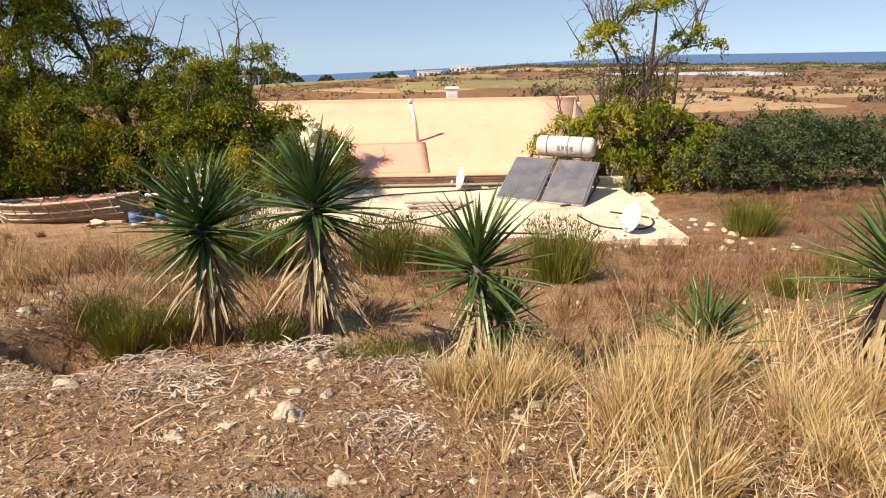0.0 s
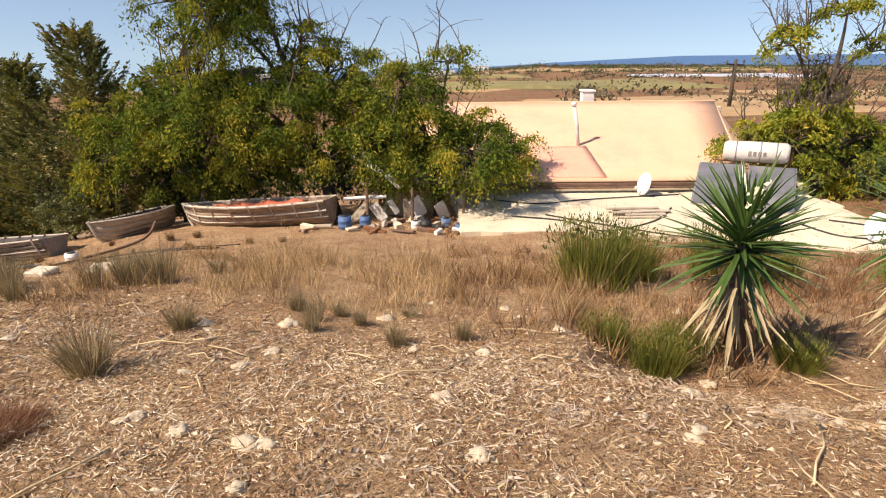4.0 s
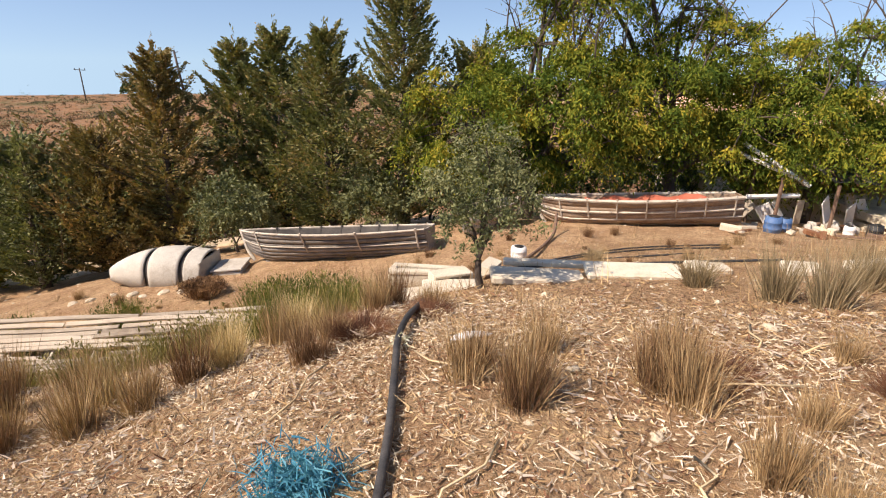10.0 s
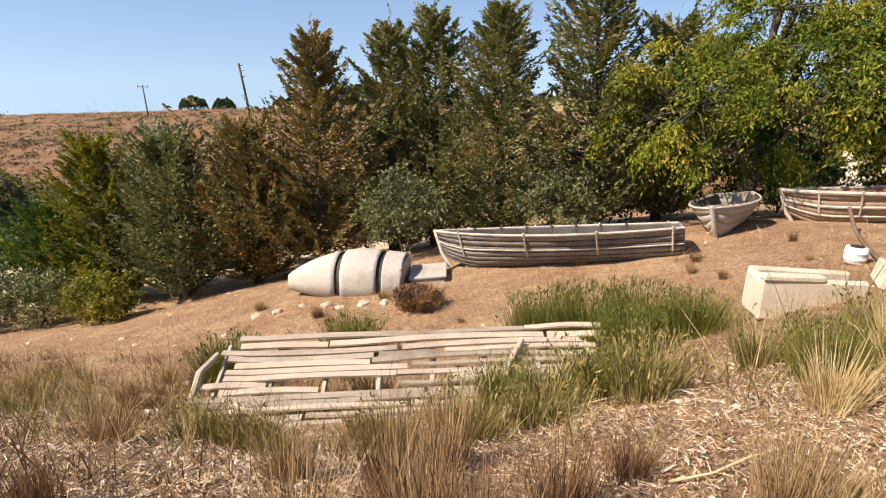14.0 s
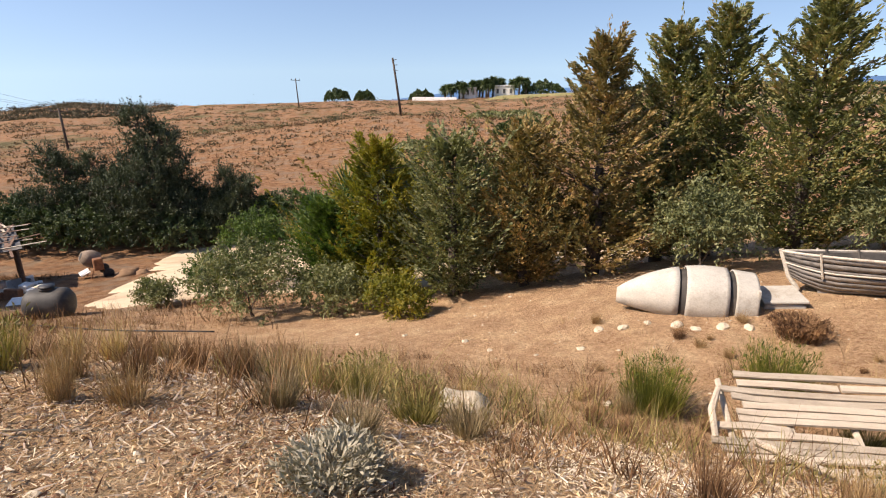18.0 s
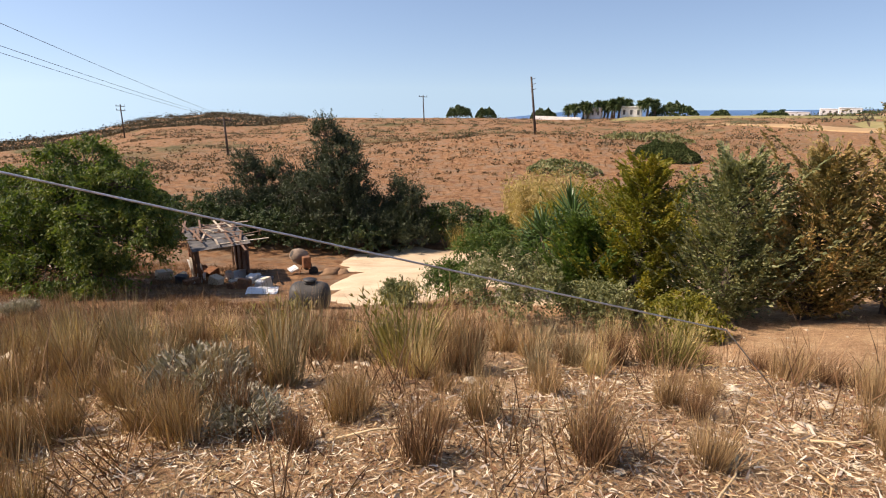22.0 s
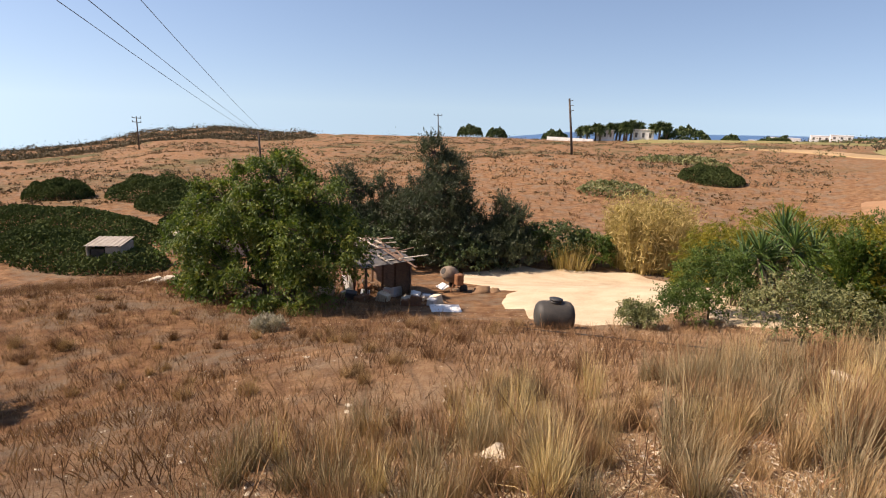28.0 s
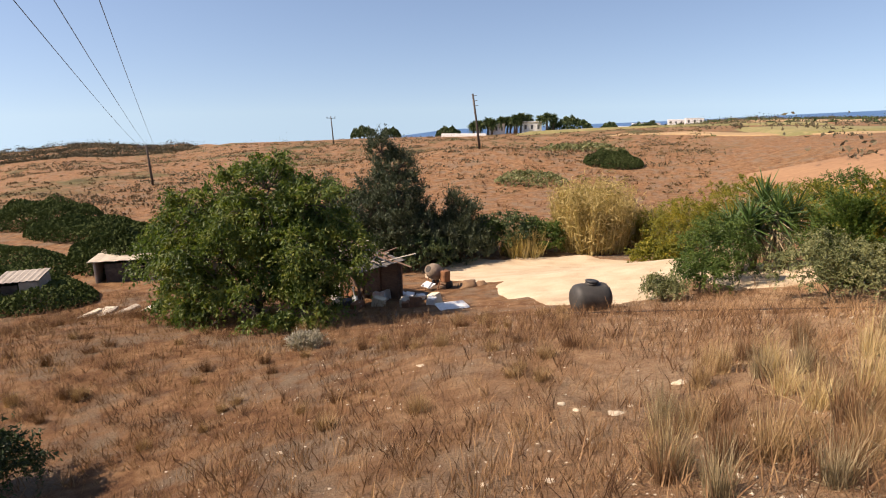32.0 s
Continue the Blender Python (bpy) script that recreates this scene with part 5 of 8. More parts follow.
# the thick black drain pipe and the blue net
PIPE = [(-12.66, 2.7, 0.03), (-12.66, 3.4, 0.04), (-12.67, 4.05, 0.05), (-12.71, 4.6, 0.05), (-12.74, 5.0, 0.06), (-12.72, 5.4, 0.06), (-12.66, 5.9, 0.05)]
cable([(x, y, ground_z(x, y) + h) for x, y, h in PIPE], 0.02, M["black"], "thick black plastic drain pipe across the straw", "drain_pipe", "pipe", n=12)
tagged(new("rag", heap_data("rag", 90, 0.13, M["petal"], 88)), "pale frayed rag tied round the drain pipe", "rag").matrix_basis = pose(*on_ground(-12.73, 4.98, -0.02)) @ Matrix.Diagonal((0.5, 0.5, 0.6, 1))
cable([(-12.72, 3.7, ground_z(-12.72, 3.7) + 0.02), (-13.1, 3.55, ground_z(-13.1, 3.55) + 0.02), (-13.6, 3.4, ground_z(-13.6, 3.4) + 0.02)], 0.018, M["black"], "thin black hose on the straw beside the net", "hose", "hose")
rng = np.random.default_rng(5)
n_ = 900
p_ = rng.normal(size=(n_, 3)) * np.array([0.085, 0.065, 0.05])
v_, f_ = blades(p_ + np.array([0, 0, 0.09]), unit(rng.normal(size=(n_, 3))), np.full(n_, 0.11), np.full(n_, 0.006), 0.3, 3)
net = new("fishing_net", mesh_data("fishing_net", v_, f_, M["net"]))
net.matrix_basis = pose(*on_ground(-12.98, 3.82))
tagged(net, "crumpled turquoise fishing net bundle on straw", "net")

for k, (x0, y0, x1, y1) in enumerate(((-11.9, 9.2, -8.6, 9.9), (-11.6, 9.6, -8.4, 10.4), (-12.1, 8.8, -9.4, 9.2))):
    cable([(x0, y0, ground_z(x0, y0) + 0.015), ((x0 + x1) / 2, (y0 + y1) / 2 + 0.1, ground_z((x0 + x1) / 2, (y0 + y1) / 2 + 0.1) + 0.02), (x1, y1, ground_z(x1, y1) + 0.015)], 0.013, M["black"], "thin black irrigation hose on bare sandy earth", "hose", "hose", group="irrigation hoses")
cable([(-12.4, 7.9, ground_z(-12.4, 7.9) + 0.03), (-11.7, 9.4, ground_z(-11.7, 9.4) + 0.03), (-10.9, 11.4, ground_z(-10.9, 11.4) + 0.05), (-10.75, 12.0, ground_z(-10.75, 12.0) + 0.35)], 0.028, M["old_board"], "old dark pole leaning on the sandy slope", "pole", "pole")


# ---- trees and shrubs ----
M["fig"] = leafy("fresh_green_leaves", [(0.035, 0.068, 0.015), (0.08, 0.13, 0.026), (0.16, 0.20, 0.04)])
M["mulberry"] = leafy("mulberry_leaves", [(0.035, 0.062, 0.015), (0.10, 0.145, 0.03), (0.24, 0.25, 0.055)])
M["pine_dark"] = leafy("blue_green_sprays", [(0.02, 0.032, 0.016), (0.055, 0.072, 0.034), (0.12, 0.14, 0.075)], through=0.1)
M["reed"] = leafy("golden_reeds", [(0.20, 0.15, 0.055), (0.42, 0.31, 0.12), (0.64, 0.50, 0.24)], rough=0.7, through=0.3)
M["yellow_leaf"] = leafy("yellow_green_leaves", [(0.09, 0.10, 0.015), (0.20, 0.19, 0.025), (0.36, 0.27, 0.03)])
M["brown_spray"] = leafy("browning_sprays", [(0.09, 0.09, 0.032), (0.23, 0.18, 0.06), (0.42, 0.26, 0.10)], through=0.15)

M["locust_yellow"] = leafy("yellowing_locust_leaves", [(0.07, 0.11, 0.018), (0.17, 0.21, 0.03), (0.34, 0.33, 0.045), (0.52, 0.40, 0.06)], rough=0.8, spec=0.12)
LOCUST = "spreading locust tree with drooping yellow-green leaves and bare twigs"
broad_tree("locust_tree", on_ground(-11.0, 15.2), [(-1.2, 0.2, 1.9, 1.7, 1.5, 1.1), (0.9, -0.2, 2.2, 1.9, 1.6, 1.2), (-0.8, -0.9, 1.2, 1.6, 0.9, 0.8), (1.4, -0.9, 1.2, 1.4, 0.9, 0.8), (0.2, 0.4, 3.2, 1.3, 1.1, 0.8), (1.2, 0.2, 4.3, 1.2, 1.0, 0.8), (0.2, 0.3, 4.9, 1.0, 0.9, 0.6), (1.6, 0.1, 5.2, 1.0, 0.9, 0.6), (0.8, 0.2, 4.6, 1.1, 1.0, 0.7)], LOCUST, M["locust"], M["bark"], 1.0, 250, 290, 0.095, 0.58, 0.17, 0.6, aspect=0.34, layer=0.3, tall=1.13, over=1.0, bare=80, group="locust trees by the house", seed=11)
broad_tree("locust_tree", on_ground(-7.6, 15.4), [(-0.8, 0, 2.2, 1.9, 1.6, 1.2), (1.0, -0.3, 2.1, 1.8, 1.5, 1.1), (0.8, -1.5, 1.4, 1.7, 0.8, 0.8), (-1.2, -1.5, 1.3, 1.5, 0.8, 0.8), (1.4, -0.4, 1.3, 1.3, 1.0, 0.9), (0.2, 0.3, 3.3, 1.4, 1.1, 0.7), (-2.2, 0.5, 4.4, 0.9, 0.8, 0.6), (-1.3, 0.4, 5.0, 0.7, 0.6, 0.45), (-0.4, 0.3, 4.0, 0.8, 0.7, 0.45)], LOCUST, M["locust"], M["bark"], 1.0, 245, 290, 0.095, 0.58, 0.18, 0.6, aspect=0.34, layer=0.3, tall=1.13, over=1.0, bare=90, group="locust trees by the house", seed=12)
broad_tree("locust_tree", on_ground(-4.7, 15.0), [(-0.6, 0, 1.9, 1.5, 1.3, 1.0), (0.9, -0.5, 1.7, 1.3, 1.1, 0.8), (1.7, -0.7, 1.2, 0.8, 0.7, 0.6), (-0.4, -0.9, 1.1, 1.4, 0.8, 0.8), (-0.8, 0.4, 3.0, 0.9, 0.8, 0.5), (0.3, 0.2, 3.5, 0.5, 0.5, 0.3)], LOCUST, M["locust"], M["bark"], 1.0, 175, 300, 0.095, 0.6, 0.14, 0.6, aspect=0.34, layer=0.3, tall=1.13, over=1.0, bare=50, group="locust trees by the house", seed=13)
broad_tree("locust_tree", on_ground(5.6, 15.9), [(-0.7, -0.3, 1.6, 1.3, 1.1, 0.9), (0.9, 0, 1.5, 1.5, 1.2, 0.9), (-2.1, -0.5, 1.6, 0.8, 0.6, 0.7), (1.6, -0.6, 0.8, 1.1, 0.8, 0.8), (0.0, 0, 0.8, 1.3, 0.9, 0.7), (0.0, 0.2, 2.6, 0.9, 0.8, 0.6), (1.2, 0.2, 3.9, 0.8, 0.7, 0.5), (-0.9, 0.2, 4.1, 0.7, 0.7, 0.5), (0.3, 0.1, 4.8, 0.8, 0.6, 0.4)], "thin-leaved locust tree with bare upper branches and yellowing leaves", M["locust_yellow"], M["bark"], 1.0, 165, 150, 0.13, 0.5, 0.16, 0.6, aspect=0.34, layer=0.4, bare=300, group="locust trees by the house", seed=14)
for k, (x, y, h, r) in enumerate(((-13.9, 15.8, 5.35, 1.3), (-15.8, 16.1, 4.95, 1.2), (-17.35, 17.2, 5.4, 1.35), (-18.4, 17.1, 5.3, 1.25), (-19.8, 15.8, 5.05, 1.3))):
    conifer("cypress", on_ground(x, y), h * 1.03, r * 1.9, "tall pointed dark green cypress with browning sprays", M["brown_spray"] if k == 4 else M["conifer"], M["bark"], seed=k + 3, group="row of cypresses", skirt=0.03, branches=230, twigs=13, size=0.12, upturn=0.5, power=0.75)
for k, (x, y, h, r, m) in enumerate(((-21.3, 15.4, 3.6, 1.15, "brown_spray"), (-22.9, 15.0, 3.7, 1.3, "olive"), (-24.9, 15.3, 3.9, 1.1, "yellow_leaf"), (-12.2, 16.6, 4.2, 1.1, "conifer"), (-26.3, 15.6, 2.5, 1.1, "fig"))):
    conifer("cypress", on_ground(x, y), h * 1.0, r * 1.6, "small bushy cypress beside the sandy track", M[m], M["bark"], seed=k + 23, group="row of cypresses", skirt=0.03, branches=210, twigs=12, size=0.12, power=0.5)

broad_tree("olive_tree", on_ground(-12.26, 6.52), [(0.0, 0, 0.85, 0.34, 0.32, 0.28), (-0.26, 0.1, 0.74, 0.26, 0.25, 0.26), (0.26, -0.1, 0.72, 0.27, 0.25, 0.28), (0.02, 0.05, 1.18, 0.24, 0.22, 0.16), (0.1, 0.05, 0.5, 0.25, 0.22, 0.2), (-0.12, 0, 0.48, 0.2, 0.2, 0.18)], "young olive tree with small grey-green leaves on litter", M["olive"], M["bark"], 0.25, 150, 60, 0.035, 0.17, 0.03, 0.1, seed=21, group="olive trees")
for k, (x, y, w, h, m, label) in enumerate((
    (-17.7, 14.5, 1.0, 1.9, "olive", "rounded olive bush behind the boats"), (-14.6, 15.0, 0.9, 1.45, "olive", "low olive bush behind the boats"), (-27.4, 13.3, 1.5, 1.9, "olive", "wide olive bush above the sandy track"),
    (-23.5, 13.0, 0.7, 1.0, "yellow_leaf", "small yellowing shrub beside the slope"), (-25.3, 13.6, 0.9, 1.2, "olive", "grey-green bush beside the slope"), (-30.2, 15.4, 1.0, 1.3, "fig", "fresh green shrub at the yard's edge"),
    (-24.6, 18.5, 1.6, 2.4, "yellow_leaf", "tall yellow-green shrub beside the track"), (-25.8, 20.4, 1.9, 3.2, "yellow_leaf", "tall yellow-green shrub beside the track"), (-29.6, 16.6, 1.25, 2.6, "fig", "tall fresh green shrub beside the yard"), (-31.4, 14.4, 0.6, 0.8, "olive", "thin grey-green sapling at the yard's edge"),
    (-21.9, 17.6, 1.2, 1.9, "olive", "grey-green shrub behind the cypresses"), (-27.6, 22.6, 2.2, 3.6, "yellow_leaf", "tall yellow-green shrub behind the track"), (-29.6, 24.0, 1.9, 3.0, "yellow_leaf", "tall yellow-green shrub behind the yuccas"), (-24.0, 22.6, 2.0, 3.4, "fig", "tall fresh green shrub behind the track"), (-22.6, 21.5, 1.8, 2.4, "olive", "grey-green shrub behind the track"))):
    broad_tree("shrub", on_ground(x, y), [(0, 0, h * 0.55, w * 0.9, w * 0.8, h * 0.4), (-w * 0.4, 0.1, h * 0.4, w * 0.6, w * 0.6, h * 0.33), (w * 0.4, -0.1, h * 0.42, w * 0.6, w * 0.6, h * 0.36)], label, M[m], M["bark"], 0.2, int(80 + 46 * w * h), 44, 0.085, 0.32, 0.035, 0.15, seed=40 + k, category="shrub")
for k, (x, y, w, h) in enumerate(((8.2, 14.8, 1.3, 1.7), (10.2, 15.5, 1.6, 2.0), (12.4, 15.0, 1.7, 1.9), (14.6, 16.0, 1.9, 2.1), (7.6, 17.5, 1.4, 2.1), (11.4, 18.4, 2.0, 2.2), (16.5, 18.0, 2.2, 2.1), (2.6, 23.2, 1.6, 1.6), (-3.4, 26.0, 2.4, 2.6), (-1.5, 26.6, 2.0, 2.3))):
    broad_tree("dark_shrub", on_ground(x, y), [(0, 0, h * 0.5, w, w * 0.8, h * 0.45), (-w * 0.7, 0.1, h * 0.33, w * 0.8, w * 0.7, h * 0.33), (w * 0.7, -0.1, h * 0.36, w * 0.8, w * 0.7, h * 0.36)], "dense dark grey-green mastic shrub", M["dark_leaf"], M["bark"], 0.2, 300, 50, 0.09, 0.37, 0.03, 0.1, seed=70 + k, category="shrub", group="mastic shrubs behind the house")
for k in range(7):
    x, y = -13.4 + k * 1.55, 17.6 + 0.9 * (k % 2)
    broad_tree("understorey_shrub", on_ground(x, y), [(0, 0, 1.1, 1.2, 0.9, 1.0), (0.5, 0, 0.7, 0.9, 0.8, 0.7)], "dense dark green shrub under the trees", M["dark_leaf"], M["bark"], 0.2, 100, 44, 0.12, 0.4, 0.03, 0.2, seed=90 + k, category="shrub", group="shrubs under the locust trees")

# ---- yuccas ----
YU = "yucca with green sword leaves over a dry skirt"
yucca(on_ground(-2.02, 4.68), 0.8, [(-0.05, 0.1, 1.12, 1.12)], "flowering yucca with green sword leaves over a dry skirt", seed=3, group="yuccas on the bank", flower=0.28, dead=84, live=145)
yucca(on_ground(-0.97, 4.1), 1.0, [(0.02, 0.1, 1.42, 0.98)], "flowering yucca with green sword leaves over a dry skirt", seed=2, group="yuccas on the bank", flower=0.5, dead=96, live=140)
yucca(on_ground(0.27, 3.72), 0.8, [(0.0, 0, 1.02, 0.88), (0.16, -0.12, 0.64, 0.62)], "yucca with a side shoot over a dry skirt", seed=4, group="yuccas on the bank", dead=60, live=80)
yucca(on_ground(1.62, 3.05), 0.3, [(0.0, 0, 0.18, 0.72)], "low yellow-green yucca among dry grass", seed=5, group="yuccas on the bank", dead=16, live=70)
yucca(on_ground(2.62, 2.95), 0.6, [(0.0, 0, 0.62, 0.85)], YU, seed=6, group="yuccas on the bank", dead=50)
for k, (x, y, z) in enumerate(((-28.5, 18.3, 1.9), (-27.6, 18.5, 2.2), (-28.9, 18.9, 1.6), (-27.9, 19.2, 2.5), (-27.0, 18.9, 1.9))):
    yucca(on_ground(x, y), z, [(0.1, 0, z, 1.9), (-0.4, 0.2, z * 0.7, 1.6)], "tall yucca with grey-green leaves beside the yard", seed=50 + k, group="yuccas by the yard", dead=30, live=50, leaf_len=0.6)

# ---- broom bushes, tufts ----
BROOM = [tuft_data("broom_bush", 1300, 0.66, 0.26, 0.0065, M["broom"], 0.03, 0.36, s, 0.06) for s in (1, 2, 3)]
PALE = [tuft_data("pale_grass", 460, 0.60, 0.16, 0.0065, M["pale_grass"], 0.22, 0.42, s) for s in (4, 5, 6)]
GREY = [tuft_data("grey_tuft", 520, 0.48, 0.09, 0.004, M["grey_grass"], 0.16, 0.4, s) for s in (7, 8, 9)]
RUST = [tuft_data("rust_tuft", 420, 0.46, 0.10, 0.0035, M[m], 0.14, 0.2, s) for s, m in ((10, "dry_grass"), (11, "rust_grass"), (12, "dry_grass"))]
GREEN = [tuft_data("green_tuft", 360, 0.5, 0.16, 0.008, M["green_grass"], 0.15, 0.42, s, 0.1) for s in (13, 14)]
HEAP = [heap_data("leaf_heap", 420, 0.36, M["heap"], s) for s in (15, 16)]
WOOLLY = [tuft_data("woolly_shrub", 500, 0.24, 0.14, 0.007, M["woolly"], 0.05, 0.9, s, 0.8) for s in (17, 18)]


def planted(name, meshes, spots, label, category, group):
    for k, (x, y, s, tall) in enumerate(spots):
        ob = new(name, meshes[k % len(meshes)])
        ob.matrix_basis = pose(*on_ground(x, y), 0, 0, k * 71) @ Matrix.Diagonal((s, s, s * tall, 1))
        tagged(ob, label, category, group)


planted("broom_bush", BROOM, [(-2.8, 4.45, 0.6, 1.1), (-3.15, 4.8, 0.6, 1.0), (-2.5, 4.75, 0.6, 1.05), (-0.45, 3.75, 0.45, 1.1), (-0.2, 3.95, 0.5, 1.1), (-1.5, 4.6, 0.6, 0.9), (-0.75, 7.5, 1.35, 1.1), (0.0, 7.6, 1.0, 1.0), (1.6, 7.0, 1.35, 1.1), (6.4, 10.9, 1.5, 0.85), (3.7, 5.4, 0.6, 0.8), (5.2, 6.6, 0.8, 0.8), (-2.65, 7.0, 1.5, 1.05), (-2.0, 7.6, 1.2, 1.0), (7.6, 8.2, 1.0, 0.8), (3.9, 3.4, 0.8, 0.9)], "bright green broom bush on the dry bank", "shrub", "broom bushes on the bank")
planted("broom_bush", BROOM, [(-18.7, 8.95, 0.95, 1.15), (-17.4, 9.5, 0.95, 1.15), (-15.2, 9.5, 1.05, 1.1), (-14.7, 9.25, 1.1, 1.15), (-14.2, 9.0, 1.0, 1.1), (-13.8, 8.7, 0.8, 1.0), (-14.5, 8.4, 0.8, 1.1), (-15.6, 7.6, 0.7, 0.9), (-13.95, 6.3, 0.6, 0.9), (-14.9, 7.2, 0.6, 0.9)], "yellow-green broom bush near the boats", "shrub", "broom bushes by the boats")
planted("green_tuft", GREEN, [(-0.55, 3.1, 0.55, 0.7), (-0.3, 3.35, 0.5, 0.7), (-2.6, 4.6, 0.9, 0.75), (-2.2, 4.9, 0.9, 0.7), (-3.0, 5.0, 0.8, 0.7), (0.9, 3.9, 0.6, 0.7), (2.3, 4.3, 0.8, 0.7), (-14.6, 7.2, 1.0, 0.9), (-15.4, 6.6, 0.9, 0.9), (-16.3, 6.4, 0.8, 0.9), (-14.0, 6.9, 0.9, 0.9), (-17.2, 6.3, 0.7, 0.9), (-20.3, 5.9, 0.8, 0.9), (-20.9, 6.2, 0.8, 0.9), (-21.3, 7.2, 0.9, 0.9), (-24.6, 4.3, 1.1, 1.2), (-25.9, 4.4, 0.9, 1.1), (-23.0, 5.2, 0.9, 1.0), (-16.9, 8.4, 0.9, 0.9), (-13.5, 6.7, 0.8, 1.0), (-15.3, 7.0, 1.1, 1.0), (-15.0, 7.5, 1.0, 1.0), (-15.8, 6.4, 0.9, 0.9), (-17.5, 6.35, 0.7, 0.8), (-17.0, 6.2, 0.6, 0.8), (-14.7, 6.8, 1.1, 1.0)], "tuft of green and straw-coloured grass", "grass tuft", "green grass tufts")
planted("pale_grass", PALE, [(0.3, 2.55, 0.75, 1.0), (0.05, 2.6, 0.6, 0.9), (0.9, 2.2, 0.85, 1.1), (1.15, 2.4, 0.8, 1.1), (1.0, 1.75, 0.75, 0.9), (1.7, 2.2, 0.8, 0.9), (1.65, 1.85, 0.7, 0.8), (2.1, 2.3, 0.9, 0.9), (2.3, 1.8, 0.8, 0.9), (1.45, 2.7, 0.8, 1.0), (2.9, 2.4, 0.9, 0.9), (3.3, 3.0, 0.9, 0.9), (2.0, 1.5, 0.7, 0.8), (0.6, 2.75, 0.6, 0.9), (-13.95, 5.4, 0.6, 1.3), (-14.15, 5.9, 0.6, 1.25), (-13.7, 6.2, 0.6, 1.3), (-13.5, 5.8, 0.5, 1.2), (-14.6, 5.1, 0.55, 1.2)], "tall pale straw grass clump", "grass tuft", "pale grass clumps")
planted("grey_tuft", GREY, [(-6.9, 3.5, 1.1, 0.95), (-8.0, 6.0, 0.95, 1.2), (-10.6, 6.2, 0.9, 0.95), (-9.0, 5.6, 0.85, 0.9), (-11.7, 8.4, 0.8, 1.0), (-10.9, 8.3, 0.8, 1.0), (-8.95, 2.9, 0.8, 1.1), (-9.4, 6.0, 1.0, 1.05), (-10.35, 4.15, 0.7, 0.8), (-8.3, 7.0, 0.7, 1.1), (-4.9, 5.0, 0.5, 0.7), (-5.5, 4.9, 0.55, 0.8), (-7.3, 6.7, 0.7, 0.9), (-20.4, 5.3, 0.9, 0.9), (-21.0, 5.5, 0.9, 0.9), (-19.9, 5.7, 0.9, 0.9), (-20.1, 4.8, 0.6, 0.8)], "grey-green tuft of wiry grass on straw litter", "grass tuft", "wiry grey tufts")
planted("rust_tuft", RUST, [(-11.4, 4.2, 0.95, 1.15), (-12.1, 4.25, 0.9, 0.9), (-11.25, 3.45, 0.75, 0.9), (-11.95, 4.8, 0.8, 1.0), (-7.4, 2.75, 0.9, 0.45), (-8.9, 5.2, 0.6, 0.8), (-12.6, 5.9, 0.9, 0.7), (-13.2, 5.0, 0.7, 0.8), (-14.55, 4.75, 1.1, 1.15), (-14.25, 4.9, 1.0, 1.2), (-14.1, 5.2, 1.0, 1.25), (-14.7, 5.1, 1.0, 1.2), (-15.0, 4.75, 0.9, 1.1), (-15.4, 5.2, 1.0, 1.2), (-13.2, 5.35, 0.9, 0.8), (-13.45, 5.5, 0.8, 0.8), (-15.7, 4.8, 1.3, 1.1), (-15.9, 5.1, 1.2, 1.0), (-16.3, 4.9, 1.2, 0.9), (-12.9, 6.1, 0.9, 1.1), (-13.1, 6.4, 0.9, 1.1), (-17.8, 6.0, 1.2, 0.7), (-17.2, 6.4, 1.0, 0.8)], "rust-brown tuft of dead grass", "grass tuft", "rust-brown tufts")
planted("rust_tuft", RUST, [(-16.5, 6.6, 1.0, 0.9), (-15.1, 5.5, 0.8, 0.8), (-16.0, 5.4, 0.9, 0.9), (-16.6, 5.6, 0.9, 0.9), (-17.3, 5.0, 0.8, 0.8), (-22.3, 5.2, 0.9, 0.9), (-21.6, 5.0, 0.9, 0.8), (-24.1, 4.2, 0.95, 1.0), (-25.3, 2.2, 1.0, 1.1), (-24.75, 2.0, 0.9, 1.0), (-25.6, 2.0, 1.0, 1.1), (-23.1, 3.4, 0.9, 0.9), (-26.4, 1.0, 1.0, 1.0), (-27.6, 0.8, 1.1, 1.0), (-22.0, 4.2, 0.7, 0.8), (-19.0, 4.4, 0.7, 0.8), (-18.7, 5.2, 0.8, 0.9), (-26.0, 2.2, 0.9, 1.0), (-25.2, 1.75, 0.9, 0.9), (-24.75, 1.6, 0.9, 0.9), (-10.2, 3.5, 0.6, 0.6), (-12.9, 7.4, 0.9, 0.8), (-14.9, 4.6, 0.8, 0.9), (-15.6, 4.9, 0.9, 0.9)], "rust-brown tuft of dead grass", "grass tuft", "rust-brown tufts")
planted("grey_tuft", GREY, [(-10.06, 5.5, 0.95, 1.35), (-7.68, 6.05, 1.1, 1.3), (-8.28, 6.5, 0.85, 1.2), (-8.64, 5.2, 0.65, 1.1), (-9.42, 3.0, 0.75, 1.2), (-9.14, 5.8, 0.8, 1.2), (-10.25, 5.75, 0.9, 1.45), (-8.18, 6.2, 0.8, 1.3), (-5.95, 5.1, 0.6, 1.2), (-5.3, 4.65, 0.45, 1.2), (-5.66, 4.4, 0.45, 1.3), (-4.95, 4.1, 0.5, 1.3), (-4.43, 4.2, 0.45, 1.3), (-5.7, 4.7, 0.55, 1.2), (-6.75, 4.5, 0.8, 0.9), (-9.5, 6.0, 0.8, 1.4), (-8.3, 5.85, 0.8, 1.4)], "grey-brown tuft of wiry dead grass on litter", "grass tuft", "wiry grey tufts")
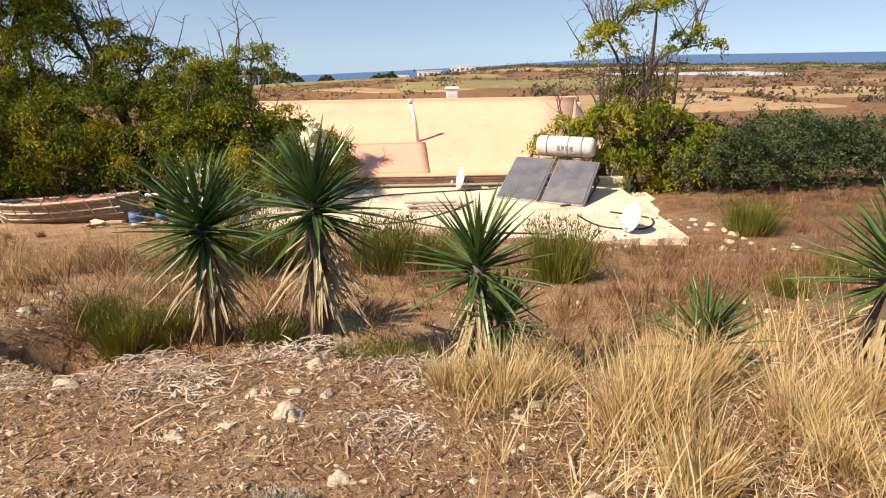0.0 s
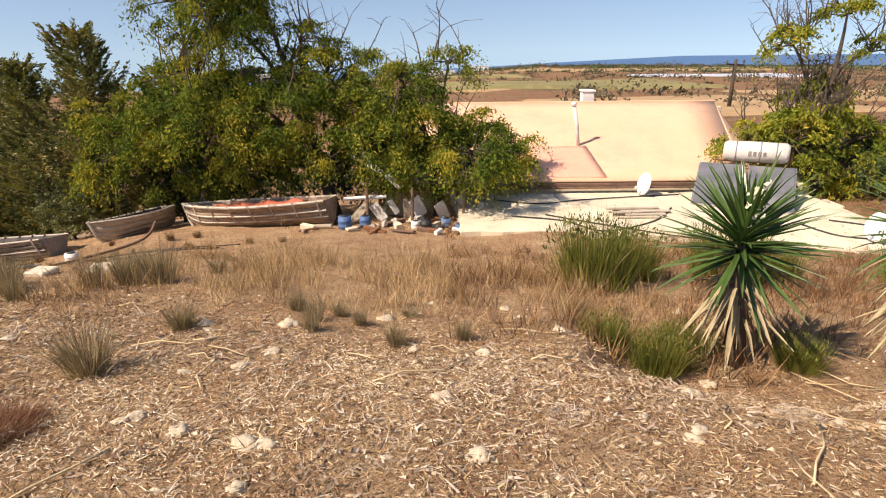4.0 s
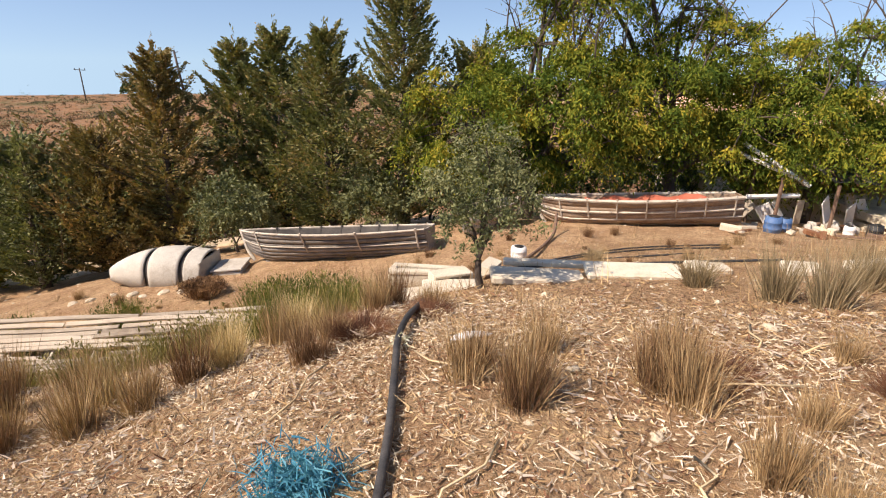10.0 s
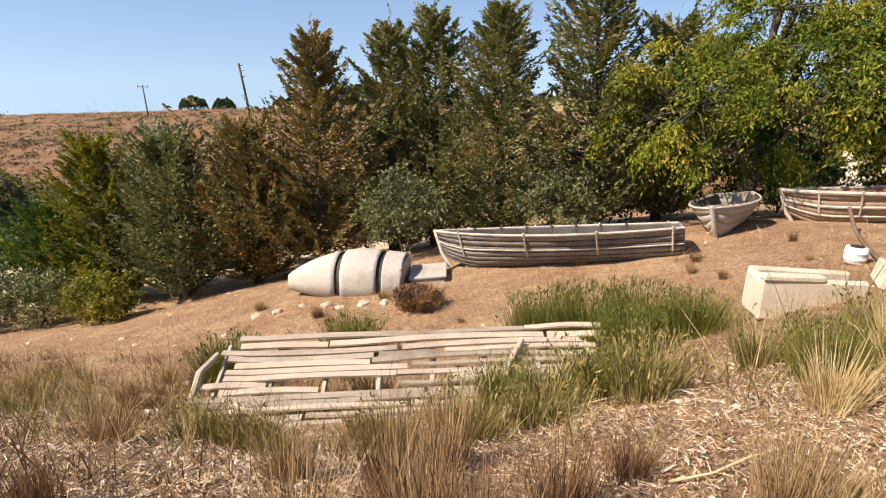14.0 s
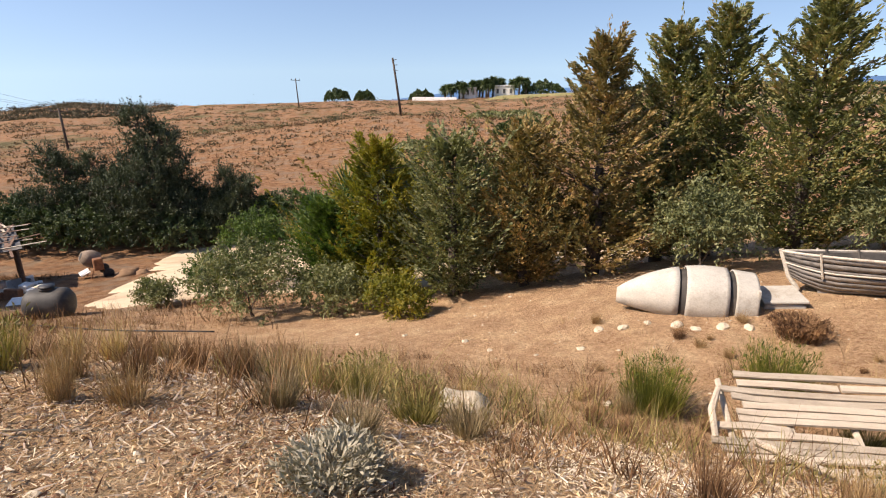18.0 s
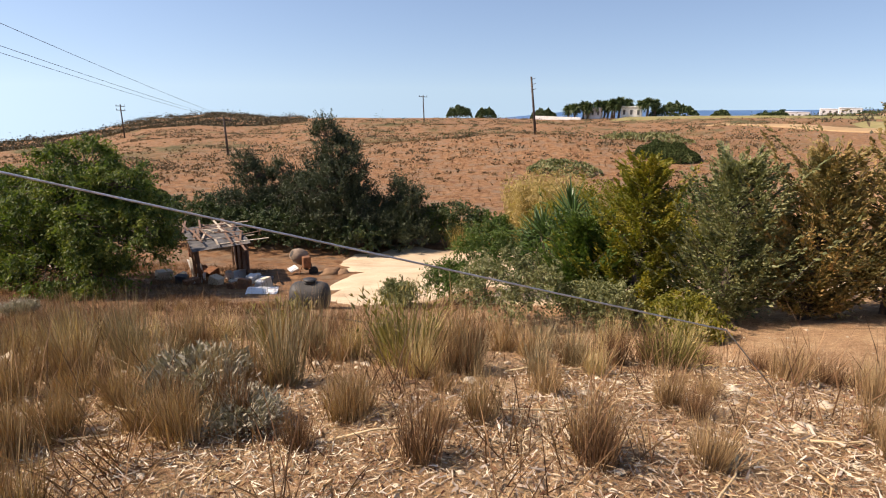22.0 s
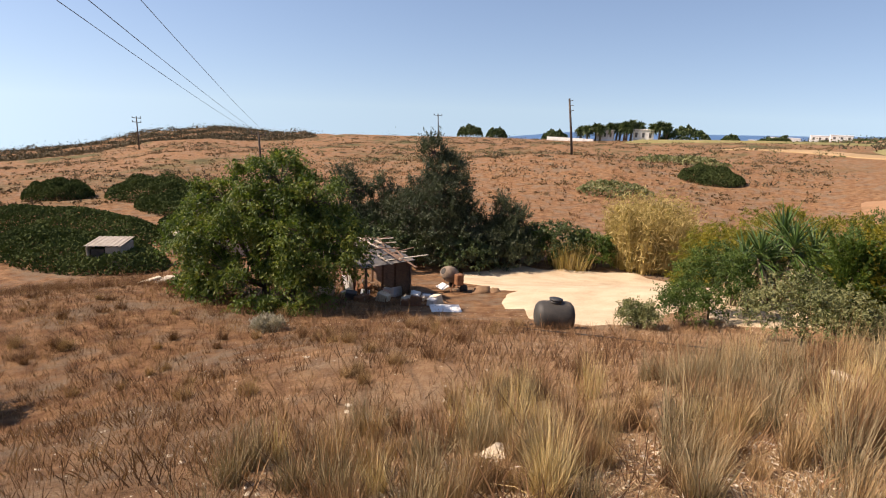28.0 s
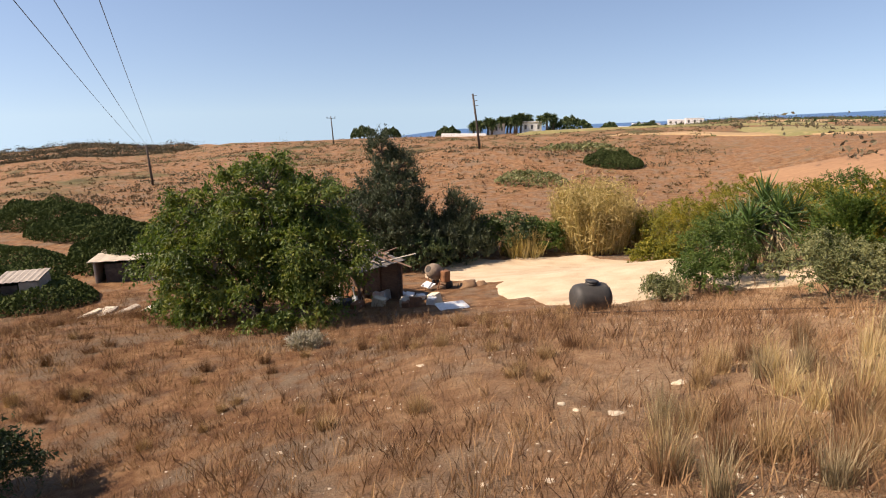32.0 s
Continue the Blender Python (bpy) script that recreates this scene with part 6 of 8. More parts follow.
planted("rust_tuft", RUST, [(-11.37, 4.45, 0.9, 1.2), (-10.53, 4.15, 0.6, 0.8), (-11.0, 4.0, 0.7, 0.7), (-15.9, 5.8, 1.1, 1.2), (-16.1, 5.5, 1.0, 1.2), (-10.37, 4.03, 0.75, 0.9), (-12.09, 4.3, 1.0, 1.25), (-11.49, 4.36, 0.9, 1.1), (-11.3, 3.7, 0.8, 1.1), (-10.55, 4.56, 0.6, 1.0)], "rust-brown tuft of dead grass", "grass tuft", "rust-brown tufts")
planted("rust_tuft", RUST, [(-12.35, 4.5, 0.85, 1.25), (-12.28, 4.62, 0.6, 1.2), (-13.0, 5.9, 0.8, 1.2), (-11.5, 4.36, 0.85, 1.1), (-13.3, 5.0, 0.7, 1.2), (-13.7, 5.7, 0.9, 1.3)], "upright rust-brown tuft of dry stalks", "grass tuft", "rust-brown tufts")
planted("brown_bush", [tuft_data("brown_bush", 2600, 0.26, 0.17, 0.0022, M["brown_twig"], 0.05, 1.1, s) for s in (91, 92)], [(-7.3, 2.6, 1.25, 0.75), (-7.05, 2.62, 1.0, 0.7), (-6.9, 2.75, 0.9, 0.7), (-9.2, 3.7, 0.55, 0.6), (-10.5, 4.2, 0.7, 0.7), (-11.2, 4.45, 0.8, 0.7), (-13.0, 5.3, 0.9, 0.8), (-15.1, 9.2, 0.9, 0.8), (-12.6, 5.6, 0.7, 0.7), (-26.3, 1.3, 1.0, 0.8)], "low dried-out brown bushlet on straw litter", "shrub", "dried brown bushlets")
r_ = random.Random(61)
spots = []
while len(spots) < 170:
    x = r_.uniform(-31.5, -21.0)
    y = float(np.interp(-x, [-p[1][0] for p in PATH], [p[1][1] for p in PATH])) + 1.3 + 3.4 * r_.random() ** 0.8
    if r_.random() < smooth(-20.5, -25.5, x) * 0.8 + 0.12:
        spots.append((x, y, r_.uniform(0.4, 0.85), r_.uniform(0.8, 1.4)))
planted("rust_tuft", RUST, spots, "rust-brown tuft of dead grass", "grass tuft", "rust-brown tufts")
TALL = [tuft_data("tall_grass", 270, 0.72, 0.11, 0.0044, M[m], 0.24, 0.16, s) for s, m in ((71, "pale_grass"), (72, "dry_grass"), (73, "grey_grass"), (74, "rust_grass"), (75, "grey_grass"))]
spots = []
while len(spots) < 95:
    x = r_.uniform(-32.6, -27.0)
    y = 0.3 + r_.uniform(0, 1) * (4.0 + (x + 32) * 0.3)
    spots.append((x, y, r_.uniform(0.6, 1.0), r_.uniform(0.8, 1.25)))
for k in range(140):
    x = r_.uniform(-31.5, -18.8)
    y = float(np.interp(-x, [-p[1][0] for p in PATH], [p[1][1] for p in PATH])) + r_.uniform(3.9, 6.0) - 0.25 * max(0.0, -25 - x)
    spots.append((x, y, r_.uniform(0.5, 0.95) * (0.8 + 0.25 * smooth(-22, -25, x)), r_.uniform(0.8, 1.15)))
planted("tall_grass", TALL, spots, "tall clump of pale dry grass on the bank", "grass tuft", "tall dry grass clumps")
spots = [(r_.uniform(-52, -33), r_.uniform(3, 13.5), r_.uniform(0.7, 1.4), r_.uniform(0.5, 0.9)) for k in range(90)]
planted("grey_tuft", RUST + [tuft_data("field_tuft", 300, 0.4, 0.2, 0.007, M["field_grass"], 0.12, 0.5, 81)], spots, "low grey-brown tuft in the dry field", "grass tuft", "tufts in the field")
spots = [(r_.uniform(-20, -7.5), r_.uniform(7.2, 12.0), r_.uniform(0.3, 0.7), r_.uniform(0.6, 1.0)) for k in range(70)]
planted("rust_tuft", RUST, spots, "small tuft of dry grass on bare sandy earth", "grass tuft", "small tufts on the sand")
planted("leaf_heap", HEAP, [(-1.75, 2.85, 1.0, 0.6), (-1.45, 2.5, 0.8, 0.5), (-0.25, 2.1, 0.55, 0.8), (-0.8, 3.05, 0.9, 0.5), (-2.6, 2.9, 0.5, 0.5), (-0.2, 2.75, 0.7, 0.5), (-1.2, 3.2, 0.8, 0.5), (-3.9, 2.9, 0.35, 0.6), (-8.2, 2.9, 0.4, 0.6), (0.5, 2.9, 0.5, 0.5)], "heap of pale curled dead yucca leaves", "leaf heap", "heaps of dead leaves")
planted("woolly_shrub", WOOLLY, [(-2.6, 2.05, 0.55, 0.8), (-25.2, 3.1, 1.0, 1.1), (-24.6, 2.9, 0.7, 1.0), (-20.2, 4.7, 0.8, 0.9), (-40.2, 8.5, 1.8, 1.0), (-0.6, 1.55, 0.5, 0.7)], "low silvery woolly shrub on dry litter", "shrub", "silvery shrubs")
planted("broom_bush", [tuft_data("dark_bush", 900, 0.34, 0.22, 0.008, M["rust_grass"], 0.05, 0.7, 33, 0.8)], [(-16.85, 11.0, 1.0, 0.9)], "small brown thorny bush beside the dinghy", "shrub", "")

# ---- the yard below ----
BR = M["bark"]
broad_tree("mulberry_tree", on_ground(-44.4, 12.6), [(0, 0, 2.4, 3.6, 2.7, 1.9), (-2.0, 0.3, 2.0, 2.4, 2.0, 1.6), (2.2, 0.2, 2.3, 2.1, 1.9, 1.6), (0.6, 0.3, 4.4, 1.7, 1.5, 1.1), (-1.7, 0, 3.7, 1.5, 1.4, 0.9), (2.0, 0.4, 3.9, 1.3, 1.3, 0.9), (0.3, -1.4, 1.0, 3.0, 1.2, 0.9), (-1.8, -0.9, 0.8, 1.8, 1.2, 0.8), (2.2, -0.8, 0.9, 1.6, 1.2, 0.8)], "broad bushy mulberry tree with fresh green leaves", M["mulberry"], BR, 0.5, 440, 170, 0.15, 0.66, 0.16, 0.45, seed=101, layer=0.5)
def cedar(at, h, w, label, clumps, seed):
    """A dense bushy evergreen: rounded tiers that narrow upward, with many small upright plumes."""
    tiers = [(0.10 * w * math.sin(k * 2.1), 0.08 * w * math.cos(k * 1.7), h * (0.12 + 0.15 * k), w * (1 - 0.15 * k) ** 1.15 * (1 + 0.12 * math.sin(k * 2.7 + seed)), w * 0.9 * (1 - 0.15 * k), h * 0.13) for k in range(6)]
    broad_tree("dark_cedar", at, tiers, label, M["pine_dark"], BR, h * 0.3, clumps, 96, 0.13, 0.5, 0.15, -0.6, seed=seed, category="conifer", aspect=0.5, group="dark conifers behind the shed", layer=0.9)


cedar(on_ground(-46.3, 29.6), 8.0, 4.3, "large bushy dark blue-green conifer behind the shed", 950, 102)
for k, (x, y, h, w) in enumerate(((-52.4, 28.2, 5.6, 3.6), (-42.4, 31.6, 4.2, 2.9), (-49.8, 29.0, 5.2, 3.2))):
    cedar(on_ground(x, y), h, w, "bushy dark conifer behind the shed", 460, 103 + k)
for k, (x, y, w, h, m) in enumerate(((-39.6, 33.4, 2.0, 3.2, "dark_leaf"), (-37.6, 34.2, 1.6, 2.4, "fig"), (-41.0, 33.0, 1.8, 2.6, "fig"), (-36.6, 36.8, 1.6, 2.0, "olive"), (-31.6, 37.4, 2.0, 2.6, "yellow_leaf"), (-54.6, 24.6, 2.4, 3.0, "dark_leaf"), (-28.2, 37.6, 2.4, 3.0, "olive"), (-30.2, 28.4, 1.4, 1.7, "yellow_leaf"), (-48.6, 26.2, 2.6, 3.0, "dark_leaf"), (-44.6, 28.2, 2.4, 2.6, "dark_leaf"), (-52.6, 25.4, 2.6, 3.0, "dark_leaf"), (-57.0, 27.5, 3.0, 2.8, "dark_leaf"))):
    broad_tree("shrub", on_ground(x, y), [(0, 0, h * 0.5, w, w * 0.8, h * 0.42), (-w * 0.5, 0, h * 0.36, w * 0.7, w * 0.6, h * 0.32), (w * 0.5, 0, h * 0.4, w * 0.7, w * 0.6, h * 0.36)], "leafy shrub at the edge of the sandy yard", M[m], BR, 0.2, 120, 44, 0.19, 0.5, 0.04, 0.2, seed=120 + k, category="shrub", group="shrubs round the yard")
broad_tree("shrub", on_ground(-41.8, 1.0), [(0, 0, 1.0, 1.2, 1.1, 0.85), (0.6, 0.2, 0.7, 0.9, 0.9, 0.6), (-0.7, 0, 0.8, 0.9, 0.9, 0.7)], "rounded dark green shrub in the dry field", M["dark_leaf"], BR, 0.2, 420, 70, 0.075, 0.35, 0.04, 0.15, seed=131, category="shrub")
rng = np.random.default_rng(41)
n_ = 1100
a_, q_ = rng.uniform(0, 6.283, n_), 2.3 * np.sqrt(rng.uniform(0, 1, n_))
base_ = np.stack([q_ * np.cos(a_), q_ * np.sin(a_), np.full(n_, -0.1)], 1)
way_ = unit(np.stack([np.cos(a_) * q_ * 0.07, np.sin(a_) * q_ * 0.07, np.ones(n_)], 1) + rng.normal(size=(n_, 3)) * 0.07)
tall_ = (5.3 - 0.45 * q_) * rng.uniform(0.7, 1.05, n_)
u_ = rng.uniform(0.12, 1.0, (n_, 15))
at_ = base_[:, None] + way_[:, None] * (tall_[:, None] * u_)[..., None] + rng.normal(size=(n_, 15, 3)) * 0.16
REEDS = mesh_data("reed_clump", *stacked(blades(base_, way_, tall_, np.full(n_, 0.05), 0.04, 2), leaves(at_.reshape(-1, 3), 0.42, 0.2, 0.13, np.array([0.25, 0, 0.15]))), M["reed"])
planted("reed_clump", [REEDS], [(-34.2, 36.2, 1.0, 1.02)], "tall golden clump of dry giant reeds", "reeds", "")
planted("reed_clump", [tuft_data("reed_clump", 900, 2.6, 1.6, 0.05, M["reed"], 0.06, 0.3, 42, 0.35)], [(-38.4, 33.2, 0.8, 1.0), (-29.6, 38.6, 1.2, 1.0), (-32.0, 38.6, 1.1, 1.0)], "low clump of dry reeds behind the yard", "reeds", "reed clumps")


def water_tank(at, turn):
    root = thing("water_tank", at, "dusty black plastic water tank lying on the earth", "water tank", turn=turn)
    root.matrix_basis = pose(*at, 0, 0, turn) @ Matrix.Diagonal((0.87, 0.87, 0.87, 1))
    prof = [(0.04, -0.66), (0.2, -0.655), (0.36, -0.61), (0.46, -0.52), (0.495, -0.40), (0.50, -0.2), (0.494, -0.05), (0.494, 0.05), (0.50, 0.2), (0.495, 0.40), (0.46, 0.52), (0.36, 0.61), (0.2, 0.655), (0.04, 0.66)]
    part("body", Shape().lathe(prof, 36, turned((0, 0, 0.46), 0, 90, 0)).data("tank_body", M["tank_black"], True), root)
    part("neck", Shape().lathe([(0.2, 0), (0.2, 0.06), (0.17, 0.07), (0.17, 0.09)], 20, turned((0, 0, 0.93))).data("tank_neck", M["tank_black"], True), root)
    part("lid", Shape().lathe([(0.22, 0), (0.225, 0.03), (0.05, 0.045)], 20, turned((0.02, 0, 1.02), 0, 4, 0)).data("tank_lid", M["black"], True), root)
    for x in (-0.3, 0.3):
        part("foot", Shape().box((0.14, 0.7, 0.12), turned((x, 0, 0.02)), 0.03).data("tank_foot", M["tank_black"]), root)
    part("outlet", Shape().tube([(-0.66, 0, 0.15), (-0.8, 0, 0.12)], 0.03, 8).data("tank_outlet", M["black"]), root)


M["tank_black"] = worn("dusty_black_plastic", (0.035, 0.033, 0.03), (0.07, 0.064, 0.056), (0.14, 0.11, 0.08), 2.5, 50, rough=0.55)
tank_at = on_ground(-33.45, 12.9, 0.02)
water_tank(tank_at, 28)
cable([(tank_at[0] - 0.5, tank_at[1] - 0.4, ground_z(-33.95, 12.5) + 0.1), (-34.3, 12.1, ground_z(-34.3, 12.1) + 0.02), (-33.4, 11.7, ground_z(-33.4, 11.7) + 0.02), (-31.6, 11.4, ground_z(-31.6, 11.4) + 0.02), (-29.4, 11.2, ground_z(-29.4, 11.2) + 0.02), (-27.0, 11.6, ground_z(-27.0, 11.6) + 0.02)], 0.018, M["black"], "long black water hose along the slope", "hose", "hose")


def mixer(at, turn):
    root = thing("cement_mixer", at, "small rusty cement mixer with its drum tipped", "cement mixer", turn=turn)
    drum = Shape().lathe([(0.16, 0.42), (0.2, 0.44), (0.34, 0.2), (0.37, 0.0), (0.33, -0.22), (0.15, -0.30)], 22, turned((0, -0.1, 0.82), 62, 0, 0))
    part("drum", drum.data("mixer_drum", M["rust_pale"], True), root, "dented pale rusty drum")
    # dark disc over the mouth, the drum's inner shade put into colour
    part("drum_mouth", Shape().lathe([(0.15, 0), (0.15, 0.01)], 20, turned((0, -0.1, 0.82), 62, 0, 0) @ pose(0, 0, 0.425)).data("mixer_mouth_shade", M["dark_inside"]), root)
    fr = Shape()
    for x in (-0.38, 0.38):
        fr.tube([(x, -0.35, 0), (x * 0.95, 0, 0.8), (x, 0.4, 0)], 0.03, 6)
    fr.tube([(-0.38, 0.4, 0.1), (0.38, 0.4, 0.1)], 0.03, 6).tube([(-0.4, 0, 0.8), (0.45, 0, 0.8)], 0.035, 6)
    part("frame", fr.data("mixer_frame", M["rust"]), root)
    part("motor_box", Shape().box((0.3, 0.35, 0.5), turned((0.58, 0, 0.72)), 0.03).data("mixer_motor", M["rust"]), root)
    for x in (-0.45, 0.45):
        part("wheel", Shape().lathe([(0.06, -0.03), (0.2, -0.04), (0.22, 0), (0.2, 0.04), (0.06, 0.03)], 18, turned((x, 0.35, 0.2), 0, 90, 0)).data("mixer_wheel", M["black"], True), root)
    part("tray", Shape().box((0.6, 0.4, 0.05), turned((-0.05, -0.45, 0.28), 20, 0, 0), 0.01).data("mixer_tray", M["white"]), root)


M["rust_pale"] = worn("cement_caked_steel", (0.15, 0.11, 0.08), (0.28, 0.215, 0.165), (0.11, 0.06, 0.04), 4.0, 40, rough=0.85)
mixer(on_ground(-40.3, 19.9, 0.02), -30)
M["rust_earth"] = worn("brown_soil", (0.16, 0.09, 0.05), (0.28, 0.17, 0.09), (0.12, 0.07, 0.04), 4.0, 30, relief=0.7)
for k, (x, y, s) in enumerate(((-38.9, 20.2, 0.55), (-38.4, 20.4, 0.35))):
    ob = new("soil_heap", lump("soil_heap", s, (0.8, 0.6), 0.35, M["rust_earth"], 61 + k, 3))
    ob.matrix_basis = pose(*on_ground(x, y, 0.05), 0, 0, 40)
    tagged(ob, "heap of dark brown soil on pale sand", "soil heap", "soil heaps")
tagged(new("door_panel", Shape().box((1.15, 0.75, 0.05), None, 0.01).data("door_panel", M["white"])), "discarded white panel lying on the ground", "panel").matrix_basis = pose(*on_ground(-38.35, 15.6, -0.06), 4, 2, 38)


def shack():
    """An open shed of poles and scrap under a roof of laths and sheet iron."""
    root = thing("scrap_shed", on_ground(-43.3, 17.6), "open scrap shed with a roof of bleached laths", "shed", turn=-32)
    for x in (-1.9, -0.7, 0.6, 1.9):
        for y in (-0.9, 1.0):
            part("post", Shape().tube([(x, y, -0.2), (x + 0.04, y, 1.75)], 0.06, 7).data("shed_post", M["old_board"]), root)
    r = random.Random(5)
    for k in range(38):
        m = turned((r.uniform(-2.1, 2.1), r.uniform(-1.1, 1.1), 1.82 + 0.012 * k * 0.6), r.uniform(-3, 4), r.uniform(-3, 3), r.uniform(-14, 14) + (90 if k % 4 == 0 else 0))
        part("lath", Shape().box((r.uniform(1.0, 2.4), 0.09, 0.025), m).data("shed_lath", M["old_board" if k % 3 else "grey_wood"]), root)
    part("roof_sheet", Shape().sheet([[(-2.2 + 4.4 * i / 24, -1.1 + 2.3 * j / 3, 1.78 + 0.1 * j / 3 + 0.025 * math.sin(i * 2.1)) for i in range(25)] for j in range(4)], 0.01).data("shed_sheet", M["slate"]), root, "dark corrugated roof sheet")
    part("back_wall", Shape().box((4.2, 0.06, 1.7), turned((0, 1.05, 0.85)), 0.01).data("shed_back", M["old_board"]), root)
    for k in range(13):
        part("board", Shape().box((0.28, 0.03, r.uniform(0.5, 1.4)), turned((-2.0 + k * 0.33, -0.95 + r.uniform(-0.1, 0.3), 0.5), r.uniform(-12, 12), r.uniform(-10, 10), r.uniform(-20, 20))).data("shed_board", M[r.choice(["grey_wood", "white", "old_board", "rust"])]), root)


shack()
r_ = random.Random(77)
for k in range(24):
    x, y = r_.uniform(-44.6, -39.4), r_.uniform(15.2, 18.6)
    kind = r_.choice(["white", "grey_wood", "rust", "slate", "concrete"])
    s = Shape().box((r_.uniform(0.2, 0.8), r_.uniform(0.15, 0.5), r_.uniform(0.15, 0.55)), None, 0.02)
    tagged(new("scrap", s.data("scrap", M[kind])), {"white": "dirty white box", "grey_wood": "grey wooden crate", "rust": "rusty iron box", "slate": "dark grey box", "concrete": "cream concrete lump"}[kind] + " in the scrap round the shed", "scrap", "scrap round the shed").matrix_basis = pose(*on_ground(x, y, -0.12), r_.uniform(-15, 15), r_.uniform(-15, 15), r_.uniform(0, 180))


def hut(at, turn, w, d, h, label, roof):
    root = thing("hut", at, label, "hut", "low sheds in the field", turn)
    s = Shape()
    s.box((w, 0.12, h), turned((0, d / 2, h / 2)), 0.02).box((0.12, d, h), turned((-w / 2, 0, h / 2)), 0.02).box((0.12, d, h), turned((w / 2, 0, h / 2)), 0.02).box((w * 0.45, 0.12, h), turned((w * 0.28, -d / 2, h / 2)), 0.02)
    part("wall", s.data("hut_wall", M["hut"]), root)
    part("roof", Shape().sheet([[(-w * 0.56 + w * 1.12 * i / 20, -d * 0.56 + d * 1.12 * j / 3, h + 0.06 + 0.12 * j / 3 + 0.02 * math.sin(i * 2.2)) for i in range(21)] for j in range(4)], 0.03).data("hut_roof", M[roof]), root)
    # the shade indoors is a dark panel set into the gap
    part("doorway", Shape().box((w * 0.4, 0.06, h * 0.9), turned((-w * 0.2, -d / 2 + 0.1, h * 0.45)), 0.01).data("hut_doorway_shade", M["dark_inside"]), root, "dark panel for the shade in the open doorway")


M["hut"] = worn("grey_render", (0.26, 0.22, 0.18), (0.42, 0.37, 0.31), (0.18, 0.14, 0.10), 2.0, 30)
hut(on_ground(-61.8, 17.4, 0.05), 35, 1.8, 1.8, 1.4, "small grey hut with a grey roof", "hut")
hut(on_ground(-59.6, 23.4, 0.05), 28, 5.0, 2.6, 1.3, "low shed with a grey board roof among bushes", "grey_wood")
for k in range(9):
    x, y = r_.uniform(-56, -50), r_.uniform(14.5, 17.0)
    tagged(new("scrap", Shape().box((r_.uniform(0.5, 1.6), r_.uniform(0.2, 0.6), 0.12), None, 0.02).data("scrap", M[r_.choice(["white", "grey_wood", "concrete"])])), "pale board on the rubble beside the bushes", "scrap", "rubble in the field").matrix_basis = pose(*on_ground(x, y, -0.06), r_.uniform(-8, 8), r_.uniform(-8, 8), r_.uniform(0, 180))

# ---- the far side: hill scrub, poles, villa, plain ----
def far_bush_mass(name, at, w, d, h, n, label, mat, seed, size=0.35, group="", category="shrub"):
    """A low spreading thicket, its outline uneven."""
    global rng
    rng = np.random.default_rng(seed)
    root = thing(name, at, label, category, group)
    a, r = rng.uniform(0, 2 * math.pi, n), np.sqrt(rng.uniform(0, 1, n))
    x, y = np.cos(a) * r * w / 2, np.sin(a) * r * d / 2
    top = h * np.sqrt(np.clip(1 - r ** 2.4, 0, 1)) * (0.8 + 0.3 * wave(x, y, w * 0.35, seed))
    z = land(x + at[0], y + at[1]) - at[2] + top * rng.uniform(0.35, 1.0, n) ** 0.5
    v, f = leaves(np.stack([x, y, z], 1), size, 0.3, 0.55, np.array([0, 0, 0.5]))
    part("crown", mesh_data(name, v, f, mat), root)
    return root


M["mastic"] = leafy("mastic_thicket", [(0.035, 0.05, 0.018), (0.06, 0.08, 0.028), (0.085, 0.105, 0.038)], rough=0.9, through=0.1, scale=0.3, spec=0.06)
for k, (x, y, w, d, h) in enumerate(((-83, 35.5, 12, 8, 2.6), (-92.5, 31, 8, 6, 2.2), (-66, 17.5, 16, 7, 1.5), (-75, 22, 22, 8, 1.3), (-33, 78, 8, 6, 2.2), (-62, 24.5, 9, 5, 3.0), (-72, 31, 14, 5, 2.0))):
    far_bush_mass("thicket", on_ground(x, y), w, d, h, 13000, "dense dark green mastic thicket on the dry slope", M["mastic"], 200 + k, 0.25, "thickets")
far_bush_mass("thicket", on_ground(-42.5, 66), 9, 6, 1.6, 1200, "low grey-green thicket on the dry slope", M["olive"], 215, 0.4, "thickets")
far_bush_mass("thicket", on_ground(-38, 92), 14, 6, 1.6, 1200, "low grey-green thicket on the dry slope", M["olive"], 216, 0.5, "thickets")


def scatter(name, count, where, size, height, mat, label, seed, leaf=0.4, per=26):
    """Scrub too far and too plentiful to count: one object."""
    global rng
    rng = np.random.default_rng(seed)
    x, y = where(count)
    z = land(x, y)
    s = size * rng.lognormal(0, 0.45, count)
    o = rng.normal(size=(count, per, 3)) * np.array([0.5, 0.5, 0.22]) * s[:, None, None]
    o[..., 2] = np.abs(o[..., 2]) * height
    p = np.stack([x, y, z], 1)[:, None] + o
    v, f = leaves(p.reshape(-1, 3), leaf, 0.3, 0.6, np.array([0, 0, 0.4]))
    return tagged(new(name, mesh_data(name, v, f, mat)), label, "scrub", kind="stuff")


def polar(lo, hi, a0, a1, power=1.0):
    def pick(n):
        d = lo + (hi - lo) * rng.uniform(0, 1, n) ** power
        a = np.radians(rng.uniform(a0, a1, n))
        return -29 + np.sin(a) * d, -2 + np.cos(a) * d
    return pick


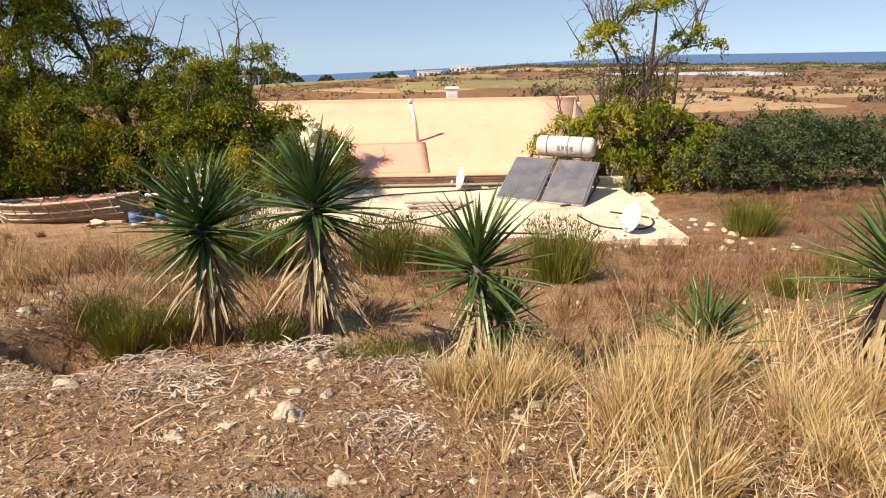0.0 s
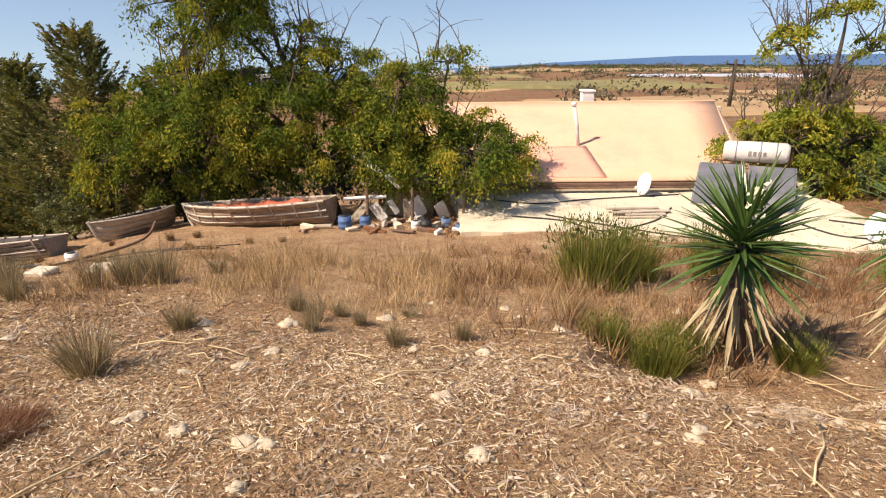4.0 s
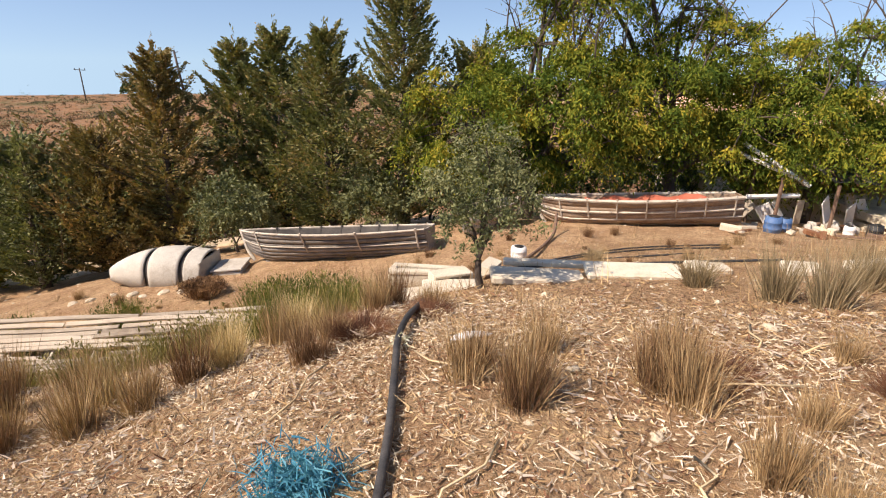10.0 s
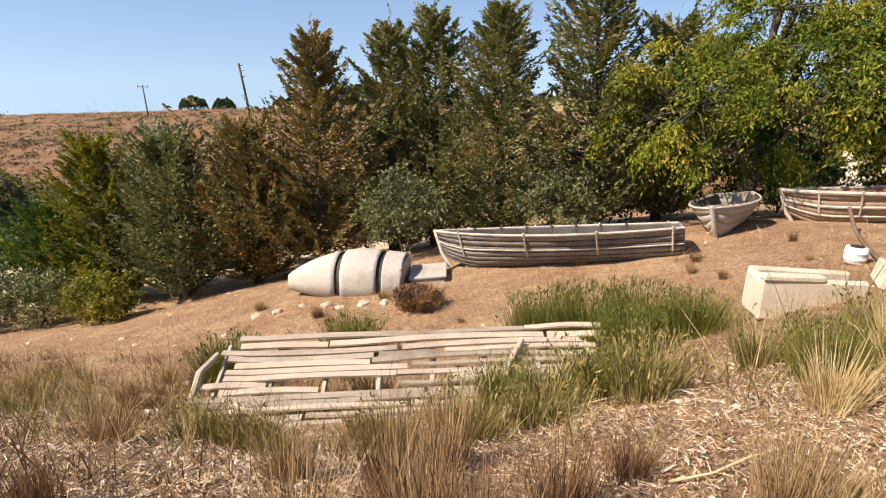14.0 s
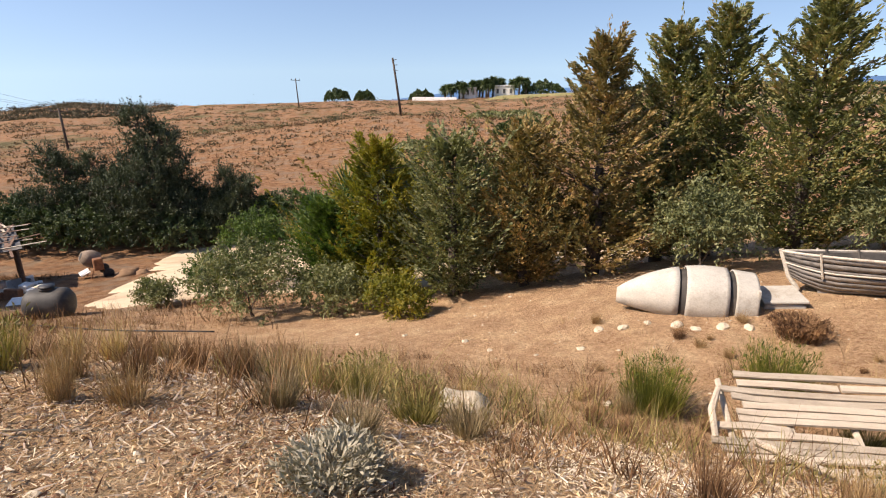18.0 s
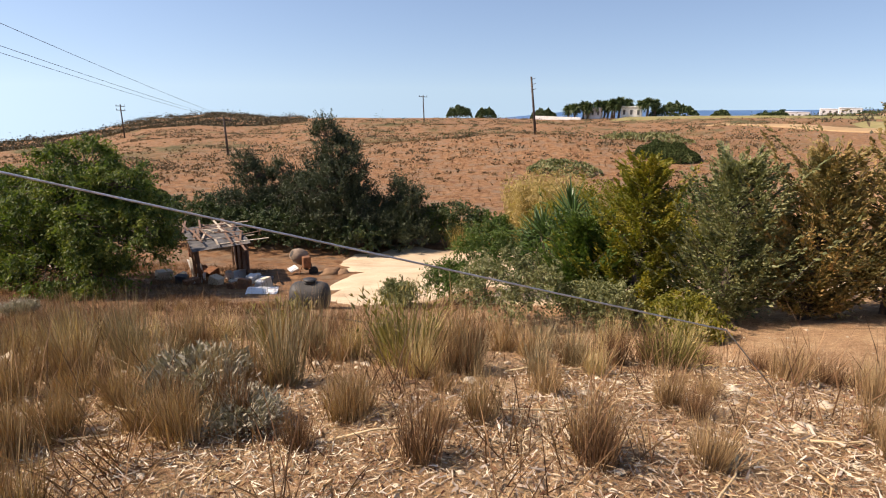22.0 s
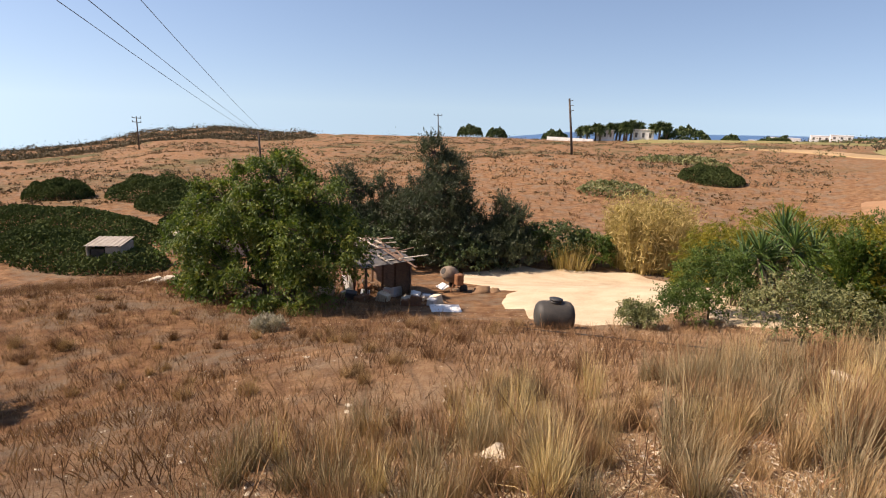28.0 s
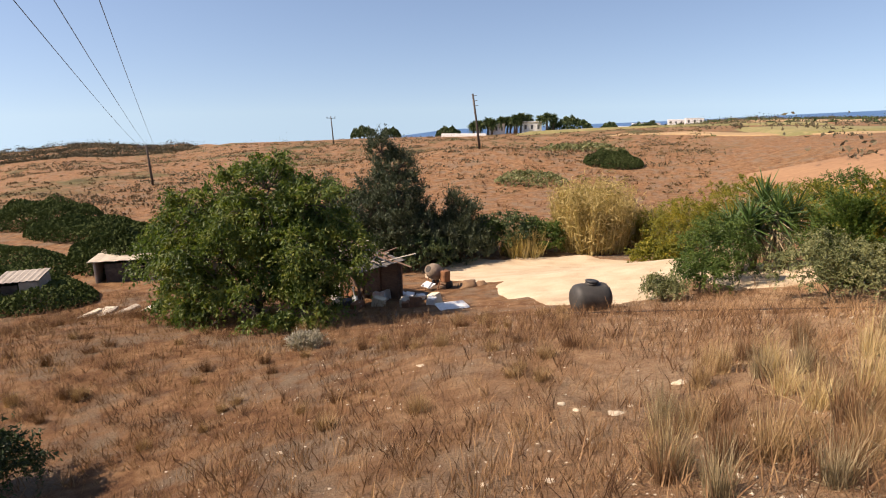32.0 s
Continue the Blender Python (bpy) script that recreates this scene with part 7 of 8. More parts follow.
scatter("hill_scrub", 2600, polar(62, 200, -80, 6), 0.6, 0.8, M["hill_scrub"], "scattered low brown scrub over the dry hillside", 301, 0.36, 12)
scatter("hill_scrub", 110, polar(90, 200, -45, 8), 1.5, 1.2, M["dark_leaf"], "scattered dark shrubs over the dry hillside", 302, 0.3, 40)
scatter("hill_scrub", 240, polar(75, 190, -62, 8), 2.6, 0.35, M["ridge"], "low dark patches of scrub over the dry hillside", 307, 0.3, 70)
scatter("ridge_scrub", 5200, polar(205, 390, -88, -41), 2.6, 0.8, M["ridge"], "dark scrub covering the far ridge", 303, 0.75, 16)
scatter("plain_scrub", 1500, lambda n: (rng.uniform(-12, 420, n), 60 + 640 * rng.uniform(0, 1, n) ** 1.4), 2.2, 0.9, M["ridge"], "hedges and scrub over the coastal plain", 304, 0.6, 40)
scatter("plain_scrub", 900, lambda n: (-200 + rng.uniform(0, 900, n), 260 + 80 * rng.integers(0, 7, n) + rng.normal(size=n) * 4), 4.0, 0.8, M["dark_leaf"], "dark hedgerows across the coastal plain", 305, 1.1, 44)
scatter("far_woods", 700, lambda n: (rng.uniform(-400, 1500, n), rng.uniform(560, 900, n)), 5.0, 0.8, M["ridge"], "dark belts of trees towards the coast", 306, 1.8, 60)


def sheet_on_land(name, cx, cy, w, d, turn, mat, label, category, lift=0.25):
    """A field that lies on the ground."""
    n = 14
    c, s = math.cos(radians(turn)), math.sin(radians(turn))
    v, f = [], []
    for i in range(n + 1):
        for j in range(n + 1):
            a, b = (i / n - 0.5) * w, (j / n - 0.5) * d
            x, y = cx + a * c - b * s, cy + a * s + b * c
            edge = i in (0, n) or j in (0, n)
            v.append((x, y, ground_z(x, y) + (lift if not edge else -0.6)))
    f = [(i * (n + 1) + j, (i + 1) * (n + 1) + j, (i + 1) * (n + 1) + j + 1, i * (n + 1) + j + 1) for i in range(n) for j in range(n)]
    return tagged(new(name, mesh_data(name, v, f, mat, True)), label, category, kind="structure")


M["field_straw"] = worn("stubble_field", (0.33, 0.215, 0.11), (0.44, 0.30, 0.16), (0.25, 0.18, 0.085), 0.05, 1.5, rough=0.95)
M["field_red"] = worn("ploughed_field", (0.26, 0.14, 0.075), (0.36, 0.21, 0.11), (0.20, 0.12, 0.06), 0.05, 1.5, rough=0.95)
M["field_green"] = worn("grassy_field", (0.16, 0.15, 0.06), (0.26, 0.22, 0.09), (0.34, 0.26, 0.13), 0.06, 1.5, rough=0.95)
M["foil"] = worn("plastic_foil_tunnels", (0.42, 0.44, 0.48), (0.56, 0.58, 0.62), (0.3, 0.32, 0.34), 0.1, 2.0, rough=0.4)
for k, (x, y, w, d, t, m, label) in enumerate(((22, 62, 34, 26, 12, "field_straw", "dry stubble field beyond the house"), (-6, 58, 30, 22, -5, "field_red", "reddish ploughed field beyond the house"), (60, 85, 44, 26, 18, "field_straw", "dry stubble field on the plain"), (20, 120, 60, 34, 5, "field_green", "grassy field on the plain"),
                                           (85, 190, 60, 22, 8, "foil", "silvery plastic foil over crop rows"), (120, 120, 60, 30, 14, "field_red", "reddish ploughed field on the plain"), (-20, 190, 90, 50, 0, "field_green", "grassy field on the plain"), (90, 320, 160, 70, 4, "field_straw", "dry stubble field towards the sea"), (260, 420, 200, 80, 8, "field_green", "grassy field towards the sea"), (0, 420, 170, 70, -4, "field_red", "reddish ploughed field towards the sea"), (-70, 330, 60, 30, 0, "field_green", "grassy field behind the hill"))):
    sheet_on_land("field", x, y, w, d, t, M[m], label, "field", 0.15 if y < 100 else 0.5)
sheet_on_land("track", -14, 122, 7, 70, 38, M["field_straw"], "pale worn track over the hill", "track", 0.15)


def utility_pole(at, h, label, arms=1, lean=0.0, brackets=0):
    root = thing("utility_pole", at, label, "utility pole", "utility poles")
    top = Vector((-h * math.sin(radians(lean)), 0, h))
    part("shaft", Shape().tube([(0, 0, -0.5), top * 0.5, top], [0.2, 0.17, 0.14], 10).data("pole_shaft", M["pole"], True), root)
    for k in range(brackets):
        z = h - 0.3 - 0.75 * k
        part("bracket", Shape().box((0.6, 0.08, 0.08), turned((0.3 - z * math.sin(radians(lean)), 0, z), 0, -12, 0), 0.01).data("pole_bracket", M["pole"]), root)
    for k in range(arms):
        z = h - 0.5 - 1.1 * k
        arm = part("crossarm", Shape().box((2.6, 0.14, 0.16), turned((-z * math.sin(radians(lean)), 0, z), 0, 3, 25), 0.02).data("pole_arm", M["pole"]), root)
        for x in (-1.15, 0, 1.15):
            part("insulator", Shape().lathe([(0.05, 0), (0.11, 0.1), (0.07, 0.2), (0.11, 0.3), (0.03, 0.38)], 10, turned((-z * math.sin(radians(lean)) + x * math.cos(radians(25)), x * math.sin(radians(25)), z + 0.08))).data("pole_insulator", M["slate"], True), arm)


M["pole"] = worn("tarred_pole_wood", (0.045, 0.035, 0.03), (0.09, 0.07, 0.055), (0.13, 0.10, 0.08), 2.0, 20)
utility_pole(on_ground(-53.3, 85.6), 8.4, "tall dark wooden utility pole on the hillside", 0, 8, 3)
utility_pole(on_ground(-113, 152, 1.5), 9.5, "distant dark utility pole beyond the crest", 1, 3)
utility_pole(on_ground(-100.3, 67.2), 6.2, "dark utility pole with a crossarm on the slope", 1, 3)
utility_pole(on_ground(-176, 97), 9.0, "distant utility pole on the scrubby ridge", 2, 0)
utility_pole(on_ground(24, 58), 4.6, "thin utility pole in the fields beyond the house", 1, 0)
POLE_C = Vector(on_ground(-100.3, 67.2)) + Vector((-0.3, 0, 5.75))
for k, off in enumerate((-1.1, 0, 1.1)):
    a = POLE_C + Vector((off * 0.9, off * 0.42, 0.4))
    b = Vector((-27.0 + off * 0.6, -12.8 + off * 0.5, 6.1 + 0.9 * (k == 2)))
    pts = [a.lerp(b, u) - Vector((0, 0, 4 * 0.5 * u * (1 - u))) for u in np.linspace(0, 1, 16)]
    tagged(new("power_line", Shape().tube(pts, 0.013, 5).data("power_line", M["wire"], True)), "thin overhead power line above the field", "power line", "power lines")
utility_pole(on_ground(-27.0, -12.8), 6.9, "dark wooden utility pole beside the footpath", 1, 0)
guy = [Vector((-41.2, -15.75, 7.57)).lerp(Vector((-17.75, 9.95, -3.17)), u) for u in np.linspace(0, 0.79, 20)] + [Vector((-22.35, 4.9, ground_z(-22.35, 4.9) - 0.05))]
tagged(new("stay_cable", Shape().tube(guy, 0.0045, 6).data("stay_cable", M["metal"], True)), "grey steel stay cable slanting down to the slope", "cable")
utility_pole(on_ground(-41.3, -15.85), 8.9, "dark wooden utility pole held by a stay cable", 1, 0)


def building(at, turn, w, d, h, label, windows=3):
    root = thing("villa", at, label, "house", "white houses", turn)
    part("wall", Shape().box((w, d, h), turned((0, 0, h / 2 - 0.5)), 0.05).data("villa_wall", M["white"]), root)
    part("roof", Shape().box((w + 0.4, d + 0.4, 0.3), turned((0, 0, h - 0.4)), 0.05).data("villa_roof", M["white"]), root)
    for k in range(windows):
        win = part("window", Shape().box((w / windows * 0.35, 0.16, h * 0.35), turned((-w / 2 + w * (k + 0.5) / windows, -d / 2, h * 0.5)), 0.02).data("villa_window", M["slate"]), root)
        part("sill", Shape().box((w / windows * 0.4, 0.3, 0.1), turned((-w / 2 + w * (k + 0.5) / windows, -d / 2 - 0.05, h * 0.3)), 0.02).data("villa_sill", M["white"]), win)


def on_ray(az, d):
    a = radians(az)
    return on_ground(-31.4 + math.sin(a) * d, -2.9 + math.cos(a) * d)


building(on_ray(-11.7, 187), 8, 5, 5, 3.6, "white walled villa among palm trees")
building(on_ray(-8.3, 187), 8, 6, 5, 4.0, "white walled villa among palm trees")
part("wall", Shape().box((15, 0.4, 1.1), turned((0, 0, 0.4)), 0.05).data("garden_wall", M["white"]), thing("garden_wall", on_ray(-15.0, 184), "long low white garden wall on the crest", "wall", turn=-4))
building(on_ray(2.6, 620), 5, 26, 12, 7, "distant white house on the plain", 5)
building(on_ray(5.4, 640), 0, 20, 10, 6, "distant white house on the plain", 4)
building((-60, 690, ground_z(-60, 690) + 2), 0, 24, 12, 8, "distant white house near the shore", 5)
building((-25, 470, ground_z(-25, 470) + 1), 0, 12, 8, 5, "distant white house near the shore", 3)
building((30, 520, ground_z(30, 520)), 0, 14, 8, 5, "distant white house near the shore", 3)


def palm(at, h, seed):
    global rng
    rng = np.random.default_rng(seed)
    root = thing("palm_tree", at, "tall palm tree beside the villa", "palm tree", "palms by the villa")
    part("trunk", Shape().tube([(0, 0, -0.5), (0.1, 0, h * 0.5), (0.05, 0.1, h)], [0.35, 0.3, 0.3], 8).data("palm_trunk", M["bark"], True), root)
    n = 260
    w = unit(rng.normal(size=(n, 3)) + np.array([0, 0, 0.25]))
    v, f = blades(np.tile([0.05, 0.1, h], (n, 1)), w, rng.uniform(1.6, 2.6, n), np.full(n, 0.35), 0.35, 3)
    part("crown", mesh_data("palm_crown", v, f, M["dark_leaf"]), root)


for k, (az, h) in enumerate(((-13.4, 4.6), (-12.6, 5.4), (-10.7, 5.2), (-10.0, 5.8), (-9.4, 6.6), (-9.0, 5.4), (-6.9, 6.0), (-6.3, 5.6), (-14.0, 4.2), (-12.2, 4.8), (-11.3, 5.4), (-10.4, 4.9), (-9.8, 5.0), (-7.5, 5.4), (-8.7, 6.0))):
    palm(on_ray(az, 184 + (k % 3)), h * 0.78, 400 + k)
for k, (az, d, w, h) in enumerate(((-4.7, 186, 14, 5.4), (-16.5, 196, 9, 3.6), (-1.0, 196, 6, 3.2), (2.2, 260, 14, 5), (-24.8, 205, 10, 5.0), (-22.2, 205, 8, 4.2))):
    far_bush_mass("hedge", on_ray(az, d), w, 4, h, 1500, "dark clipped hedge on the crest", M["dark_leaf"], 420 + k, 0.9, "hedges on the crest")

# ---- litter, stones, field grass ----
_path = np.array([(0, 0), (-1.7, 0.35), (-3.4, 0.27), (-5.3, 0.4), (-7.3, 0.88), (-9.3, 1.19), (-11.3, 1.62), (-12.9, 2.41), (-13.9, 3.21), (-15.2, 3.58), (-16.5, 3.15), (-17.8, 3.03), (-19.1, 3.02),
                  (-20.4, 2.49), (-21.8, 1.79), (-23, 0.94), (-24.1, -0.23), (-25.5, -1.31), (-27.6, -1.9), (-29.8, -2.42), (-31.4, -2.92), (-33, -3.21)])


def beside(x, y):
    """How far a place is from the trodden line, and on which side: to the fore counts plus."""
    return y - np.interp(-x, -_path[:, 0], _path[:, 1])


rng = np.random.default_rng(900)


def litter(name, count, length, width, mat, label, reach, tilt, wide, patch, seed):
    """Loose chips that lie on the bank, thicker in some patches than in others."""
    x, b = rng.uniform(-31, 3.2, count), rng.uniform(0.7, reach + 0.8, count)
    y = np.interp(-x, -_path[:, 0], _path[:, 1]) + b
    d = smooth(reach + 0.8, reach - 0.8, b) * (0.8 + patch * wave(x, y, 3.1, seed) + 0.5 * patch * wave(x, y, 1.1, seed + 1.0)) * (1 - 0.4 * smooth(-3.2, -1.5, x))
    keep = rng.uniform(0, 1, count) < np.clip(d, 0.01, 1)
    x, y = x[keep], y[keep]
    n = len(x)
    a = rng.uniform(0, 2 * math.pi, n)
    way = unit(np.stack([np.cos(a), np.sin(a), rng.normal(size=n) * tilt], 1))
    v, f = blades(np.stack([x, y, land(x, y) + rng.uniform(0.002, 0.026, n)], 1), way, np.minimum(rng.lognormal(math.log(length), 0.5, n), 0.11), width * rng.uniform(0.5, 1.5, n), 0.1, wide)
    tagged(new(name, mesh_data(name, v, f, mat)), label, "straw", kind="stuff")


litter("straw_litter", 400000, 0.032, 0.0048, M["straw"], "thick litter of chopped pale straw and reed chips", 3.6, 0.4, 1, 0.6, 8.0)
litter("straw_litter", 60000, 0.05, 0.010, M["heap"], "curled grey-white leaf scraps over the litter", 3.8, 0.4, 2, 0.9, 12.0)
litter("straw_litter", 110000, 0.036, 0.0075, M["dry_grass"], "brown dead leaf scraps among the straw", 4.2, 0.5, 1, 0.9, 15.0)

litter("straw_litter", 50000, 0.034, 0.008, M["brown_twig"], "dark dead leaf scraps among the straw", 4.2, 0.6, 1, 0.9, 18.0)
litter("straw_litter", 90000, 0.06, 0.006, M["dry_grass"], "thin dry straw scattered down the slope", 9.0, 0.3, 1, 0.9, 21.0)

# longer dead stalks that lie on it
r_ = random.Random(41)
STALK = [Shape().tube([(-0.5, 0, 0), (-0.2, 0.02 * s, 0.012), (0.15, -0.03 * s, 0.004), (0.5, 0.02, 0.01)], 0.0055, 5).data("stalk", M["straw_stalk"], True) for s in (-1, 0.4, 1.4)]
for k in range(90):
    x = r_.uniform(-27, 1.5)
    yy = float(np.interp(-x, -_path[:, 0], _path[:, 1])) + r_.uniform(1.2, 4.2)
    a, ln = r_.uniform(0, 360), r_.uniform(0.2, 0.75)
    e0, e1 = ground_z(x - math.cos(radians(a)) * ln / 2, yy - math.sin(radians(a)) * ln / 2), ground_z(x + math.cos(radians(a)) * ln / 2, yy + math.sin(radians(a)) * ln / 2)
    ob = new("dry_stalk", STALK[k % 3])
    ob.matrix_basis = pose(x, yy, (e0 + e1) / 2 + 0.022, 0, 0, a) @ pose(0, 0, 0, 0, -math.degrees(math.atan2(e1 - e0, ln)), 0) @ Matrix.Diagonal((ln, 1, 1, 1))
    tagged(ob, "dry bleached reed stalk lying on the litter", "stalk", "dry reed stalks")

# stones
STONES = [lump("stone", 0.1, (0.6 + 0.08 * k, 0.45 + 0.05 * (k % 3)), 0.5, M["stone"], 10 + k, 3) for k in range(6)]
NEAR_STONES = [(-1.18, 2.05, 0.75), (-0.97, 2.13, 0.7), (-0.96, 2.45, 0.7), (-0.76, 2.47, 0.7), (-0.43, 1.8, 0.9), (-1.78, 3.05, 0.7), (0.37, 2.3, 0.7), (-3.35, 2.62, 0.9), (-0.59, 2.43, 0.7), (-3.98, 5.4, 0.9), (-0.75, 2.9, 1.0), (-5.82, 3.88, 1.0), (-6.52, 4.45, 0.8), (-6.36, 2.9, 0.8), (-5.6, 2.66, 1.3), (-7.88, 4.1, 0.8)]
SLOPE_STONES = [(-18.38, 4.95, 1.0), (-20.3, 7.0, 4.4), (-24.0, 7.0, 3.6), (-20.8, 8.0, 1.9), (-22.5, 6.0, 1.6), (-23.3, 4.15, 0.7), (-28.1, 3.5, 3.4), (-29.3, 4.6, 1.4), (-32.84, 2.9, 1.6), (-32.1, 3.7, 1.5), (-33.3, 3.1, 0.8), (-34.8, 5.3, 0.7), (-30.5, 1.4, 2.6), (-19.2, 7.0, 1.2), (-19.6, 6.6, 0.9), (-8.9, 4.6, 0.6), (-11.1, 4.75, 0.7), (-20.9, 10.4, 0.8), (-21.4, 10.8, 1.0), (-19.6, 10.6, 0.9), (-22.6, 11.2, 1.1), (-20.2, 10.3, 0.7), (-23.6, 11.4, 0.9)]
MOUND_STONES = [(-1.2, 2.08, 0.6), (-0.73, 2.23, 1.3), (-2.42, 4.28, 1.1), (-1.39, 3.4, 1.0), (-3.6, 4.5, 1.5), (-3.28, 2.71, 0.9), (-4.42, 2.51, 1.1), (-5.91, 4.61, 1.6), (-1.36, 3.55, 1.3), (-18.4, 5.0, 1.3), (-5.95, 3.6, 1.2), (-5.5, 2.65, 1.1), (-6.6, 4.6, 1.0), (-6.3, 2.95, 0.9), (-6.0, 2.8, 1.0), (-2.5, 4.1, 0.8), (-1.9, 3.4, 0.8), (0.1, 3.1, 0.9), (-3.05, 3.3, 1.2), (-4.6, 3.15, 1.3), (-2.3, 3.0, 1.1), (-2.45, 3.35, 1.0), (-2.0, 2.6, 1.2), (-4.3, 3.9, 1.1), (-1.5, 3.6, 1.2), (-2.6, 4.6, 1.3), (-5.1, 4.9, 1.2)]
r_ = random.Random(19)
for k, (x, y, s) in enumerate(NEAR_STONES + SLOPE_STONES + MOUND_STONES):
    s = s * 0.62
    ob = new("stone", STONES[k % 6])
    ob.matrix_basis = pose(*on_ground(x, y, 0.01 * s), r_.uniform(-10, 10), r_.uniform(-10, 10), r_.uniform(0, 360)) @ Matrix.Diagonal((s, s, s, 1))
    tagged(ob, "pale limestone rock on the ground" if s > 0.75 else "small pale limestone lying on dry earth", "stone", "loose stones")
for k in range(170):
    x = r_.uniform(-34, 3)
    y = float(np.interp(-x, -_path[:, 0], _path[:, 1])) + r_.uniform(0.8, 7.5)
    s = 0.2 + 0.35 * r_.random() ** 2
    ob = new("stone", STONES[k % 6])
    ob.matrix_basis = pose(*on_ground(x, y, -0.005), 0, 0, r_.uniform(0, 360)) @ Matrix.Diagonal((s, s, s, 1))
    tagged(ob, "small pale limestone lying on dry earth", "stone", "loose stones")
for k in range(60):
    x, y = r_.uniform(2.4, 6.6), r_.uniform(9.4, 12.6)
    s = 0.3 + 0.9 * r_.random() ** 2
    z = max(ground_z(x, y), -1.9 if x < 4.85 and y > 10.35 else -9)
    ob = new("stone", STONES[k % 6])
    ob.matrix_basis = pose(x, y, z + 0.005, 0, 0, r_.uniform(0, 360)) @ Matrix.Diagonal((s, s, s, 1))
    tagged(ob, "broken cream rubble at the terrace's edge", "stone", "rubble by the terrace")
rng = np.random.default_rng(77)
n_ = 9000
x_, y_ = rng.uniform(-40, 6, n_), rng.uniform(-4, 17, n_)
oct_v = np.array([(1, 0, 0), (-1, 0, 0), (0, 1, 0), (0, -1, 0), (0, 0, 1), (0, 0, -1)], float)
oct_f = np.array([(0, 2, 4), (2, 1, 4), (1, 3, 4), (3, 0, 4), (2, 0, 5), (1, 2, 5), (3, 1, 5), (0, 3, 5)])
s_ = rng.lognormal(-4.4, 0.5, n_)
v_ = np.stack([x_, y_, land(x_, y_)], 1)[:, None] + (oct_v[None] * rng.uniform(0.6, 1.3, (n_, 6, 1)) * np.array([1, 0.8, 0.6])) * s_[:, None, None]
f_ = (np.arange(n_)[:, None, None] * 6 + oct_f[None]).reshape(-1, 3)
tagged(new("gravel", mesh_data("gravel", v_.reshape(-1, 3), f_, M["stone"])), "small pale stones scattered over the earth", "gravel", kind="stuff")


def crumbs(name, count, size, mat, label, reach, seed):
    """Small angular pieces strewn beside the footpath."""
    g = np.random.default_rng(seed)
    x = g.uniform(-33, 3.5, count)
    y = np.interp(-x, -_path[:, 0], _path[:, 1]) + 0.8 + reach * g.uniform(0, 1, count) ** 1.3
    s = size * g.lognormal(0, 0.45, count)
    v = np.stack([x, y, land(x, y) + 0.004], 1)[:, None] + oct_v[None] * g.uniform(0.55, 1.35, (count, 6, 1)) * np.array([1, 0.8, 0.55]) * s[:, None, None]
    f = (np.arange(count)[:, None, None] * 6 + oct_f[None]).reshape(-1, 3)
    tagged(new(name, mesh_data(name, v.reshape(-1, 3), f, mat)), label, "gravel", kind="stuff")


crumbs("soil_crumbs", 18000, 0.010, M["crumb"], "dark brown crumbs of dry soil over the bank", 4.0, 71)
crumbs("gravel", 9000, 0.012, M["stone"], "small pale stones over the bank", 4.5, 72)


def meadow(name, count, box, weight, height, width, per, mat, label, seed, lean=0.4, bend=0.2):
    """Grass that nobody could count: clumps of blades wherever weight lets them stand."""
    global rng
    rng = np.random.default_rng(seed)
    x, y = rng.uniform(box[0], box[1], count), rng.uniform(box[2], box[3], count)
    keep = rng.uniform(0, 1, count) < np.clip(weight(x, y), 0, 1)
    x, y = x[keep], y[keep]
    n = len(x)
    base = np.repeat(np.stack([x, y], 1), per, 0) + rng.normal(size=(n * per, 2)) * 0.05
    z = np.repeat(land(x, y), per)
    a = rng.uniform(0, 2 * math.pi, n * per)
    way = unit(np.stack([np.cos(a) * lean, np.sin(a) * lean, np.ones(n * per)], 1) + rng.normal(size=(n * per, 3)) * 0.15)
    h = np.repeat(height * rng.lognormal(0, 0.35, n), per) * rng.uniform(0.5, 1.15, n * per)
    v, f = blades(np.column_stack([base, z - 0.02]), way, h, width * rng.uniform(0.6, 1.4, n * per), bend, 2)
    return tagged(new(name, mesh_data(name, v, f, mat)), label, "grass", kind="stuff")


def clear(x, y):
    """Bare ground: the yard and the terrace."""
    yard = ((x + 35.5) / 6.5) ** 2 + ((y - 21) / 8.5) ** 2 < 1.0
    house_ = (x > -4.3) & (x < 6.2) & (y > 10.0) & (y < 21)
    return ~(yard | house_)


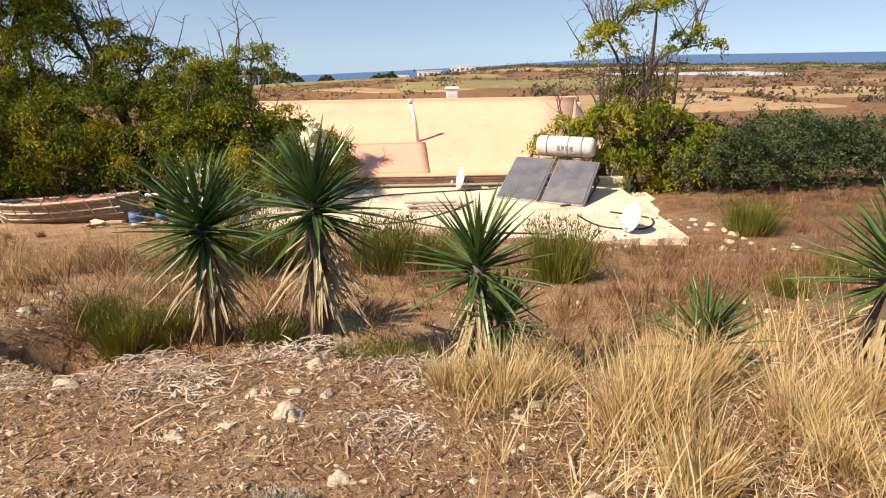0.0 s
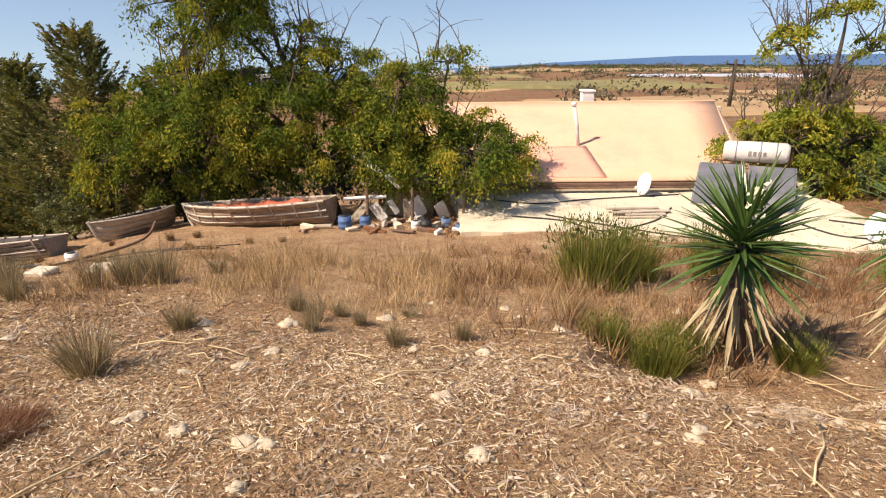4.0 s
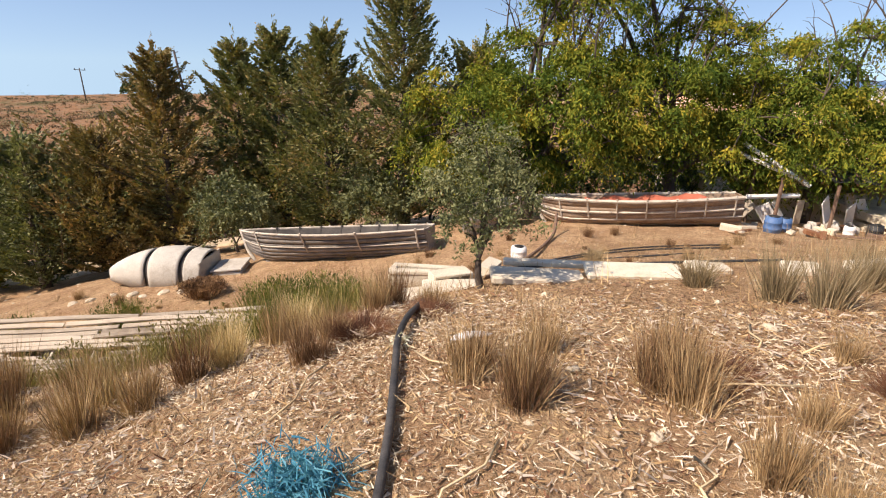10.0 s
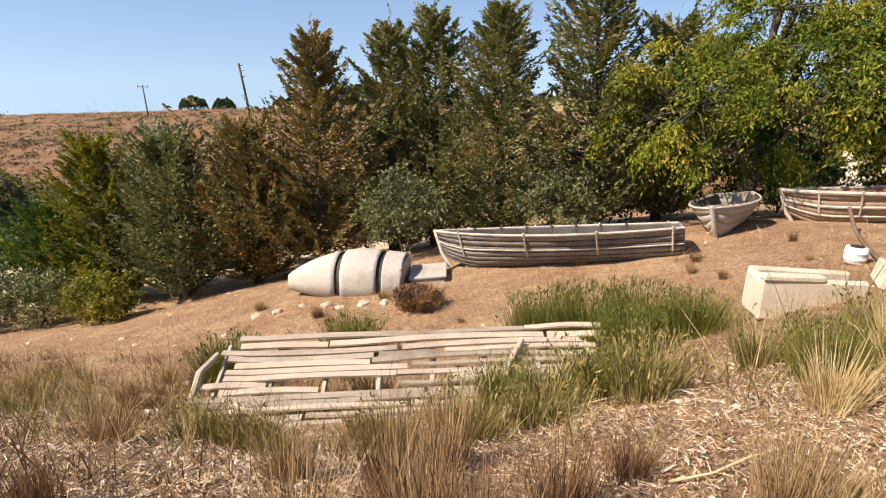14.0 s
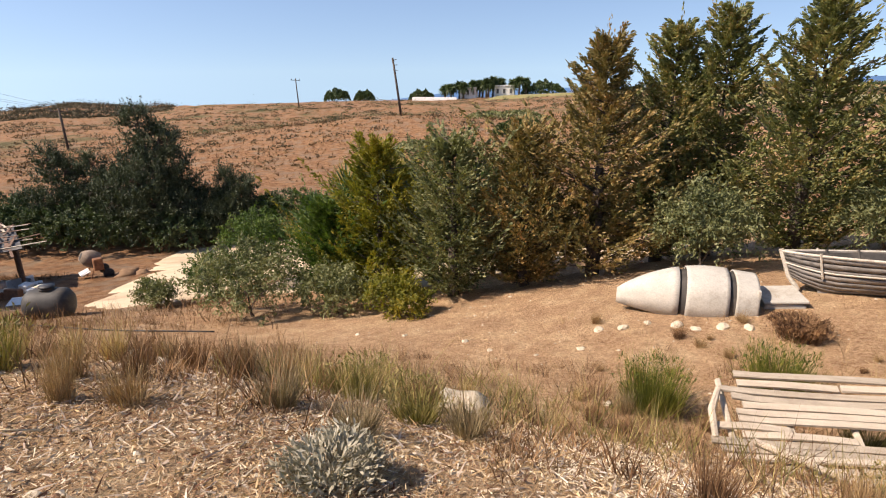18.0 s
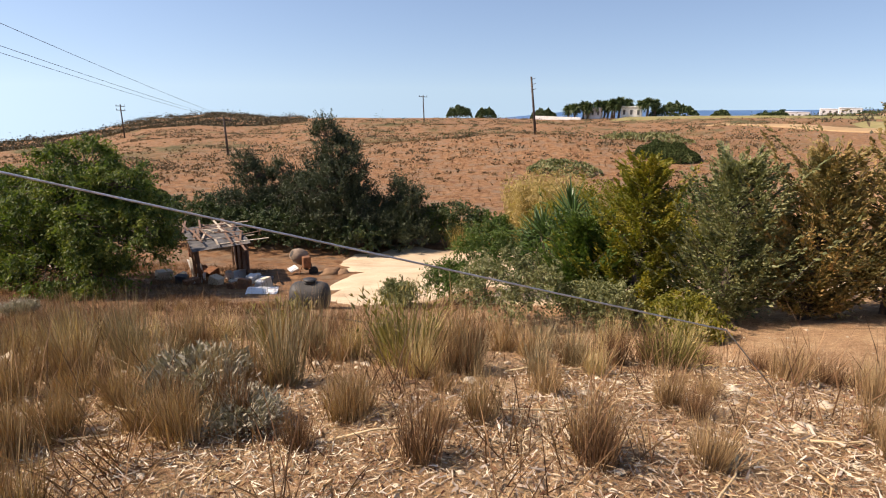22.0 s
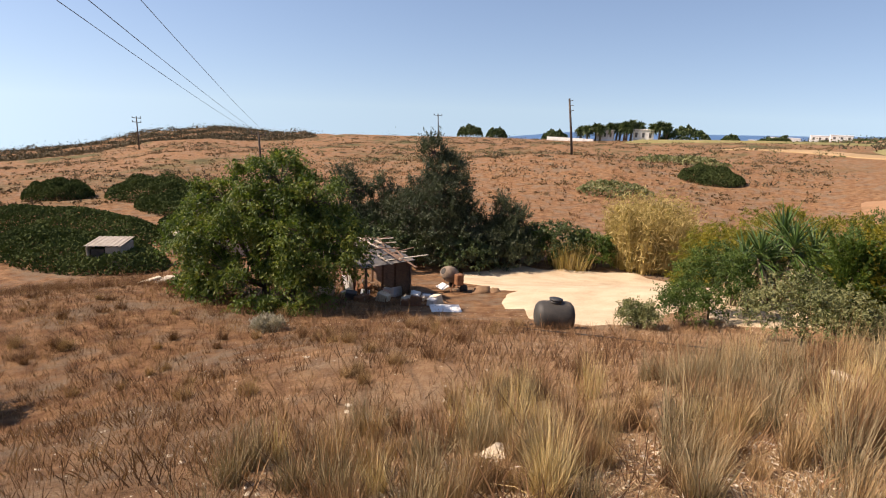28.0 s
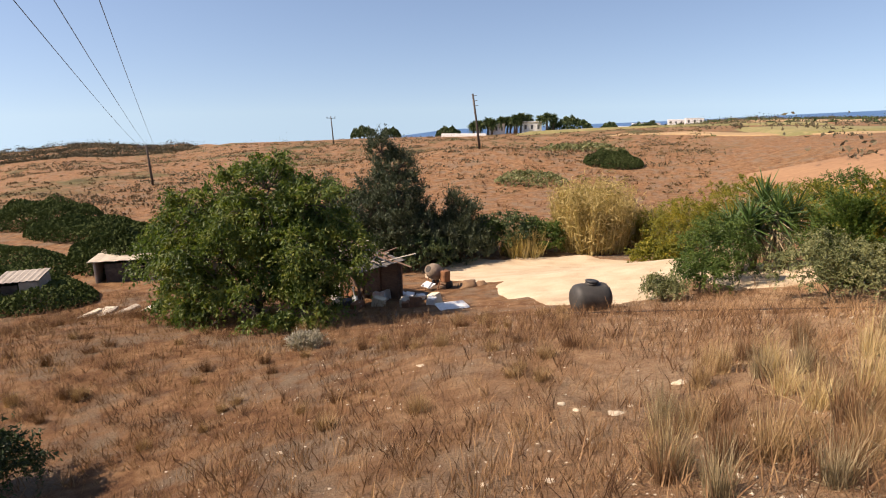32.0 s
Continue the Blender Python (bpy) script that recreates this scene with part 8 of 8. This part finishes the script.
meadow("rust_grass", 36000, (-60, -24, 0, 20), lambda x, y: clear(x, y) * smooth(-25, -31, x) * (0.5 + 0.5 * wave(x, y, 4.5, 1.2)) * smooth(0.5, 2.5, y - np.interp(-x, -_path[:, 0], _path[:, 1])), 0.30, 0.0095, 6, M["field_grass"], "dead rust-brown grass over the lower field", 501)
meadow("rust_grass", 9500, (-4.5, 12, 4.2, 13.5), lambda x, y: clear(x, y) * (0.35 + 0.7 * wave(x, y, 2.5, 2.2)), 0.32, 0.008, 10, M["rust_grass"], "dead rust-brown grass on the bank below the path", 502)
meadow("dry_grass", 1700, (-8.5, -2.0, 4.8, 8.2), lambda x, y: smooth(4.8, 5.6, y) * (0.35 + 0.8 * wave(x, y, 1.7, 3.2)), 0.36, 0.005, 16, M["dry_grass"], "tall dry grass along the edge of the litter", 503)
meadow("dry_grass", 7000, (-36, -21, -3, 6), lambda x, y: (0.12 + 0.75 * wave(x, y, 1.4, 4.2)) * smooth(1.9, 2.9, y - np.interp(-x, -_path[:, 0], _path[:, 1]) + 0.4 * smooth(-24, -30, x)) * smooth(7.5, 4.5, y - np.interp(-x, -_path[:, 0], _path[:, 1])), 0.36, 0.0055, 12, M["rust_grass"], "tall dry straw grass beside the footpath", 504)
meadow("rust_grass", 2600, (-38, -19, -4, 3.5), lambda x, y: (0.1 + 0.7 * wave(x, y, 1.6, 5.2)) * smooth(1.3, 2.1, y - np.interp(-x, -_path[:, 0], _path[:, 1])), 0.3, 0.0075, 10, M["rust_grass"], "dead rust-brown grass beside the footpath", 505)
meadow("dry_grass", 3800, (-20, -4, 4.5, 12.5), lambda x, y: 0.13 + 0.28 * wave(x, y, 2.2, 6.2), 0.22, 0.005, 10, M["dry_grass"], "thin dry grass on the sandy slope", 506)
meadow("pale_grass", 1500, (0, 6.5, 1.2, 4.2), lambda x, y: 0.35 + 0.5 * wave(x, y, 1.2, 7.2), 0.4, 0.006, 14, M["pale_grass"], "pale straw grass beside the yuccas", 507)
meadow("green_grass", 1400, (-22, -13, 5.8, 9.0), lambda x, y: 0.25 + 0.5 * wave(x, y, 1.6, 8.2), 0.34, 0.006, 13, M["green_grass"], "straw-green grass round the old planks", 508)
meadow("hill_grass", 5200, (-95, -22, 36, 120), lambda x, y: 0.4 + 0.6 * wave(x, y, 9, 9.2), 0.5, 0.05, 6, M["rust_grass"], "dead rust-brown grass over the hillside", 509)
meadow("rust_grass", 2600, (-26, -16, 5.0, 10), lambda x, y: 0.25 + 0.5 * wave(x, y, 1.8, 3.7), 0.28, 0.006, 13, M["rust_grass"], "dead rust-brown grass on the slope", 510)
